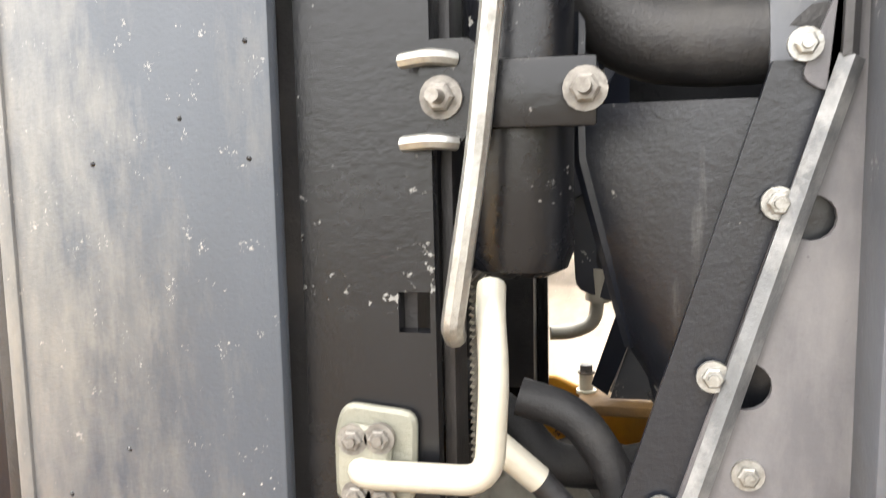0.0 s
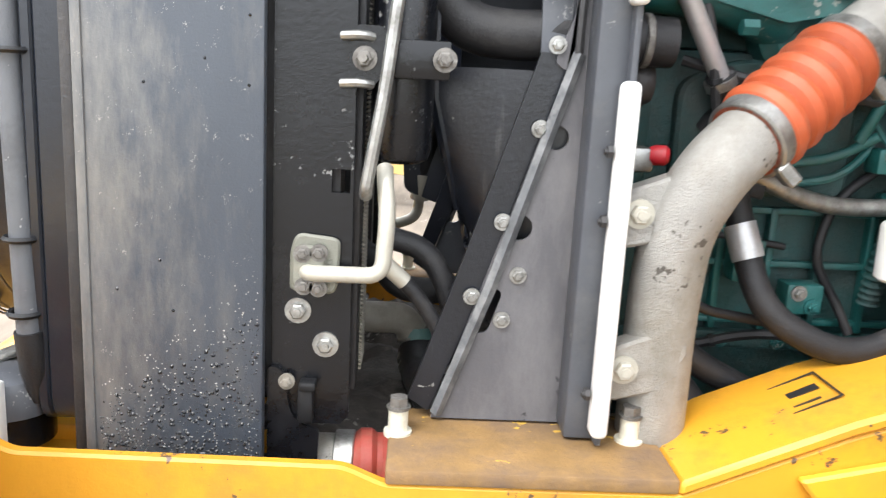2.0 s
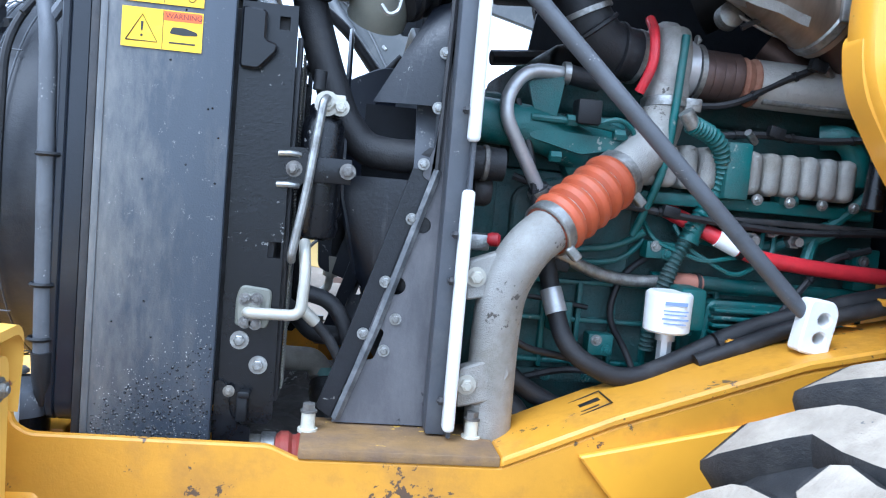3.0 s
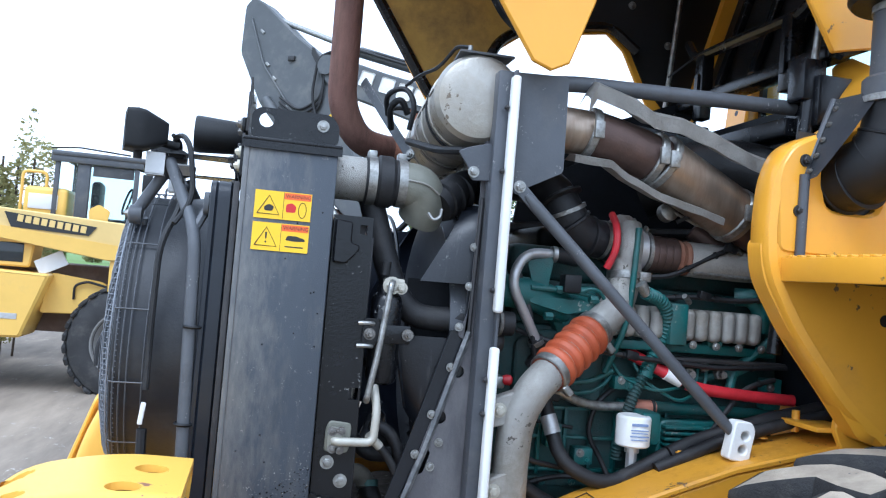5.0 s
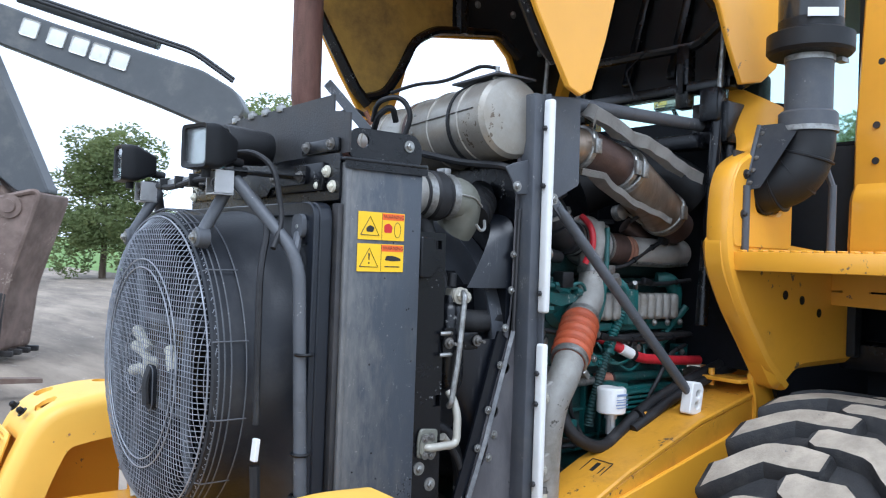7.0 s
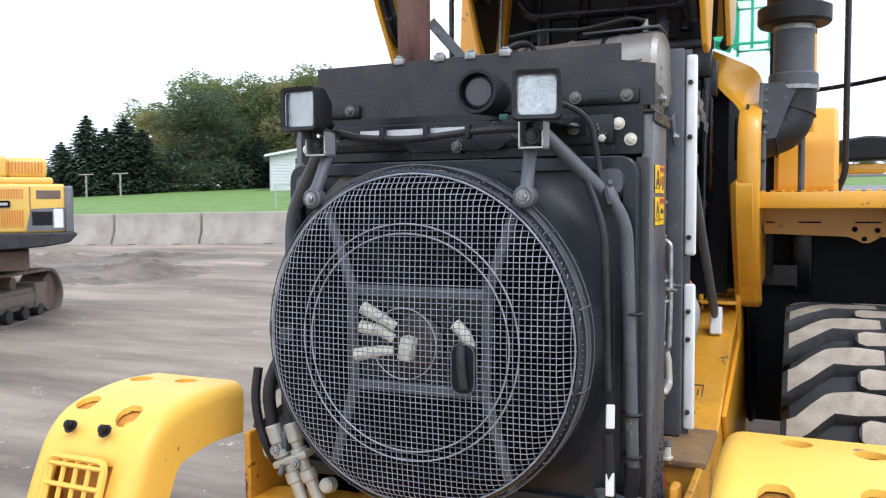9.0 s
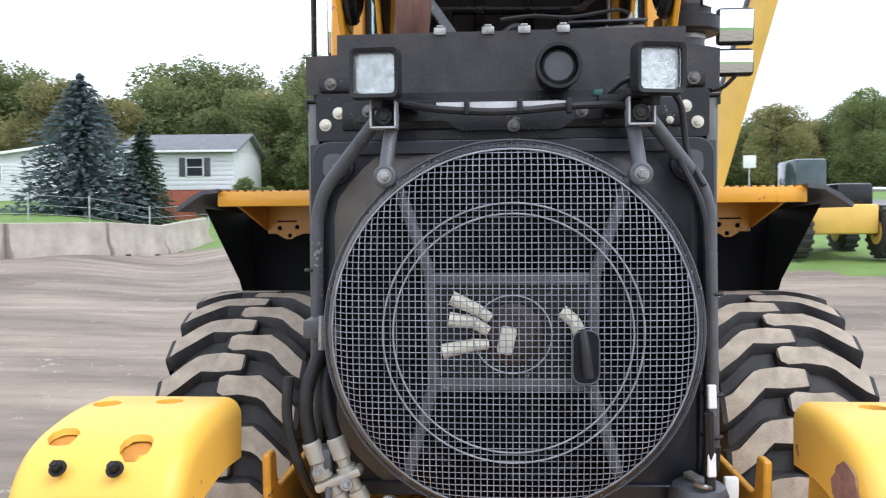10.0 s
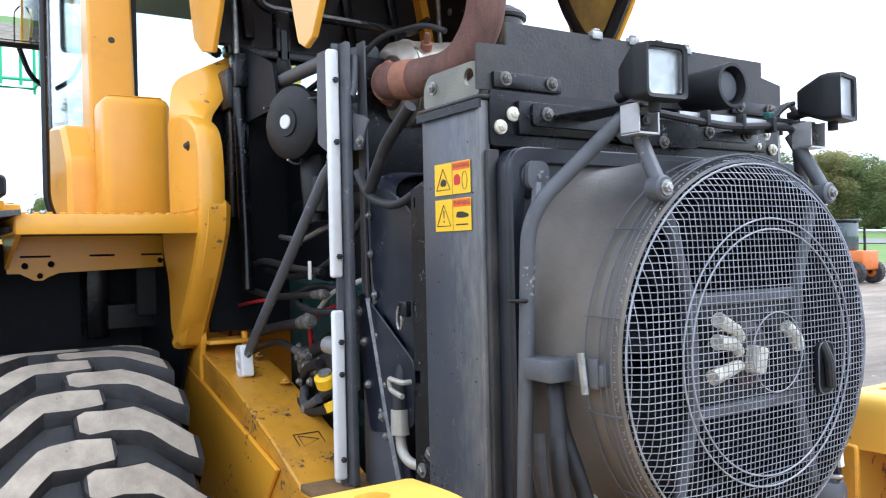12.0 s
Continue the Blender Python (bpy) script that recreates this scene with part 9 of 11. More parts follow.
# ---- surroundings: trees ----
M_BARK = surf("bark", (0.1, 0.075, 0.055), 0.9, var=0.3, scale=6, stretch=(1, 1, 0.3), bump=0.4, bump_scale=30)


def leaf_mat(name, base):
    """Leaf colour that also lets light through from behind."""
    m = surf(name, base, 0.75, var=0.3, scale=0.9, dirt=(base[0] * 1.6, base[1] * 1.3, base[2] * 1.1), dirt_amt=0.4, dirt_scale=0.5, bump=0.0, per_object=0.2, per_island=0.16, spec=0.2)
    nt = m.node_tree
    bs = nt.nodes["Principled BSDF"]
    tr = nt.nodes.new("ShaderNodeBsdfTranslucent")
    mx = nt.nodes.new("ShaderNodeMixShader")
    mx.inputs[0].default_value = 0.5
    nt.links.new(bs.inputs["Base Color"].links[0].from_socket, tr.inputs["Color"])
    nt.links.new(bs.outputs[0], mx.inputs[1])
    nt.links.new(tr.outputs[0], mx.inputs[2])
    nt.links.new(mx.outputs[0], nt.nodes["Material Output"].inputs["Surface"])
    return m


# Leaf bases lightened toward olive-grey: distance haze is put into the colour.
M_LEAF = leaf_mat("hazy_summer_leaves", (0.19, 0.235, 0.1))
M_LEAF2 = leaf_mat("yellowing_leaves", (0.28, 0.275, 0.125))
M_DEEP = leaf_mat("deep_green_leaves", (0.105, 0.145, 0.082))
M_NEEDLE = leaf_mat("dark_needles", (0.085, 0.125, 0.088))
M_BLUE = leaf_mat("blue_spruce_needles", (0.13, 0.17, 0.18))


def leaf_cloud(rng, blobs, n, size):
    """Many small bent leaf tufts spread through a set of uneven blobs."""
    verts, faces = [], []
    vols = [b[3] * b[4] * b[5] for b in blobs]
    tot = sum(vols)
    for b, v in zip(blobs, vols):
        for _ in range(int(n * v / tot)):
            d = Vector((rng.gauss(0, 1), rng.gauss(0, 1), rng.gauss(0, 1))).normalized() * (0.62 + 0.42 * rng.random())
            c = Vector((b[0] + d.x * b[3], b[1] + d.y * b[4], b[2] + d.z * b[5]))
            u = Vector((rng.gauss(0, 1), rng.gauss(0, 1), rng.gauss(0, 0.6))).normalized()
            w = u.cross(Vector((rng.gauss(0, 1), rng.gauss(0, 1), rng.gauss(0, 1)))).normalized()
            k = size * (0.55 + 0.9 * rng.random())
            i = len(verts)
            verts += [c - u * k, c + w * k * 0.45, c + u * k, c - w * k * 0.45]
            faces.append((i, i + 1, i + 2, i + 3))
    me = bpy.data.meshes.new("crown")
    me.from_pydata([tuple(v) for v in verts], [], faces)
    me.update()
    return me


def broadleaf(seed, h, w, mat, label):
    rng = random.Random(seed)
    th = thing("tree", (0, 0, 0), label, "tree", "broadleaf trees")
    part("trunk", tube([(0, 0, -0.3), (0.1, 0.05, h * 0.2), (0.0, 0.1, h * 0.45), (0.1, 0, h * 0.75)], 0, 9, 0, radii=[0.3, 0.24, 0.17, 0.06]), M_BARK, th)
    for k in range(7):
        a = rng.random() * 6.28
        z = h * (0.25 + 0.07 * k)
        part("limb", tube([(0, 0, z), (math.cos(a) * w * 0.2, math.sin(a) * w * 0.2, z + h * 0.08), (math.cos(a) * w * 0.38, math.sin(a) * w * 0.38, z + h * 0.18)], 0, 6, 0, radii=[0.1, 0.07, 0.025]), M_BARK, th)
    blobs = []
    for k in range(40):
        a, t = rng.random() * 6.28, rng.random()
        r = w * 0.43 * math.sqrt(rng.random()) * (1.05 - 0.75 * abs(t - 0.35))
        s = w * (0.12 + 0.1 * rng.random())
        blobs.append((r * math.cos(a), r * math.sin(a), h * (0.1 + 0.83 * t), s, s, s * 0.85))
    me = leaf_cloud(rng, blobs, 17000, h * 0.0155)
    me.materials.append(mat)
    part("crown", me, None, th)
    return th


def conifer(seed, h, w, mat, label):
    rng = random.Random(seed)
    th = thing("conifer", (0, 0, 0), label, "tree", "conifers")
    part("trunk", tube([(0, 0, -0.2), (0, 0, h * 0.5), (0, 0, h * 0.96)], 0, 8, 0, radii=[0.2, 0.12, 0.02]), M_BARK, th)
    verts, faces = [], []
    tiers = 26
    for k in range(tiers):
        t = k / (tiers - 1)
        z = h * (0.05 + 0.93 * t)
        R = w * 0.5 * (1 - t) ** 0.7 + 0.06
        n = int(10 + 32 * (1 - t))
        for j in range(n):
            a = 6.283 * (j + rng.random()) / n
            rr = R * (0.8 + 0.35 * rng.random())
            for q in range(12):
                f = (q + rng.random()) / 12
                c = Vector((math.cos(a) * rr * f, math.sin(a) * rr * f, z - rr * f * 0.28 + rng.gauss(0, 0.05)))
                u = Vector((math.cos(a) + rng.gauss(0, 0.5), math.sin(a) + rng.gauss(0, 0.5), rng.gauss(-0.1, 0.4))).normalized()
                v = u.cross(Vector((0, 0, 1)) + Vector((rng.gauss(0, 0.4), rng.gauss(0, 0.4), 0))).normalized()
                s = h * 0.026 * (0.7 + 0.6 * rng.random())
                i = len(verts)
                verts += [c - u * s, c + v * s * 0.5, c + u * s, c - v * s * 0.5]
                faces.append((i, i + 1, i + 2, i + 3))
    me = bpy.data.meshes.new("needles")
    me.from_pydata([tuple(v) for v in verts], [], faces)
    me.update()
    me.materials.append(mat)
    part("needles", me, None, th)
    return th


def plant(proto, x, y, k=1.0, turn=0.0, kz=None):
    ob = copy_thing(proto, Matrix.Identity(4))
    ob.matrix_basis = Matrix.Translation((x, y, gz(x, y) - 0.05)) @ Matrix.Rotation(turn, 4, 'Z') @ Matrix.Diagonal((k, k, kz or k, 1))
    return ob


def plant_trees():
    rng = random.Random(5)
    A = broadleaf(1, 11.0, 9.0, M_LEAF, "leafy green broadleaf tree at the edge of the lawn")
    B = broadleaf(2, 10.0, 8.0, M_LEAF2, "broadleaf tree turning yellow at the lawn edge")
    C = broadleaf(3, 12.5, 10.0, M_LEAF, "tall dark green broadleaf tree behind the house")
    D = conifer(4, 9.0, 6.4, M_NEEDLE, "dark green conifer by the lawn")
    K = broadleaf(9, 11.5, 10.5, M_DEEP, "dense dark green maple standing before the wood")
    S = conifer(6, 7.6, 7.4, M_BLUE, "blue spruce beside the white house")
    A.matrix_basis = Matrix.Translation((73, 45, gz(73, 45) - 0.1))
    B.matrix_basis = Matrix.Translation((70, 53, gz(70, 53) - 0.1))
    C.matrix_basis = Matrix.Translation((72, 24, gz(72, 24) - 0.1))
    D.matrix_basis = Matrix.Translation((47.6, 52.9, gz(47.6, 52.9) - 0.1)) @ Matrix.Diagonal((0.92, 0.92, 0.74, 1))
    K.matrix_basis = Matrix.Translation((54.3, 46.2, gz(54.3, 46.2) - 0.1)) @ Matrix.Diagonal((0.82, 0.82, 0.82, 1))
    S.matrix_basis = Matrix.Translation((40.2, 22.3, gz(40.2, 22.3) - 0.1)) @ Matrix.Diagonal((1.15, 1.15, 1, 1))
    plant(D, 42.5, 20.0, 0.62, 1.0)
    for x, y, k in ((46.3, 54.3, 0.5), (48.6, 51.8, 0.62), (49.6, 50.8, 0.7), (50.3, 49.6, 0.6), (45.4, 55.6, 0.36), (53.2, 49.0, 0.42), (56.5, 43.8, 0.45), (57.5, 43.0, 0.5)):
        plant(D, x, y, k * 1.55, rng.random() * 6, k)
    # wood behind the houses, from the far lawn round to the road side
    for i in range(58):
        a = radians(44 - 110 * i / 57)
        d = 84 + rng.uniform(-7, 9)
        k = rng.uniform(0.68, 0.95)
        if math.degrees(a) < -10:
            d, k = d * 1.08, k * 0.85
            plant(rng.choice((A, B, B)), (d + 6) * math.cos(a - 0.02), (d + 6) * math.sin(a - 0.02), k * 1.05, rng.random() * 6.28)
        elif math.degrees(a) < 9:
            d, k = d * 1.25, k * 0.5
        plant(rng.choice((A, A, C, C, B)), d * math.cos(a), d * math.sin(a), k, rng.random() * 6.28)
    for i in range(34):
        a = radians(50 - 110 * i / 33)
        d = 71 + rng.uniform(-4, 4)
        if 10 < math.degrees(a) < 30:
            plant(rng.choice((A, B, C)), d * math.cos(a), d * math.sin(a), rng.uniform(0.7, 0.95), rng.random() * 6.28)
    # nearer trees on the road side
    for x, y, k in ((58, -46, 0.75), (64, -38, 0.8), (48, -58, 0.7), (70, -24, 0.7), (74, -16, 0.6), (54, -52, 0.8), (44, -62, 0.75), (68, -31, 0.75)):
        plant(rng.choice((A, B)), x, y, k, rng.random() * 6.28)
    plant(A, 64, 13.5, 1.0, 1.3)
    plant(C, 72, 29.5, 1.12, 3.1)
    plant(C, 19.6, 38.6, 0.78, 0.7)
    plant(C, 57, 12.5, 0.72, 2.2)
    plant(B, 55.5, 52.5, 0.72, 0.4)
    plant(B, 62.5, 43.2, 0.95, 2.4)
    plant(C, 64, 41, 0.9, 5.2)
    plant(A, 60, 18, 0.8, 4.4)
    # thin far line over the yard's other side
    for i in range(26):
        a = radians(66 + 62 * i / 25)
        d = 120 + rng.uniform(-12, 25)
        plant(rng.choice((A, B, C)), d * math.cos(a), d * math.sin(a), rng.uniform(0.35, 0.62), rng.random() * 6.28)
    plant(B, -12.5, 34, 0.42, 1.0)
    plant(A, -9.5, 33, 0.38, 3.0)
    plant(C, 10.5, 40, 0.62, 5.0)


plant_trees()

# ---- surroundings: houses, barrier, road ----
M_SIDING = surf("white_siding", (0.66, 0.67, 0.68), 0.6, var=0.06, scale=2, bump=0.05)
M_ROOF = surf("grey_shingles", (0.16, 0.165, 0.175), 0.85, var=0.2, scale=3, bump=0.2)
M_BRICK = surf("red_brick", (0.3, 0.09, 0.055), 0.85, var=0.25, scale=5, bump=0.2)
M_CONC = surf("pale_concrete", (0.4, 0.36, 0.305), 0.85, var=0.14, scale=1.5, dirt=(0.24, 0.205, 0.165), dirt_amt=0.45, dirt_scale=1.2, bump=0.2, bump_scale=40)
M_ROAD = surf("old_asphalt", (0.2, 0.195, 0.19), 0.9, var=0.15, scale=1, bump=0.2)
M_DARKWIN = surf("dark_window_pane", (0.03, 0.035, 0.04), 0.08, var=0.1, bump=0.0)


def house(name, base, yaw, size, brick_h, label, wins):
    """A gabled house: L along its front, D deep, H to the eaves."""
    L, D, H = size
    th = thing(name, (0, 0, 0), label, "house")
    if brick_h:
        part("base_wall", span((0, 0, -1), (L, D, brick_h), 0.02), M_BRICK, th, "red brick lower storey")
    part("wall", join(span((0, 0, brick_h if brick_h else -1), (L, D, H), 0.02), plate([(0.0, H), (D, H), (D / 2, H + 1.3)], 'x', 0.02, L - 0.02)), M_SIDING, th)
    for i in range(int((H - brick_h) / 0.3)):
        part("siding_board", span((-0.015, -0.03, brick_h + 0.3 * i), (L + 0.015, -0.002, brick_h + 0.3 * i + 0.27), 0.01), M_SIDING, th)
    for sgn in (0, 1):
        r = span((-0.4, -0.45, 0), (L + 0.4, math.hypot(D / 2, 1.3) + 0.05, 0.12), 0.01)
        a = math.atan2(1.3, D / 2)
        m = Matrix.Translation((0, 0, H)) @ Matrix.Rotation(a, 4, 'X')
        if sgn:
            m = Matrix.Translation((L, D, H)) @ Matrix.Rotation(math.pi, 4, 'Z') @ Matrix.Rotation(a, 4, 'X')
        r.transform(m)
        part("roof_slope", r, M_ROOF, th)
    part("gutter", span((-0.4, -0.5, H - 0.12), (L + 0.4, -0.38, H + 0.02), 0.02), M_WHITE, th)
    for x, z, w, h, shut in wins:
        win = part("window", span((x - w / 2 - 0.08, -0.06, z - 0.08), (x + w / 2 + 0.08, -0.02, z + h + 0.08), 0.01), M_WHITE, th)
        part("pane", span((x - w / 2, -0.075, z), (x + w / 2, -0.062, z + h / 2 - 0.03)), M_DARKWIN, win)
        part("pane", span((x - w / 2, -0.075, z + h / 2 + 0.03), (x + w / 2, -0.062, z + h)), M_DARKWIN, win)
        if shut:
            for sx in (-1, 1):
                part("shutter", span((x + sx * (w / 2 + 0.32) - 0.2, -0.07, z - 0.05), (x + sx * (w / 2 + 0.32) + 0.2, -0.03, z + h + 0.05), 0.01), M_BULK, th, "grey shutter")
    th.matrix_basis = Matrix.Translation(base) @ Matrix.Rotation(radians(yaw), 4, 'Z')
    return th


_wh = house("white_house", (57.9, 26.7, 3.9), 35, (9.0, 12.6, 2.2), 0, "single-storey white sided house seen gable end on", [])
for _k in range(9):
    part("gable_board", span((-0.04, 0.04, 0.02 + 0.24 * _k), (-0.012, 12.56, 0.235 + 0.24 * _k), 0.006), M_SIDING, _wh)
part("rake_board", plate([(-0.4, 2.12), (6.3, 3.42), (13.0, 2.12), (13.0, 2.3), (6.3, 3.62), (-0.4, 2.3)], 'x', -0.43, -0.36), M_WHITE, _wh, "white rake board")
_gw = part("gable_window", span((-0.09, 9.55, 0.9), (-0.042, 10.75, 2.15), 0.01), M_WHITE, _wh)
for _z in (0.98, 1.55):
    part("pane", span((-0.1, 9.65, _z), (-0.088, 10.65, _z + 0.5)), M_DARKWIN, _gw)
_hb = house("brick_base_house", (49.2, 24.6, 1.9), -88, (7.5, 7.0, 4.6), 2.1, "pale sided house over a red brick lower storey", [(5.0, 3.0, 1.0, 1.1, True)])
part("entry_door", span((1.1, -0.08, 0.1), (2.0, -0.02, 2.0), 0.01), M_WHITE, _hb, "white glazed door")


def barrier():
    first = None
    line = [Vector(p) for p in ((14.6, 34.0, 0), (16.6, 23.5, 0), (18.4, 13.6, 0), (21.6, 11.5, 0), (26.6, 10.9, 0))]
    p, leg = line[0], 1
    while leg < len(line):
        u = (line[leg] - p).normalized()
        q = p + u * 3.05
        if (line[leg] - p).length < 1.6:
            leg += 1
            continue
        yaw = math.degrees(math.atan2(u.y, u.x))
        z0, z1 = gz(p.x, p.y), gz(q.x, q.y)
        m = pose(p.x, p.y, z0, 0, -math.degrees(math.atan2(z1 - z0, 3.05)), yaw)
        if first is None:
            first = thing("concrete_barrier", (0, 0, 0), "pale concrete barrier block with dirt along its foot", "barrier", "concrete barriers")
            prof = [(-0.3, -0.15), (0.3, -0.15), (0.3, 0.09), (0.15, 0.36), (0.11, 0.95), (-0.11, 0.95), (-0.15, 0.36), (-0.3, 0.09)]
            part("block", plate(prof, 'x', 0.03, 3.0, bev=0.02), M_CONC, first)
            for x in (0.7, 2.3):
                part("lifting_slot", span((x - 0.14, -0.31, -0.1), (x + 0.14, 0.31, 0.0), 0.01), M_GREYDK, first)
            first.matrix_basis = m
        else:
            copy_thing(first, m)
        p = q


barrier()


def roadside():
    bm = bmesh.new()
    rows = []
    for i in range(40):
        y = 6 - 3.2 * i
        x = 40 - max(0, -y - 10) * 0.28 - max(0, y) * 0.1
        rows.append([bm.verts.new((x + o, y, gz(x + o, y) + 0.05)) for o in (0, 2.2, 4.4, 6.6)])
    for a, b in zip(rows, rows[1:]):
        for j in range(3):
            bm.faces.new((a[j], a[j + 1], b[j + 1], b[j]))
    bmesh.ops.recalc_face_normals(bm, faces=bm.faces[:])
    tagged(part("road", bm, M_ROAD), "grey country road beyond the lawn", "road", kind="structure")
    th = thing("guard_rail", (40, 0, 3), "pale steel guard rail along the road", "rail")
    pts = [(47 - max(0, -y - 10) * 0.28 - max(0, y) * 0.1, y, gz(47 - max(0, -y - 10) * 0.28 - max(0, y) * 0.1, y) + 0.6) for y in (4, -6, -16, -26, -36, -46, -60, -75)]
    part("beam", tube(pts, 0.14, 6, 0), M_SILVER, th)
    for i in range(24):
        y = 4 - 3.3 * i
        x = 47 - max(0, -y - 10) * 0.28 - max(0, y) * 0.1
        part("post", span((x + 0.1, y - 0.06, gz(x, y) - 0.2), (x + 0.22, y + 0.06, gz(x, y) + 0.7)), M_SILVER, th)
    p = thing("utility_pole", (40.5, -23.3, gz(40.5, -23.3)), "weathered wooden utility pole with a crossarm", "pole")
    z0 = gz(40.5, -23.3)
    part("pole", rod((40.5, -23.3, z0 - 0.5), (40.5, -23.3, 10.6), 0.14, 0.1, 10), M_CONC, p)
    part("crossarm", span((40.42, -24.2, 10.2), (40.55, -22.4, 10.32), 0.01), M_BARK, p)
    part("transformer", rod((40.4, -23.65, 7.6), (40.4, -23.65, 8.5), 0.22), M_SILVER, p)


roadside()

# ---- surroundings: machines in the yard ----
M_EXGREY = surf("excavator_grey", (0.085, 0.09, 0.095), 0.5, var=0.12, scale=2, dirt=(0.2, 0.19, 0.17), dirt_amt=0.3, dirt_scale=2, bump=0.03)
M_BUCKET = surf("muddy_bucket_steel", (0.21, 0.155, 0.13), 0.75, var=0.35, scale=2.2, dirt=(0.1, 0.068, 0.055), dirt_amt=0.5, dirt_scale=1.8, fleck=(0.34, 0.28, 0.23), fleck_amt=0.06, fleck_scale=20, bump=0.25, bump_scale=30)
M_TRACKMUD = surf("dried_mud_on_steel", (0.19, 0.155, 0.122), 0.85, var=0.3, scale=3, dirt=(0.08, 0.065, 0.055), dirt_amt=0.4, dirt_scale=3, bump=0.2)
M_CABDARK = surf("dark_cab_glass", (0.05, 0.075, 0.08), 0.06, var=0.3, scale=2, bump=0.0)
M_EXGREY2 = surf("counterweight_grey", (0.14, 0.145, 0.15), 0.5, var=0.12, scale=2, dirt=(0.26, 0.23, 0.19), dirt_amt=0.3, dirt_scale=2, bump=0.03)
M_EXYEL = surf("excavator_yellow", (0.74, 0.47, 0.1), 0.4, var=0.08, scale=2, dirt=(0.4, 0.27, 0.1), dirt_amt=0.15, dirt_scale=2, bump=0.02)
M_CREAM = surf("faded_cream_yellow", (0.7, 0.5, 0.18), 0.55, var=0.1, scale=2, dirt=(0.4, 0.3, 0.17), dirt_amt=0.3, dirt_scale=2, bump=0.03)
M_MUD = surf("muddy_brown_steel", (0.13, 0.085, 0.065), 0.75, var=0.25, scale=3, dirt=(0.25, 0.2, 0.16), dirt_amt=0.45, dirt_scale=2.5, bump=0.15)
M_GREENB = surf("lift_green", (0.03, 0.42, 0.2), 0.45, var=0.08, scale=3, bump=0.02)
M_ORNG = surf("machine_orange", (0.6, 0.16, 0.03), 0.5, var=0.12, scale=4, bump=0.03)
M_RIMGREY = surf("dusty_rim_grey", (0.2, 0.195, 0.185), 0.6, var=0.2, scale=6, dirt=(0.1, 0.095, 0.088), dirt_amt=0.5, dirt_scale=6, bump=0.1)
M_TIRE2 = surf("far_tyre", (0.03, 0.03, 0.031), 0.8, var=0.25, scale=5, dirt=(0.12, 0.11, 0.1), dirt_amt=0.4, dirt_scale=4, bump=0.1)


def road_wheel(parent, c, r, w, ax=(0, 1, 0), rim=None):
    ax = Vector(ax).normalized()
    t = part("wheel", lathe(Vector(c) - ax * w / 2, ax, [(0, r * 0.5), (0.01, r * 0.88), (w * 0.16, r), (w * 0.84, r), (w - 0.01, r * 0.88), (w, r * 0.5)], 32), M_TIRE2, parent)
    part("rim", lathe(Vector(c) - ax * (w / 2 + 0.015), ax, [(0, r * 0.46), (0.02, r * 0.5), (0.06, r * 0.42), (0.06, r * 0.2), (0.0, r * 0.18), (0.0, 0)], 24), rim or M_SILVER, t)
    part("rim", lathe(Vector(c) + ax * (w / 2 + 0.015), -ax, [(0, r * 0.46), (0.02, r * 0.5), (0.06, r * 0.42), (0.06, r * 0.2), (0.0, r * 0.18), (0.0, 0)], 24), rim or M_SILVER, t)
    for k in range(18):
        a = 6.283 * k / 18
        d, p, q = ring_frame(ax)
        m = Vector(c) + (p * math.cos(a) + q * math.sin(a)) * r
        b = box((0, 0, 0), (w * 0.96, 0.1, r * 0.09), 0.012, 1)
        b.transform(Matrix.Translation(m) @ Matrix((p * -math.sin(a) + q * math.cos(a), ax, p * math.cos(a) + q * math.sin(a))).transposed().to_4x4() @ Matrix.Rotation(radians(90), 4, 'Z'))
        part("lug", b, M_TIRE2, t)
    return t


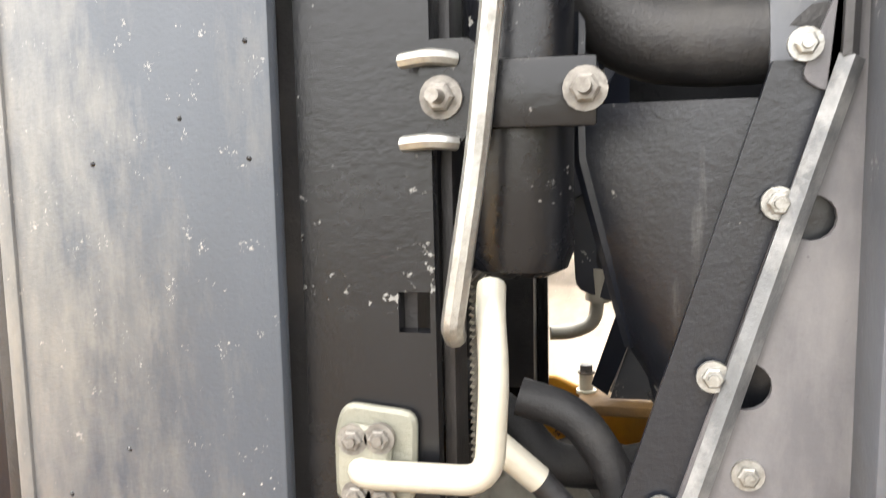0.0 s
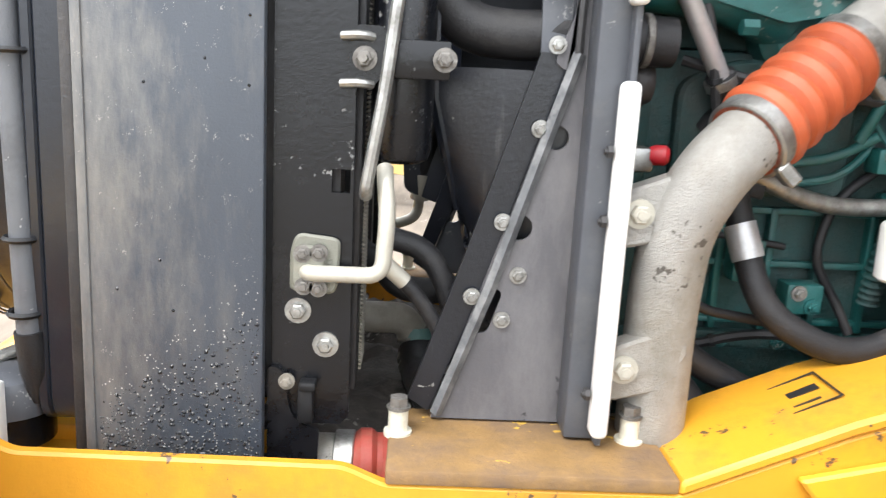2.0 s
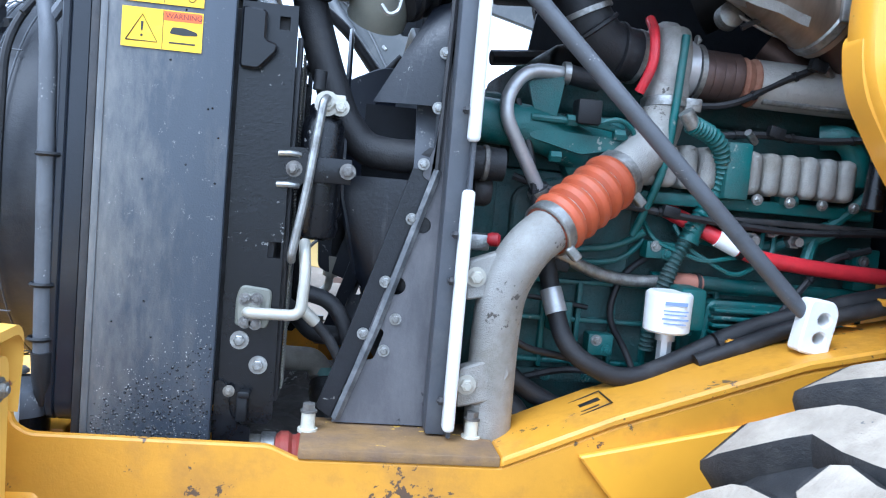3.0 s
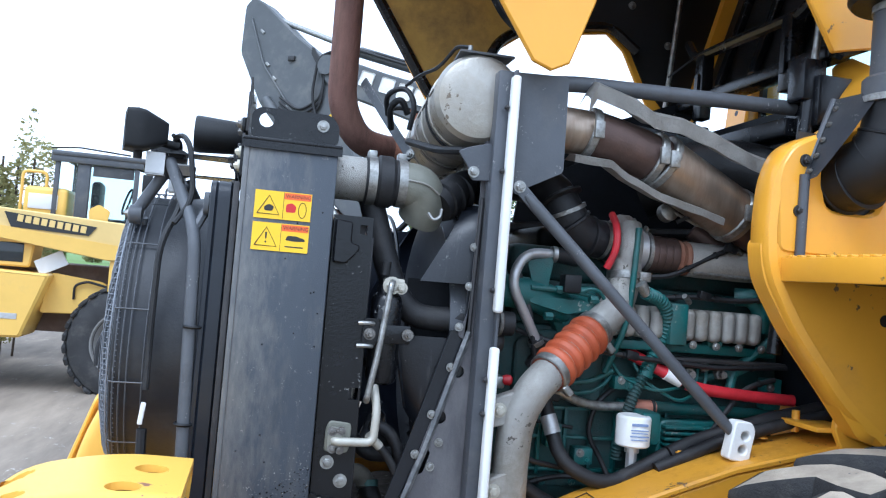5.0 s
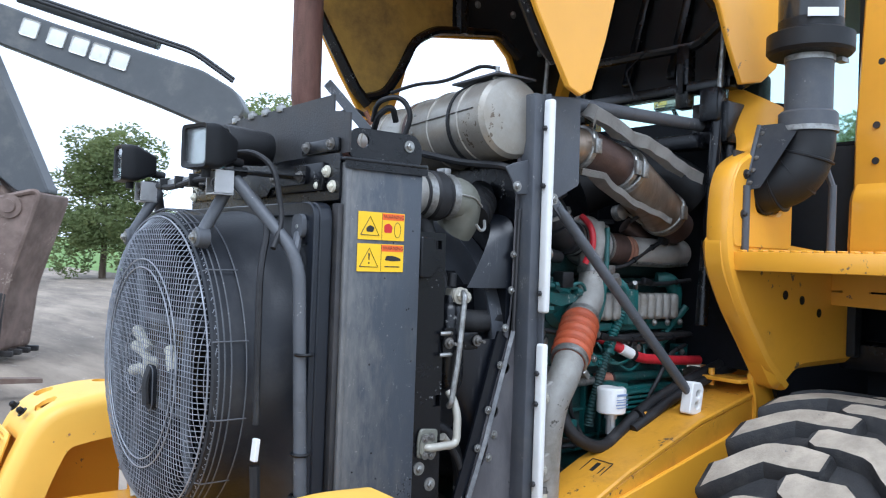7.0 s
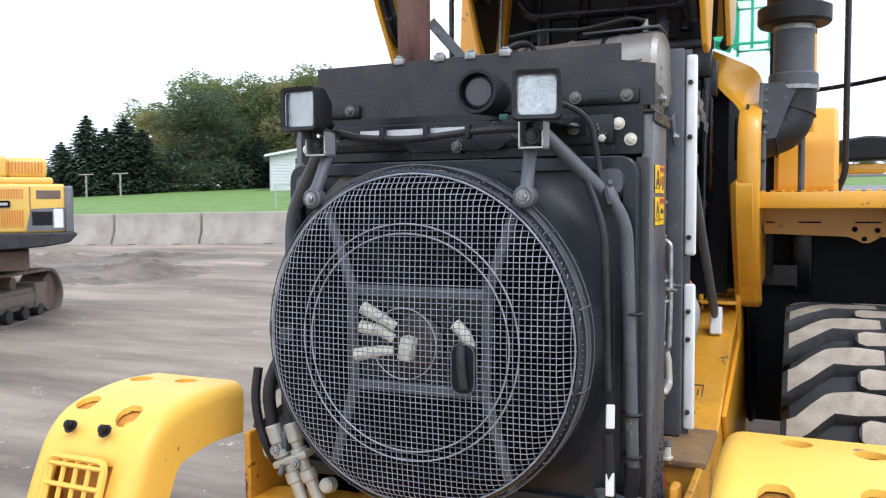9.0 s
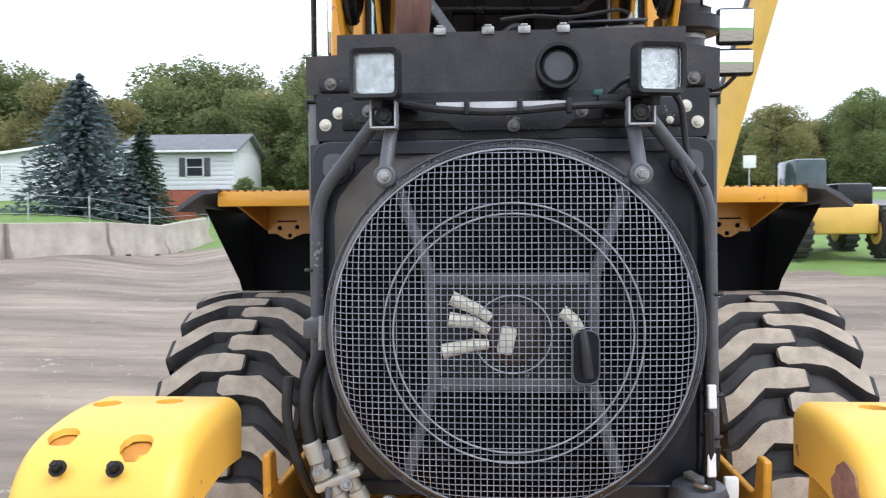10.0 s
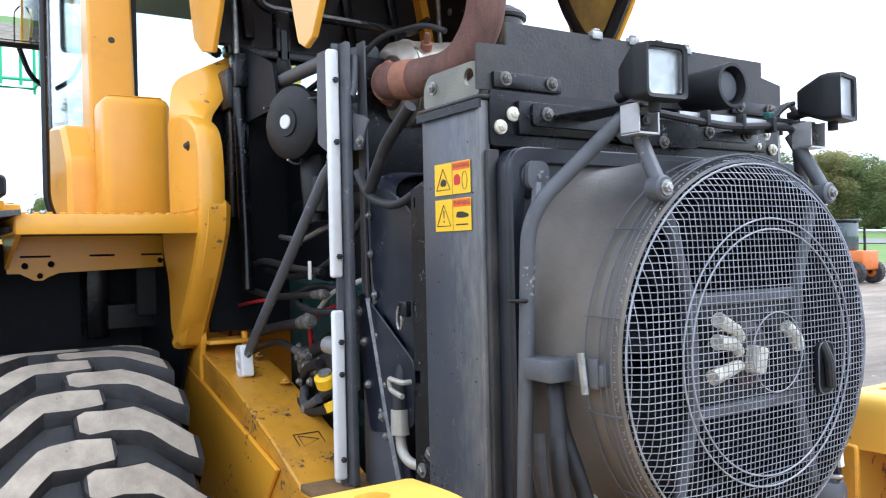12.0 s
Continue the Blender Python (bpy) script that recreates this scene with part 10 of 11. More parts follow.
def excavator():
    th = thing("excavator", (0, 0, 0), "yellow tracked excavator with a dark grey boom and bucket", "excavator")
    # boom plane: x forward along the boom, y across, z up
    m = Matrix.Translation((5.2, 10.8, 0)) @ Matrix.Rotation(math.atan2(0.6, -0.8), 4, 'Z')

    def add(name, bm, mat, label=""):
        bm.transform(m)
        return part(name, bm, mat, th, label)
    boom = soft_poly([(5.18, 6.4), (4.9, 6.33), (3.6, 5.9), (1.12, 5.22), (0.55, 4.9), (0.35, 4.55), (0.6, 4.25), (1.0, 4.25), (1.99, 4.63), (4.87, 5.63), (5.2, 5.95)], 0.12)
    add("boom", plate(boom, 'y', -0.26, 0.26, bev=0.03), M_EXGREY, "dark grey excavator boom with a white band of lettering")
    add("boom_foot", tube([(0.75, 0.0, 4.75), (0.5, -0.3, 3.6), (-0.3, -0.8, 2.2)], 0, 4, 0, radii=[0.34, 0.42, 0.3]), M_EXGREY)
    stick = soft_poly([(7.25, 6.5), (7.22, 7.5), (7.02, 7.67), (6.72, 7.52), (5.8, 6.75), (5.15, 6.3), (4.85, 5.6), (4.2, 4.2), (3.65, 3.0), (4.2, 3.0), (4.95, 3.6), (6.65, 5.4)], 0.1)
    add("stick", plate(stick, 'y', -0.2, 0.2, bev=0.03), M_EXGREY)
    add("boom_end", lathe((5.0, -0.32, 6.12), (0, 1, 0), [(0, 0.2), (0.64, 0.2)], 24), M_EXGREY)
    add("stick_cylinder", rod((4.4, 0, 6.43), (1.95, 0, 5.70), 0.11, 0.11, 18), M_EXGREY)
    add("cylinder_rod", rod((4.35, 0, 6.42), (6.6, 0, 7.25), 0.06, 0.06, 12), M_STEEL)
    add("bucket_cylinder", rod((6.45, 0.24, 5.45), (4.9, 0.24, 3.7), 0.12, 0.12, 18), M_EXGREY)
    add("cylinder_rod", rod((4.95, 0.24, 3.75), (4.5, 0.24, 3.1), 0.06, 0.06, 12), M_STEEL)
    add("link", plate(soft_poly([(4.6, 3.3), (4.9, 3.1), (4.5, 2.5), (4.1, 2.6)], 0.08), 'y', -0.25, 0.25, bev=0.02), M_MUD)
    side = soft_poly([(3.6, 3.05), (4.4, 2.85), (5.35, 2.7), (5.62, 2.2), (5.66, 1.5), (5.45, 0.85), (5.1, 0.45), (4.6, 0.28), (4.25, 0.27), (4.12, 1.4)], 0.2, 5)
    add("bucket", plate(side, 'y', -0.6, 0.6, bev=0.05), M_BUCKET, "muddy brown bucket")
    add("bucket_rib", tube([(x, 0.6, z) for x, z in side], 0.045, 6, 0, closed=True), M_BUCKET)
    add("wear_plate", plate(soft_poly([(4.2, 0.34), (4.6, 0.36), (5.05, 0.55), (5.3, 0.95), (4.95, 1.0), (4.7, 0.7), (4.2, 0.62)], 0.06, 3), 'y', 0.6, 0.635, bev=0.01), M_MUD, "worn side plate")
    add("side_cutter", plate(soft_poly([(4.1, 1.3), (4.3, 1.3), (4.36, 0.4), (4.2, 0.3)], 0.03, 3), 'y', 0.6, 0.64, bev=0.008), M_GREYDK)
    for x, z, r in ((4.1, 2.75, 0.2), (4.75, 2.6, 0.22)):
        add("pin_boss", lathe((x, 0.6, z), (0, 1, 0), [(0, r), (0.04, r), (0.05, r * 0.6), (0.09, r * 0.55), (0.09, 0.0)], 24), M_BUCKET)
    for x, z in ((4.9, 2.55), (4.95, 1.5)):
        add("pin", lathe((x, 0.58, z), (0, 1, 0), [(0, 0.11), (0.06, 0.11)], 18), M_EXGREY)
    for k in range(4):
        add("tooth", box((4.15 + 0.0, -0.45 + 0.3 * k, 0.28), (0.22, 0.1, 0.1), 0.02), M_GREYDK)
    for dy, dz in ((0.2, 0.10), (0.12, 0.16)):
        add("hydraulic_line", tube([(0.6, dy, 4.95 + dz), (1.3, dy, 5.42 + dz), (3.9, dy, 6.18 + dz), (4.6, dy, 6.5), (5.2, 0.3, 6.3), (5.3, 0.28, 5.5), (5.0, 0.25, 4.6)], 0.03, 8, 0.2), M_RUBBER)
    for x, z in ((4.06, 5.81), (3.6, 5.67), (3.21, 5.54), (2.86, 5.43), (2.52, 5.32)):
        add("brand_bar", box((x, 0.268, z), (0.3, 0.008, 0.3), 0.03, 2, (0, -16, 0)), M_WHITE, "white lettering bar")
    for k in range(3):
        add("stick_hose", tube([(5.4, 0.23, 6.5 - 0.05 * k), (5.05, 0.25, 6.0 - 0.06 * k), (5.1, 0.25, 5.45 - 0.1 * k), (5.6, 0.24, 5.2 - 0.12 * k), (6.1, 0.23, 5.5 - 0.1 * k)], 0.028, 7, 0.2), M_RUBBER)
    for x, z in ((6.7, 6.9), (6.5, 6.2), (6.3, 5.9), (5.9, 5.3), (5.5, 4.8), (4.9, 4.3)):
        add("hose_clamp", box((x, 0.215, z), (0.12, 0.03, 0.06), 0.01, 1, (0, -40, 0)), M_STEEL)
    add("steel_line", tube([(7.0, 0.22, 7.2), (6.6, 0.22, 6.2), (5.2, 0.22, 4.5), (4.6, 0.22, 3.6)], 0.022, 6, 0.2), M_EXGREY)
    add("grease_block", box((5.9, 0.23, 6.3), (0.16, 0.05, 0.1), 0.01), M_GREYDK)
    add("label", box((4.77, 0.206, 4.94), (0.22, 0.006, 0.44), 0, 1, (0, 24, 0)), M_LABEL, "yellow warning label")
    # upper structure and tracks
    m = Matrix.Translation((6.8, 9.03, 0.02)) @ Matrix.Rotation(radians(141), 4, 'Z') @ Matrix.Translation((1.41, -1.4, 0)) @ Matrix.Diagonal((0.9, 1, 1, 1))
    add("turntable", span((-0.9, -1.1, 1.2), (1.4, 1.1, 1.5), 0.03), M_MUD)
    skirt = soft_poly([(-1.62, 1.74), (-1.5, 1.62), (-1.1, 1.56), (0.0, 1.5), (2.6, 1.46), (2.6, 1.77), (-1.6, 1.77)], 0.04, 3)
    add("skirt", plate(skirt, 'y', -1.4, 1.42, bev=0.02), M_GREYDK, "dark grey curved skirt")
    add("engine_cover", join(span((-1.45, -1.38, 1.765), (-0.2, 1.38, 2.485), 0.05, 3), span((-1.28, -1.2, 2.48), (-0.15, 1.25, 2.585), 0.04, 3)), M_EXYEL, "yellow engine cover with louvres")
    add("hood", join(span((-1.2, -1.0, 2.58), (-0.6, 1.12, 2.88), 0.08, 3), span((-0.62, -1.0, 2.58), (-0.2, 1.12, 2.9), 0.06, 3)), M_EXYEL, "raised yellow hood")
    add("hood_recess", box((-0.3, 1.122, 2.74), (0.26, 0.012, 0.2), 0.02, 1), M_MUD, "dark hood recess")
    for k in range(11):
        add("hood_louvre", box((-1.12 + 0.048 * k, 1.124, 2.73), (0.018, 0.012, 0.17), 0.002, 1), M_ORNG)
    add("counterweight", join(span((-1.57, -1.4, 1.75), (-1.43, 1.4, 2.46), 0.05, 3)), M_EXGREY2, "grey counterweight wrapping the corner")
    for z, h in ((2.34, 0.14), (1.98, 0.25)):
        for k in range(12):
            add("louvre", box((-0.82 + 0.037 * k, 1.386, z), (0.015, 0.012, h), 0.002, 1), M_ORNG)
    add("badge", box((-0.52, 1.388, 2.19), (0.26, 0.01, 0.1), 0.02, 1), M_BLACK)
    add("badge_bar", box((-0.52, 1.395, 2.19), (0.18, 0.006, 0.04), 0.004, 1), M_SILVER, "pale badge bar")
    add("vent", box((-1.2, 1.385, 2.33), (0.36, 0.012, 0.12), 0.004, 1), M_MUD)
    add("side_panel", plate(soft_poly([(-1.43, 1.8), (-0.86, 1.8), (-0.94, 2.12), (-1.43, 2.14)], 0.03, 3), 'y', 1.375, 1.392), M_EXGREY2, "grey lower panel")
    add("grille", box((-1.1, 1.396, 1.98), (0.3, 0.008, 0.2), 0.004, 1), M_BLACK)
    add("sticker", box((-1.34, 1.396, 1.98), (0.14, 0.006, 0.28), 0.004, 1), M_WHITE, "pale plain sticker")
    for x in (-0.3, -0.93):
        add("door_seam", box((x, 1.384, 2.1), (0.014, 0.01, 0.68), 0.002, 1), M_MUD)
    # cab: yellow shell, dark framed door, glass all round
    low = soft_poly([(1.0, 1.77), (-0.28, 1.77), (-0.28, 2.5), (-0.12, 2.48), (0.15, 2.23), (0.88, 1.99), (1.0, 1.99)], 0.03, 3)
    add("cab_lower", plate(low, 'y', 1.34, 1.40, bev=0.01), M_EXYEL, "yellow cab side below the door glass")
    add("cab_back", span((-0.26, 0.45, 1.77), (-0.2, 1.38, 2.5), 0.01), M_EXYEL)
    add("cab_roof", span((-0.22, 0.44, 3.26), (1.4, 1.42, 3.38), 0.05, 3), M_EXYEL)
    add("door_frame", tube([(0.9, 1.4, 2.0), (0.14, 1.4, 2.25), (0.1, 1.4, 3.2), (0.8, 1.4, 3.22)], 0.035, 8, 0.08, closed=False), M_BULK, "dark door frame")
    add("rear_post", tube([(-0.2, 1.38, 2.48), (-0.1, 1.38, 3.28)], 0.04, 8), M_BULK)
    add("front_post", tube([(0.98, 1.38, 1.8), (0.9, 1.38, 3.28)], 0.05, 8), M_EXYEL)
    for y in (0.5, 0.52):
        add("far_post", tube([(-0.2 if y < 0.51 else 0.95, y, 1.8), (-0.15 if y < 0.51 else 0.9, y, 3.28)], 0.05, 8), M_EXYEL)
    for y0, y1 in ((1.365, 1.372), (0.48, 0.487)):
        g = add("cab_glass", plate([(0.92, 1.98), (0.14, 2.22), (-0.16, 2.5), (-0.1, 3.27), (0.9, 3.27)], 'y', y0, y1), M_CABGLASS)
        g.visible_shadow = False
    add("cab_seat", join(box((0.2, 0.9, 2.6), (0.16, 0.5, 0.75), 0.06), box((0.45, 0.9, 2.25), (0.5, 0.5, 0.16), 0.05), box((0.2, 0.9, 3.05), (0.13, 0.28, 0.2), 0.05)), M_PLASTIC, "dark cab seat")
    add("console", join(box((0.7, 0.7, 2.1), (0.3, 0.3, 0.6), 0.04), box((0.5, 1.2, 2.2), (0.4, 0.14, 0.3), 0.04)), M_PLASTIC)
    add("roof_rail", tube([(0.1, 1.0, 3.4), (0.3, 1.0, 3.46), (0.6, 1.0, 3.4)], 0.02, 6, 0.04), M_STEEL)
    m = Matrix.Translation((5.75, 11.5, gz(6.3, 10.6) - 0.29)) @ Matrix.Rotation(radians(24), 4, 'Z')
    for y in (1.15, -1.15):
        loop = rounded([(-2.0, y, 0.32), (2.0, y, 0.32), (2.25, y, 0.7), (1.95, y, 1.12), (-1.95, y, 1.12), (-2.25, y, 0.7), (-2.0, y, 0.32)], 0.3, 6)
        acc, total = [], 0
        for a, b in zip(loop, loop[1:]):
            n = max(1, round((b - a).length / 0.19))
            acc += [(a.lerp(b, k / n), (b - a).normalized()) for k in range(n)]
        for p, t in acc:
            b = box((0, 0, 0), (0.17, 0.6, 0.05), 0.008, 1)
            b.transform(Matrix.Translation(p) @ Matrix.Rotation(-math.atan2(t.z, t.x), 4, 'Y'))
            add("track_shoe", b, M_TRACKMUD)
        add("track_frame", join(span((-1.8, y - 0.2, 0.5), (1.8, y + 0.2, 0.86), 0.06), span((-1.75, y - 0.26, 0.6), (1.3, y + 0.26, 0.78), 0.03), span((1.35, y - 0.24, 0.5), (1.75, y + 0.24, 0.92), 0.03)), M_TRACKMUD, "mud-caked track frame")
        for x in (-0.9, 0.6):
            add("carrier_roller", rod((x, y - 0.26, 0.98), (x, y + 0.26, 0.98), 0.1, seg=14), M_MUD)
        for k in range(7):
            add("roller", rod((-1.5 + 0.5 * k, y - 0.25, 0.46), (-1.5 + 0.5 * k, y + 0.25, 0.46), 0.11, seg=14), M_GREYDK)
        for x in (-1.95, 1.95):
            add("idler", rod((x, y - 0.2, 0.72), (x, y + 0.2, 0.72), 0.33, seg=24), M_MUD)
    return th




def fork_wheel(parent, c, r, w):
    """A big field tyre with block lugs on a dished grey rim with a ring of nuts."""
    c = Vector(c)
    t = part("wheel", lathe(c - Vector((0, w / 2, 0)), (0, 1, 0), [(w * 0.5, r * 0.5), (0.03, r * 0.52), (0.0, r * 0.6), (0.0, r * 0.8), (0.04, r * 0.93), (0.1, r * 0.97), (w - 0.1, r * 0.97), (w - 0.04, r * 0.93), (w, r * 0.8), (w, r * 0.6), (w - 0.03, r * 0.52), (w * 0.52, r * 0.5)], 48), M_TIRE2, parent, "black tyre with block lugs")
    for k in range(30):
        a = 2 * math.pi * k / 30
        for y in (-0.26, 0.26):
            b = box((0, 0, 0), (0.1, w * 0.46, 0.05), 0.012, 1)
            b.transform(Matrix.Translation(c) @ Matrix.Rotation(a + (0.1 if y > 0 else 0), 4, 'Y') @ Matrix.Translation((0, y * w, r * 0.975)) @ Matrix.Rotation(0.35 if y > 0 else -0.35, 4, 'Z'))
            part("lug", b, M_TIRE2, t)
    f = c - Vector((0, w / 2, 0))
    part("rim", lathe(f, (0, 1, 0), [(0.19, 0.0), (0.19, r * 0.575), (-0.012, r * 0.575), (-0.012, r * 0.55), (0.03, r * 0.53), (0.05, r * 0.5), (0.1, r * 0.47), (0.16, r * 0.43), (0.165, r * 0.36), (0.12, r * 0.33), (0.12, 0.0)], 48), M_RIMGREY, t, "dusty grey dished rim")
    part("hub", lathe(f + Vector((0, 0.125, 0)), (0, -1, 0), [(0, r * 0.2), (0.05, r * 0.19), (0.07, r * 0.13), (0.1, r * 0.12), (0.11, 0.0)], 28), M_GREYDK, t, "dark hub")
    part("nut_disc", lathe(f + Vector((0, 0.122, 0)), (0, -1, 0), [(0, r * 0.33), (0.008, r * 0.325), (0.01, r * 0.2)], 36), M_GREYDK, t, "dark disc under the nuts")
    for k in range(10):
        a = 2 * math.pi * k / 10
        part("wheel_nut", rod(f + Vector((r * 0.29 * math.cos(a), 0.125, r * 0.29 * math.sin(a))), f + Vector((r * 0.29 * math.cos(a), 0.075, r * 0.29 * math.sin(a))), 0.022, seg=6), M_SILVER, t)
    return t


def crane_carrier():
    th = thing("telescopic_forklift", (-2.0, 8.6, 0.2), "faded cream rough-terrain forklift with a long boom and big tyres", "forklift")
    beam = [(-6.4, 2.86), (-3.1, 2.505), (-1.15, 2.405), (-0.95, 2.40), (-0.95, 1.87), (-1.83, 1.945), (-3.06, 2.12), (-6.4, 2.5)]
    part("boom", plate(beam, 'y', 8.3, 8.8, bev=0.015), M_CREAM, th, "faded cream boom beam")
    part("boom_stripe", plate([(-6.4, 2.64), (-3.06, 2.28), (-1.6, 2.13), (-1.54, 1.965), (-1.83, 1.955), (-3.06, 2.13), (-6.4, 2.52)], 'y', 8.286, 8.3), M_EXYEL, th, "orange-yellow lower stripe")
    part("name_panel", plate([(-3.05, 2.455), (-1.97, 2.355), (-2.06, 2.235), (-2.96, 2.27)], 'y', 8.284, 8.299), M_INK, th, "black name panel")
    for k in range(9):
        part("letter_bar", box((-2.86 + 0.092 * k, 8.28, 2.385 - 0.0095 * k), (0.066, 0.008, 0.085), 0, 1, (0, 6, 0)), M_CREAM, th, "cream lettering bar")
    part("boom_head", join(span((-0.97, 8.26, 1.84), (-0.78, 8.84, 2.42), 0.015), span((-1.3, 8.27, 1.80), (-1.05, 8.83, 1.86), 0.01)), M_CREAM, th)
    for x in (-1.34, -1.22):
        for z in (2.07, 2.2, 2.3):
            part("bolt", hexbolt((x, 8.298, z), (0, -1, 0), 0.016, 0.014), M_MUD, th)
    # nose arm and fork carriage
    arm = soft_poly([(-0.86, 2.37), (-0.48, 2.27), (-0.40, 1.75), (-0.14, 0.92), (-0.2, 0.72), (-0.42, 0.70), (-0.62, 0.95), (-0.82, 1.75)], 0.05, 3)
    part("nose_arm", plate(arm, 'y', 8.32, 8.74, bev=0.02), M_CREAM, th, "cream bent nose arm")
    part("arm_edge", plate([(-0.86, 1.78), (-0.80, 1.78), (-0.56, 0.92), (-0.44, 0.68), (-0.5, 0.68), (-0.66, 0.9)], 'y', 8.28, 8.32), M_EXYEL, th)
    # Flat near-black disc stands for the shade in the opening.
    part("arm_opening", lathe((-0.55, 8.325, 2.02), (0, -1, 0), [(0, 0.075), (0.006, 0.075)], 20), M_COREBLACK, th)
    part("lower_plate", plate(soft_poly([(-0.16, 0.72), (0.0, 0.7), (0.34, 0.66), (0.36, 1.36), (0.12, 1.4), (-0.02, 1.1)], 0.04, 3), 'y', 8.36, 8.5, bev=0.01), M_CREAM, th)
    part("tilt_cylinder", rod((-0.36, 8.30, 1.9), (0.06, 8.30, 1.22), 0.06, seg=16), M_CREAM, th)
    part("tilt_rod", rod((-0.1, 8.30, 1.47), (0.14, 8.30, 1.08), 0.035, seg=12), M_STEEL, th)
    part("carriage_top", span((-0.12, 8.42, 1.84), (0.5, 8.48, 1.9), 0.01), M_SILVER, th)
    part("carriage_base", span((-0.16, 8.40, 1.38), (0.52, 8.5, 1.46), 0.01), M_CREAM, th)
    for k in range(6):
        part("backrest_bar", span((-0.1 + 0.105 * k, 8.43, 1.44), (-0.065 + 0.105 * k, 8.47, 1.86), 0.006), M_SILVER, th)
    part("fork", plate([(0.36, 1.4), (0.44, 1.4), (0.44, 0.55), (1.3, 0.5), (1.3, 0.45), (0.36, 0.48)], 'y', 8.45, 8.6), M_MUD, th)
    for pts in ([(-0.56, 8.29, 2.04), (-0.52, 8.25, 1.92), (-0.38, 8.24, 1.8), (-0.34, 8.25, 1.5), (-0.36, 8.25, 1.2), (-0.46, 8.27, 0.95), (-0.38, 8.26, 0.76), (-0.2, 8.27, 0.74)], [(-0.2, 8.27, 0.72), (0.02, 8.25, 0.76), (0.16, 8.25, 0.98), (0.3, 8.26, 1.08)], [(-0.5, 8.28, 2.1), (-0.34, 8.26, 2.06), (-0.26, 8.26, 1.9), (-0.3, 8.27, 1.7), (-0.2, 8.27, 1.45)]):
        part("hydraulic_hose", tube(pts, 0.022, 8, 0.12), M_RUBBER, th)
    # body, wheels
    fork_wheel(th, (-1.5, 8.58, 0.9), 0.76, 0.5)
    fork_wheel(th, (-4.9, 8.58, 0.9), 0.76, 0.5)
    fork_wheel(th, (-1.75, 10.5, 0.9), 0.76, 0.5)
    part("axle", span((-1.7, 8.7, 0.75), (-1.3, 10.5, 1.05), 0.03), M_MUD, th)
    part("frame", span((-5.6, 8.95, 0.95), (-0.8, 10.1, 1.85), 0.03), M_MUD, th, "muddy brown frame")
    part("leg", span((-1.79, 8.34, 1.55), (-1.60, 8.6, 2.03), 0.015), M_EXYEL, th)
    part("leg_cap", span((-1.80, 8.33, 2.03), (-1.63, 8.5, 2.14), 0.02), M_PLASTIC, th)
    part("side_box", plate(soft_poly([(-6.2, 0.86), (-2.72, 0.92), (-2.45, 1.72), (-6.2, 1.84)], 0.04, 3), 'y', 8.2, 8.9, bev=0.03), M_EXYEL, th, "bright yellow side box")
    part("wheel_panel", plate(soft_poly([(-2.6, 1.22), (-1.98, 1.24), (-1.72, 1.5), (-1.86, 1.66), (-2.5, 1.74)], 0.05, 3), 'y', 8.5, 8.56, bev=0.01), M_EXYEL, th)
    part("handle_loop", tube([(-2.2, 8.48, 1.42), (-2.2, 8.46, 1.6), (-2.05, 8.45, 1.66), (-1.8, 8.46, 1.6)], 0.016, 8, 0.06), M_RUBBER, th)
    part("badge", box((-2.9, 8.196, 1.18), (0.26, 0.006, 0.07), 0.002, 1), M_SILVER, th, "pale plain badge")
    part("engine_cover", plate(soft_poly([(-6.2, 1.78), (-2.74, 1.78), (-2.7, 2.1), (-2.85, 2.2), (-6.2, 2.32)], 0.04, 3), 'y', 8.42, 8.9, bev=0.02), M_EXYEL, th)
    part("cover_window", span((-3.7, 8.41, 1.84), (-2.82, 8.425, 2.08), 0.01), M_DARKWIN, th, "dark side window")
    part("loose_sheet", box((-2.5, 8.46, 1.86), (0.36, 0.02, 0.2), 0.004, 1, (0, -28, 0)), M_SIDING, th)
    # cab behind the boom
    for x, y in ((-2.66, 9.0), (-1.66, 9.0), (-2.66, 10.1), (-1.66, 10.1)):
        part("cab_post", span((x - 0.03, y - 0.03, 2.2), (x + 0.03, y + 0.03, 3.32), 0.008), M_BULK, th)
    part("cab_post", span((-2.41, 8.98, 2.2), (-2.25, 9.06, 3.32), 0.01), M_BULK, th)
    part("cab_roof", join(span((-2.74, 8.92, 3.28), (-1.54, 10.2, 3.35), 0.025), span((-2.74, 8.94, 3.2), (-1.58, 8.98, 3.29), 0.006)), M_BULK, th, "grey cab roof")
    for a, b in (((-2.24, 9.02, 2.4), (-1.69, 9.03, 3.22)), ((-1.66, 9.04, 2.4), (-1.65, 10.06, 3.28)), ((-2.64, 9.02, 2.4), (-2.43, 9.03, 3.28)), ((-2.62, 10.08, 2.4), (-1.70, 10.09, 3.26))):
        g = part("cab_glass", span(a, b), M_CABGLASS, th)
        g.visible_shadow = False
    part("cab_panel", span((-2.64, 9.0, 2.2), (-1.68, 9.03, 2.42), 0.01), M_EXYEL, th)
    part("cab_seat", join(box((-2.22, 9.5, 2.7), (0.12, 0.42, 0.62), 0.05), box((-1.99, 9.5, 2.45), (0.42, 0.42, 0.12), 0.04), box((-2.22, 9.5, 2.94), (0.1, 0.24, 0.16), 0.04)), M_PLASTIC, th)
    part("steering_wheel", tube([(-1.82 + 0.05 * math.sin(a), 9.45 + 0.18 * math.cos(a), 2.78 + 0.18 * math.sin(a)) for a in [6.283 * k / 18 for k in range(18)]], 0.015, 6, 0, closed=True), M_PLASTIC, th)
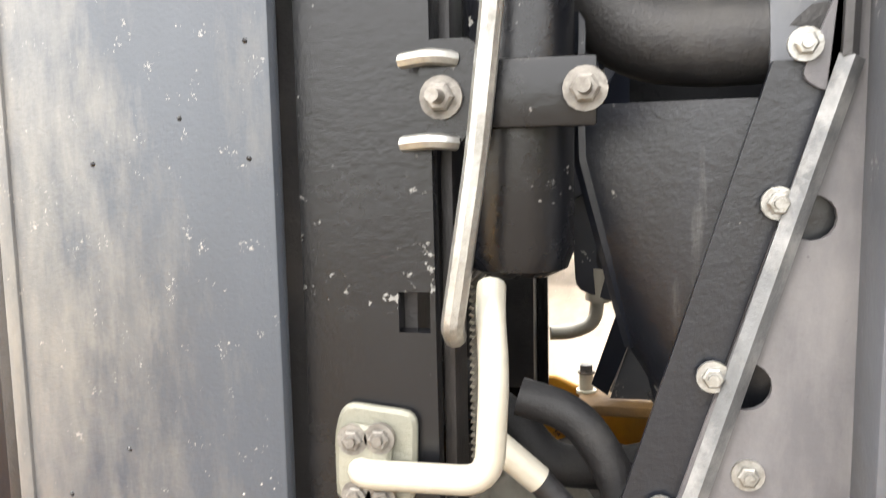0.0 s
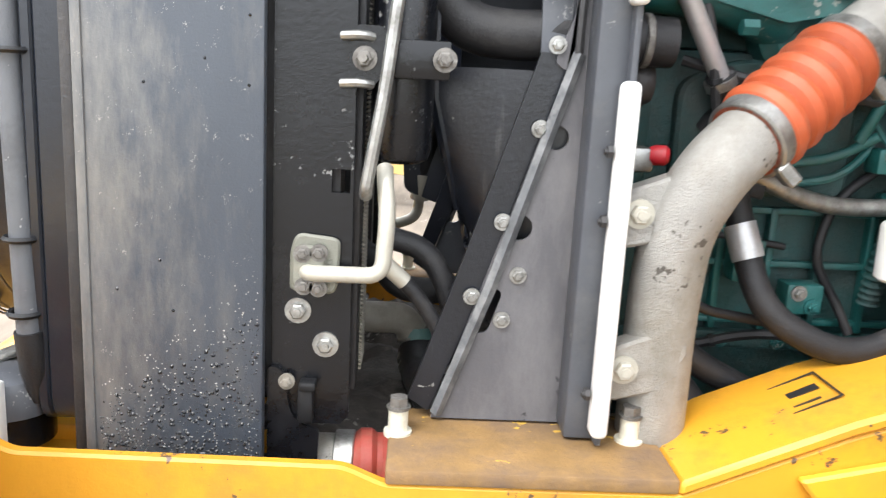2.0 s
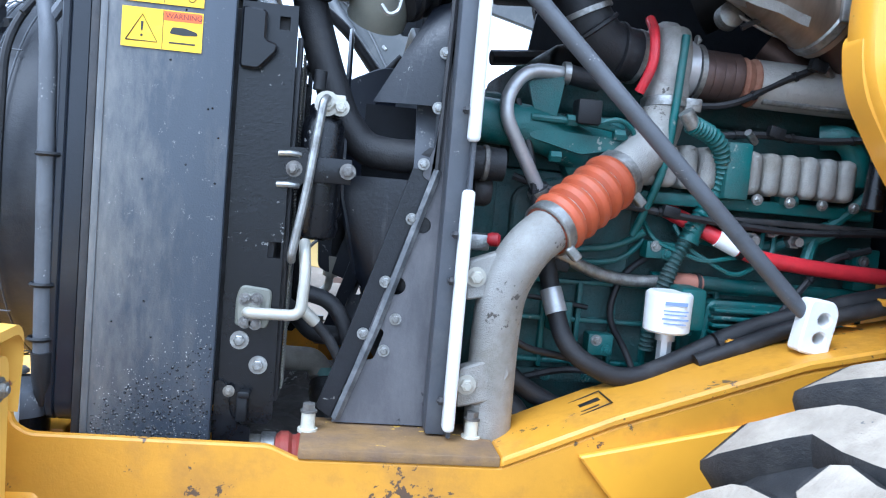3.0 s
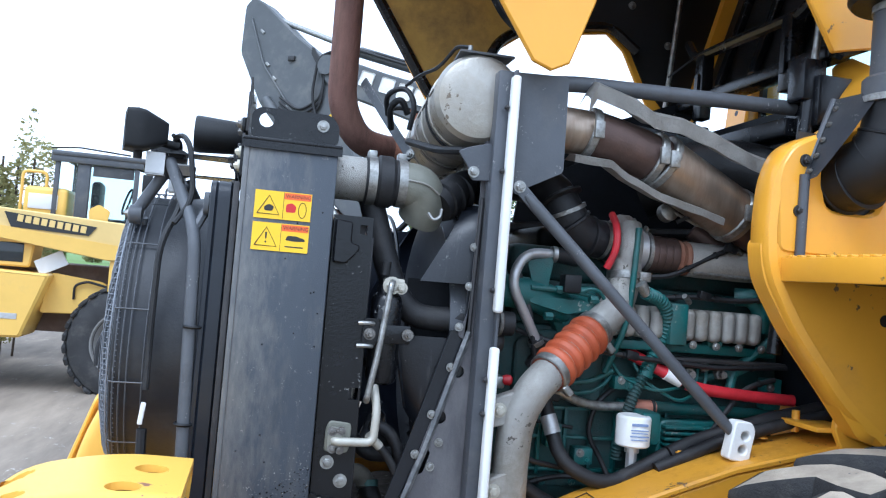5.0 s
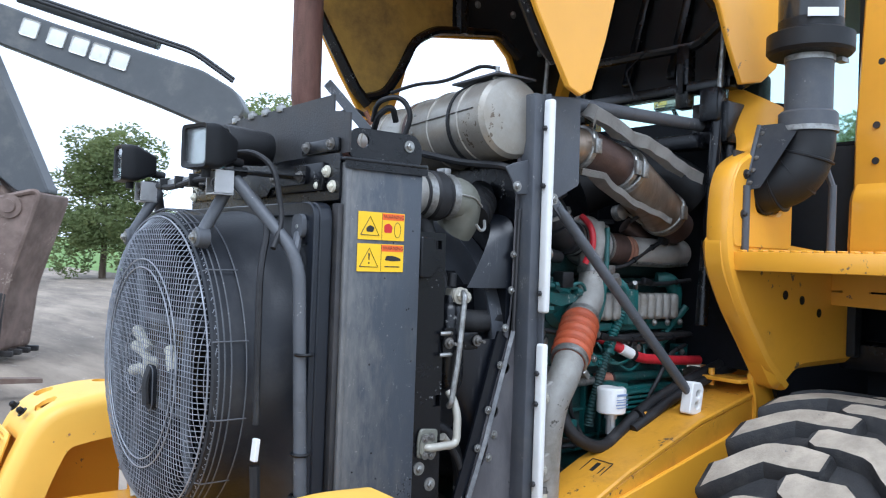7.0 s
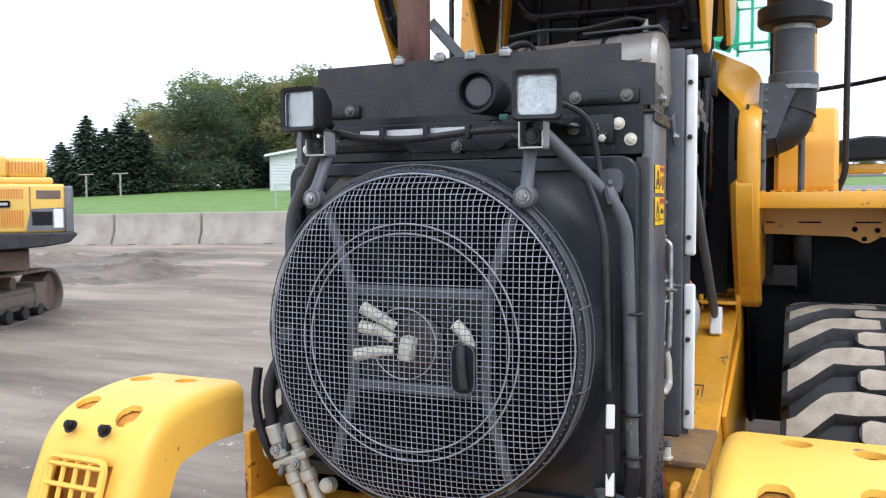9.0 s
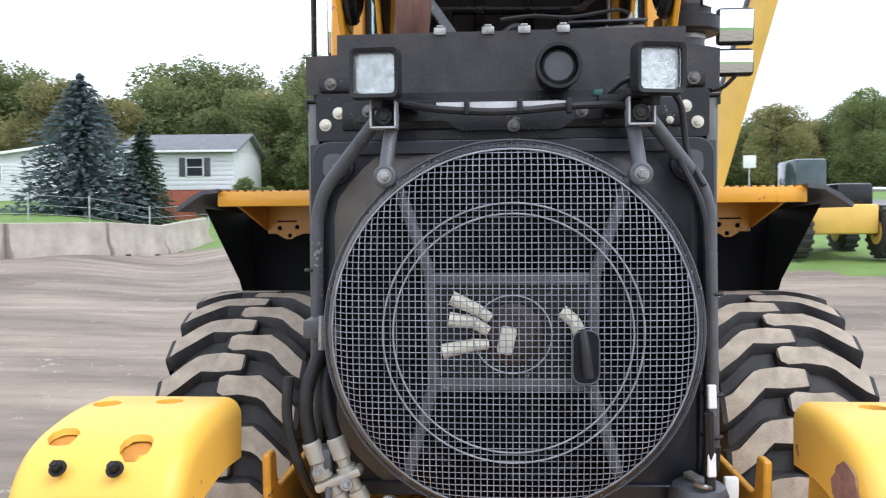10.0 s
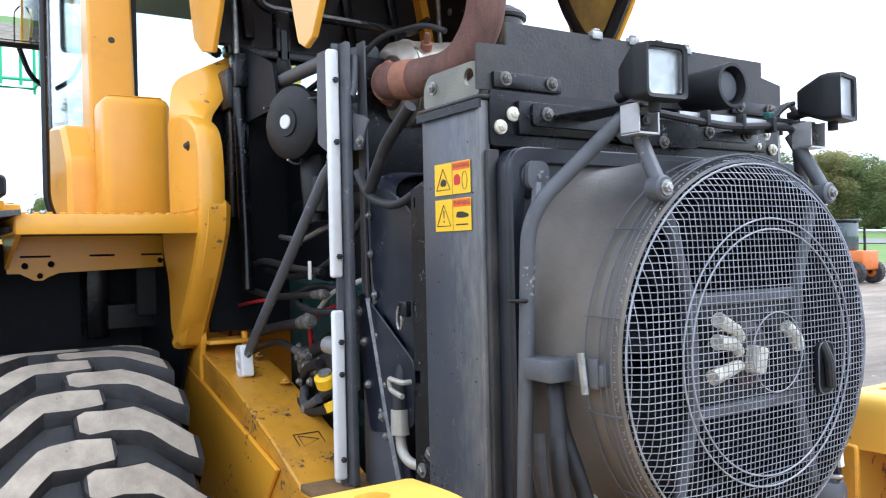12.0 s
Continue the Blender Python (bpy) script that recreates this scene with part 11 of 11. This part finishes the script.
    part("mirror", join(span((-1.58, 8.96, 2.9), (-1.45, 9.0, 3.14), 0.015), rod((-1.66, 8.98, 3.2), (-1.5, 8.98, 3.16), 0.012)), M_PLASTIC, th)
    part("roof_bar", tube([(-2.75, 8.95, 3.37), (-2.4, 8.95, 3.41), (-1.75, 8.95, 3.37)], 0.012, 6, 0.05), M_PLASTIC, th)
    part("shade_band", span((-2.22, 9.005, 3.05), (-1.70, 9.018, 3.2), 0.003), M_BULK, th, "grey sun band over the cab window")
    part("dashboard", join(span((-1.80, 9.2, 2.35), (-1.68, 9.9, 2.62), 0.03), span((-2.3, 9.7, 2.3), (-1.75, 9.95, 2.5), 0.03)), M_PLASTIC, th)
    part("quarter_panel", plate(soft_poly([(-2.2, 2.35), (-2.0, 2.35), (-1.95, 2.6), (-2.1, 2.68), (-2.22, 2.6)], 0.03, 3), 'y', 8.97, 9.0), M_EXYEL, th)
    part("rear_hood", span((-3.05, 9.0, 2.4), (-2.5, 10.0, 2.85), 0.06, 3), M_EXYEL, th)
    part("hood_plate", span((-2.98, 8.985, 2.55), (-2.62, 8.999, 2.75), 0.005), M_SIDING, th)
    part("grab_frame", tube([(-3.1, 9.1, 2.4), (-3.1, 9.1, 3.05), (-2.8, 9.1, 3.05), (-2.8, 9.1, 2.4)], 0.022, 8, 0.08), M_EXYEL, th)
    # winch and valve bank ahead of the cab
    part("winch", join(rod((-1.3, 8.9, 2.56), (-0.98, 8.9, 2.58), 0.1, seg=18), rod((-0.93, 8.75, 2.55), (-0.93, 9.3, 2.55), 0.15, seg=20), rod((-1.0, 8.8, 2.5), (-1.0, 9.2, 2.5), 0.17, seg=20)), M_MUD, th, "rusty winch drum")
    part("valve_block", span((-1.38, 8.8, 2.4), (-1.1, 9.1, 2.52), 0.02), M_MUD, th)
    for x in (-1.2, -1.1, -1.0):
        part("winch_pipe", tube([(x, 8.85, 2.6), (x + 0.02, 8.83, 2.78), (x + 0.1, 8.83, 2.8), (x + 0.16, 8.84, 2.55)], 0.018, 8, 0.05), M_MUD, th)
    part("hand_rail", tube([(-1.25, 8.86, 2.5), (-1.25, 8.86, 2.98), (-1.02, 8.86, 2.98), (-0.98, 8.86, 2.6)], 0.014, 8, 0.05), M_BULK, th)
    part("post", rod((-0.84, 8.8, 2.4), (-0.84, 8.8, 2.76), 0.025, seg=8), M_MUD, th)
    eye = Matrix.Translation((-0.174, -2.647, 2.13))
    th.matrix_basis = eye @ Matrix.Scale(1.07, 4) @ eye.inverted() @ Matrix.Translation((-2.0, 8.6, 0.2))
    t2 = thing("old_loader", (-1.5, 15, 0.2), "old yellow wheel loader parked at the back of the yard", "loader")
    part("body", span((-2.4, 15.0, 1.3), (1.6, 16.6, 2.3), 0.1), M_EXYEL, t2)
    part("hood", span((-0.2, 15.0, 2.3), (1.6, 16.4, 2.75), 0.12), M_EXYEL, t2)
    part("panel", span((0.2, 14.98, 1.7), (1.3, 15.0, 2.1), 0.01), M_BLACK, t2)
    for x in (-1.8, 0.2):
        road_wheel(t2, (x, 15.1, 0.95), 0.78, 0.55, rim=M_EXYEL)
    part("bucket", join(span((-3.4, 14.6, 0.25), (-2.5, 17.0, 0.35), 0.02), span((-2.6, 14.6, 0.25), (-2.45, 17.0, 1.5), 0.02)), M_MUD, t2)
    part("arm", tube([(-1.0, 15.6, 2.4), (-2.3, 15.6, 2.0), (-2.6, 15.6, 0.8)], 0.16, 8, 0.2), M_EXYEL, t2)
    return th


def light_tower():
    th = thing("light_tower_trailer", (0, 0, 0), "white light tower trailer with four lamp heads on a mast", "trailer", "light tower trailers")
    part("cabinet", span((-0.45, -0.62, 0.45), (0.45, 0.62, 1.25), 0.06, 3), M_WHITE, th)
    part("chassis", span((-0.5, -0.68, 0.3), (0.5, 0.68, 0.42), 0.02), M_BLACK, th)
    for y in (-0.7, 0.7):
        road_wheel(th, (0.0, y, 0.33), 0.33, 0.2)
    part("mast", span((-0.62, -0.08, 0.6), (-0.5, 0.08, 2.35), 0.01), M_BLACK, th)
    part("winch_cable", tube([(-0.55, 0.1, 1.6), (-0.6, 0.2, 1.35), (-0.6, 0.12, 1.15), (-0.55, 0.0, 1.3)], 0.03, 8, 0.1), M_PLASTIC, th)
    part("mast_arm", tube([(-0.56, -0.45, 2.2), (-0.56, 0.45, 2.2)], 0.025, 8), M_BLACK, th)
    part("mast_arm", tube([(-0.56, -0.45, 1.62), (-0.56, 0.45, 1.62)], 0.025, 8), M_BLACK, th)
    for y, z in ((-0.4, 2.22), (0.4, 2.22), (-0.45, 1.62), (0.42, 1.62)):
        part("lamp_head", lathe((-0.52, y, z), (-1, 0, -0.35), [(0, 0.04), (0.06, 0.1), (0.14, 0.13), (0.15, 0.12)], 18), M_PLASTIC, th)
    part("logo_plate", span((-0.46, 0.12, 0.62), (-0.452, 0.34, 0.74)), M_RED, th, "small red panel")
    part("tow_bar", tube([(0, 0.68, 0.35), (0, 1.5, 0.38)], 0.04, 6), M_BLACK, th)
    part("jack", rod((0, 1.35, 0.05), (0, 1.35, 0.6), 0.03), M_STEEL, th)
    return th


def more_machines():
    a = light_tower()
    p = (13.95, -9.15)
    a.matrix_basis = pose(p[0], p[1], gz(*p), 0, 0, -30)
    for x, y, w in ((12.3, -11.9, -40), (13.2, -13.6, -35)):
        copy_thing(a, pose(x, y, gz(x, y), 0, 0, w))
    th = thing("boom_lift", (14.5, 1.6, 1), "bright green boom lift with its arm raised", "lift")
    part("lower_boom", tube([(14.6, 2.1, 1.2), (14.15, 1.45, 5.6)], 0.24, 4), M_GREENB, th)
    part("jib", tube([(14.15, 1.45, 5.5), (14.1, 0.9, 5.3), (14.2, 0.35, 5.1)], 0.13, 4, 0.1), M_GREENB, th)
    part("elbow", span((13.9, 1.2, 5.3), (14.4, 1.7, 5.8), 0.05), M_GREENB, th)
    for z in (5.1, 5.9):
        part("basket_rail", tube([(14.0, 0.3, z), (14.0, -0.3, z), (14.8, -0.3, z), (14.8, 0.3, z), (14.0, 0.3, z)], 0.03, 6, 0), M_GREENB, th)
    for x, y in ((14.0, 0.3), (14.0, 0.0), (14.0, -0.3), (14.8, -0.3), (14.8, 0.3)):
        part("basket_post", rod((x, y, 5.0), (x, y, 5.9), 0.03, seg=8), M_GREENB, th)
    part("chassis", span((13.6, 0.9, 1.0), (16.0, 2.9, 1.6), 0.08), M_GREENB, th)
    for x in (13.9, 15.7):
        for y in (0.85, 2.95):
            road_wheel(th, (x, y, gz(x, y) + 0.42), 0.42, 0.3)
    th = thing("telehandler", (18.6, -7.9, 1), "yellow and black telehandler standing by the lawn", "telehandler")
    z = gz(18.6, -7.9)
    part("body", span((17.2, -8.7, z + 0.55), (20.2, -7.1, z + 1.25), 0.08), M_EXYEL, th)
    part("engine_box", span((17.6, -8.75, z + 1.1), (19.0, -7.9, z + 1.75), 0.1), M_BLACK, th)
    part("cab", span((17.9, -7.8, z + 1.1), (19.2, -7.05, z + 2.35), 0.08), M_CABDARK, th)
    for x in (17.5, 19.8):
        for y in (-8.95, -6.95):
            road_wheel(th, (x, y, z + 0.6), 0.6, 0.4, rim=M_EXYEL)
    th = thing("raised_boom", (14.9, -4.5, 1), "tall yellow crane boom standing at an angle", "boom")
    z = gz(14.9, -4.5)
    part("boom_section", tube([(15.3, -4.1, z + 0.9), (14.0, -5.3, 7.2)], 0.3, 4), M_EXYEL, th)
    part("inner_section", tube([(14.0, -5.3, 7.0), (13.4, -5.9, 9.8)], 0.2, 4), M_BULK, th)
    part("side_rail", tube([(15.35, -3.85, z + 1.2), (14.05, -5.02, 7.0)], 0.08, 6), M_BULK, th)
    part("base", span((14.3, -5.2, z), (17.0, -3.4, z + 1.1), 0.08), M_EXYEL, th)
    part("fork", tube([(13.4, -5.9, 9.6), (12.8, -6.4, 9.0)], 0.06, 6), M_BLACK, th)
    for x, y, w in ((15.4, -21.3, 0), (13.0, -22.9, 15)):
        th = thing("compact_tractor", (x, y, gz(x, y)), "orange compact tractor with a small cab on the lawn edge", "tractor", "compact tractors")
        z = gz(x, y)
        part("body", span((x - 0.7, y - 0.45, z + 0.4), (x + 0.7, y + 0.45, z + 1.0), 0.08), M_ORNG, th)
        part("cab", span((x - 0.1, y - 0.42, z + 1.0), (x + 0.65, y + 0.42, z + 1.9), 0.06), M_CABDARK, th)
        part("cab_roof", span((x - 0.18, y - 0.48, z + 1.9), (x + 0.72, y + 0.48, z + 1.98), 0.03), M_BLACK, th)
        part("exhaust_stub", rod((x - 0.5, y, z + 1.0), (x - 0.5, y, z + 1.7), 0.04), M_PLASTIC, th)
        for dx, r in ((-0.45, 0.33), (0.45, 0.42)):
            for dy in (-0.52, 0.52):
                road_wheel(th, (x + dx, y + dy, z + r), r, 0.25, rim=M_ORNG)


excavator()
crane_carrier()
more_machines()

# ---- smaller things round the tail ----
def coupling_hoses():
    th = thing("hydraulic_coupling", (-0.2, 0.42, 1.37), "pair of black hydraulic hoses in cream couplings beside the fan guard", "hose")
    part("hose", tube([(-0.12, 0.44, 1.82), (-0.17, 0.468, 1.74), (-0.2, 0.497, 1.648), (-0.2, 0.479, 1.535)], 0.018, 12, 0.06), M_RUBBER, th, "black rubber hose")
    part("hose", tube([(-0.10, 0.42, 1.80), (-0.16, 0.455, 1.70), (-0.19, 0.438, 1.607), (-0.195, 0.42, 1.55)], 0.017, 12, 0.06), M_RUBBER, th, "black rubber hose")
    for a, b in (((-0.2, 0.480, 1.545), (-0.2, 0.448, 1.455)), ((-0.195, 0.422, 1.555), (-0.2, 0.392, 1.475))):
        d = (Vector(b) - Vector(a)).normalized()
        part("ferrule", lathe(a, d, [(0, 0.02), (0.004, 0.023), (0.05, 0.022), (0.055, 0.017), (0.07, 0.016), (0.072, 0.024), (0.09, 0.024), (0.095, 0.018)], 18), M_PIPE, th, "dirty cream crimped ferrule")
    part("flange", box((-0.2, 0.412, 1.458), (0.05, 0.12, 0.022), 0.008, 2, (-24, 0, 0)), M_PIPE, th)
    for a, b in (((-0.2, 0.43, 1.45), (-0.2, 0.392, 1.36)), ((-0.2, 0.385, 1.46), (-0.2, 0.335, 1.36))):
        part("pipe_stub", lathe(a, Vector(b) - Vector(a), [(0, 0.017), (0.03, 0.017), (0.033, 0.023), (0.06, 0.023), (0.066, 0.018), (0.12, 0.018)], 16), M_PIPE, th)
    for p in ((-0.228, 0.455, 1.482), (-0.228, 0.39, 1.452)):
        part("bolt", hexbolt(p, (-1, 0, 0.2), 0.010, 0.009), M_STEEL, th)
    part("plug", lathe((-0.2, 0.292, 1.40), (-1, 0, 0.2), [(0, 0.02), (0.03, 0.02), (0.036, 0.014)], 16), M_PIPE, th)
    part("guide_pipe", tube([(-0.19, 0.533, 1.70), (-0.2, 0.54, 1.62), (-0.2, 0.527, 1.54), (-0.18, 0.50, 1.44), (-0.1, 0.49, 1.37)], 0.013, 10, 0.05), M_RUBBER, th)


def fuel_cap():
    th = thing("filler_cap", (-0.12, -0.445, 1.33), "grey domed filler cap with a chrome lock flap", "cap")
    c = Vector((-0.14, -0.446, 1.335))
    part("neck", lathe(c, (0, 0, 1), [(0, 0.062), (0.05, 0.062)], 28), M_BLACK, th)
    part("dome", lathe(c + Vector((0, 0, 0.05)), (0, 0, 1), [(0, 0.07), (0.03, 0.07), (0.05, 0.062), (0.062, 0.04), (0.066, 0.0)], 32), M_BULK, th)
    part("lock_flap", box(c + Vector((-0.02, 0.005, 0.118)), (0.075, 0.03, 0.012), 0.005, 2, (0, -14, 35)), M_STEEL, th, "bright chrome lock flap")
    part("lock_bow", tube([c + Vector((-0.05, -0.015, 0.11)), c + Vector((-0.07, 0.0, 0.118)), c + Vector((-0.045, 0.02, 0.116))], 0.006, 8, 0.012), M_STEEL, th)
    t = thing("tail_post", (-0.1, -0.53, 1.33), "small white plastic bracket by the filler cap", "bracket")
    part("post", span((-0.13, -0.545, 1.32), (-0.11, -0.51, 1.45), 0.006), M_WHITE, t)
    part("foot", span((-0.16, -0.56, 1.312), (-0.08, -0.49, 1.325), 0.004), M_WHITE, t)


M_AMBER = surf("amber_marker", (0.85, 0.2, 0.02), 0.2, var=0.1, scale=30, bump=0.0)


def front_lamp(s):
    th = thing("front_lamp", (4.7, s * 1.3, 1.9), "black front lamp housing with an amber marker on a yellow bracket", "lamp", "front lamps")
    part("bracket", span((4.55, s * 1.05, 2.37), (4.8, s * 1.42, 2.44), 0.015), M_YELLOW, th, "yellow bracket")
    part("post", span((4.6, s * 0.95, 1.6), (4.75, s * 1.1, 2.42), 0.02), M_YELLOW, th)
    part("housing", plate(soft_poly([(s * 1.04, 2.46), (s * 1.46, 2.47), (s * 1.5, 2.52), (s * 1.48, 2.62), (s * 1.3, 2.64), (s * 1.04, 2.6)], 0.04, 4), 'x', 4.5, 4.8, bev=0.015), M_PLASTIC, th)
    part("marker", span((4.47, s * 1.44, 2.51), (4.5, s * 1.49, 2.58), 0.008), M_AMBER, th, "amber marker lens")
    part("arm", span((4.6, s * 0.6, 1.6), (4.75, s * 1.0, 1.75), 0.02), M_YELLOW, th)


def shrub_row():
    """Clipped shrubs before the brick-base house."""
    rng = random.Random(31)
    for x, y, w, h in ((47.6, 18.3, 1.2, 1.4), (47.6, 17.2, 1.3, 1.6), (47.5, 15.9, 1.5, 1.9), (47.3, 14.4, 1.0, 1.1)):
        th = thing("shrub", (x, y, gz(x, y)), "rounded dark green shrub before the house", "shrub", "shrubs by the house")
        z = gz(x, y)
        blobs = [(x + rng.uniform(-0.3, 0.3) * w, y + rng.uniform(-0.5, 0.5) * w, z + h * rng.uniform(0.25, 0.75), w * 0.35, w * 0.35, h * 0.3) for _ in range(9)]
        me = leaf_cloud(rng, blobs, 1600, 0.1)
        me.materials.append(M_LEAF)
        part("foliage", me, None, th)
        part("stem", rod((x, y, z - 0.1), (x, y, z + h * 0.5), 0.05, 0.02, 8), M_BARK, th)
    for k in range(6):
        rx, ry = -7.2 + 0.62 * k, 12.2 + 0.4 * rng.random()
        th = thing("weed_bush", (rx, ry, gz(rx, ry)), "tall green weeds growing behind the yard crane", "bush", "weeds")
        z = gz(rx, ry)
        blobs = [(rx + rng.uniform(-0.4, 0.4), ry + rng.uniform(-0.4, 0.4), z + rng.uniform(0.6, 3.5), 0.38, 0.38, 0.5) for _ in range(10)]
        blobs += [(rx + rng.uniform(-0.3, 0.3), ry, z + rng.uniform(3.4, 3.9), 0.1, 0.1, 0.45) for _ in range(3)]
        me = leaf_cloud(rng, blobs, 4200, 0.055)
        me.materials.append(M_LEAF2)
        part("foliage", me, None, th)
        for j in range(3):
            part("stem", tube([(rx + 0.2 * j - 0.2, ry, z - 0.1), (rx + 0.25 * j - 0.25, ry, z + 3.4)], 0.02, 6), M_BARK, th)


def lawn_bits():
    th = thing("washing_line", (44, 56, gz(44, 56)), "two pale posts with crossbars on the lawn", "posts")
    for x, y in ((43.5, 48.6), (44.5, 46.2)):
        z = gz(x, y)
        part("post", rod((x, y, z - 0.1), (x, y, z + 1.8), 0.06, seg=10), M_CONC, th)
        part("crossbar", box((x, y, z + 1.8), (0.08, 1.5, 0.08), 0.01), M_CONC, th)
    th = thing("wire_fence", (36, 20, gz(36, 20)), "thin wire fence on grey posts along the lawn", "fence")
    pts = [(33.0 + 0.55 * k, 24 - 2.6 * k) for k in range(8)]
    for x, y in pts:
        z = gz(x, y)
        part("post", rod((x, y, z - 0.2), (x, y, z + 1.25), 0.035, seg=8), M_SILVER, th)
    for h in (0.3, 0.7, 1.15):
        part("strand", tube([(x, y, gz(x, y) + h) for x, y in pts], 0.008, 4, 0), M_SILVER, th)
    th = thing("road_sign", (38, -12, gz(38, -12)), "small road sign on a thin post", "sign")
    z = gz(38, -12)
    part("post", rod((38, -12, z - 0.2), (38, -12, z + 2.4), 0.035, seg=8), M_SILVER, th)
    part("board", box((37.95, -12, z + 2.2), (0.02, 0.6, 0.6), 0.02, 2), M_WHITE, th)


coupling_hoses()
fuel_cap()
for s in (-1, 1):
    front_lamp(s)
shrub_row()
lawn_bits()
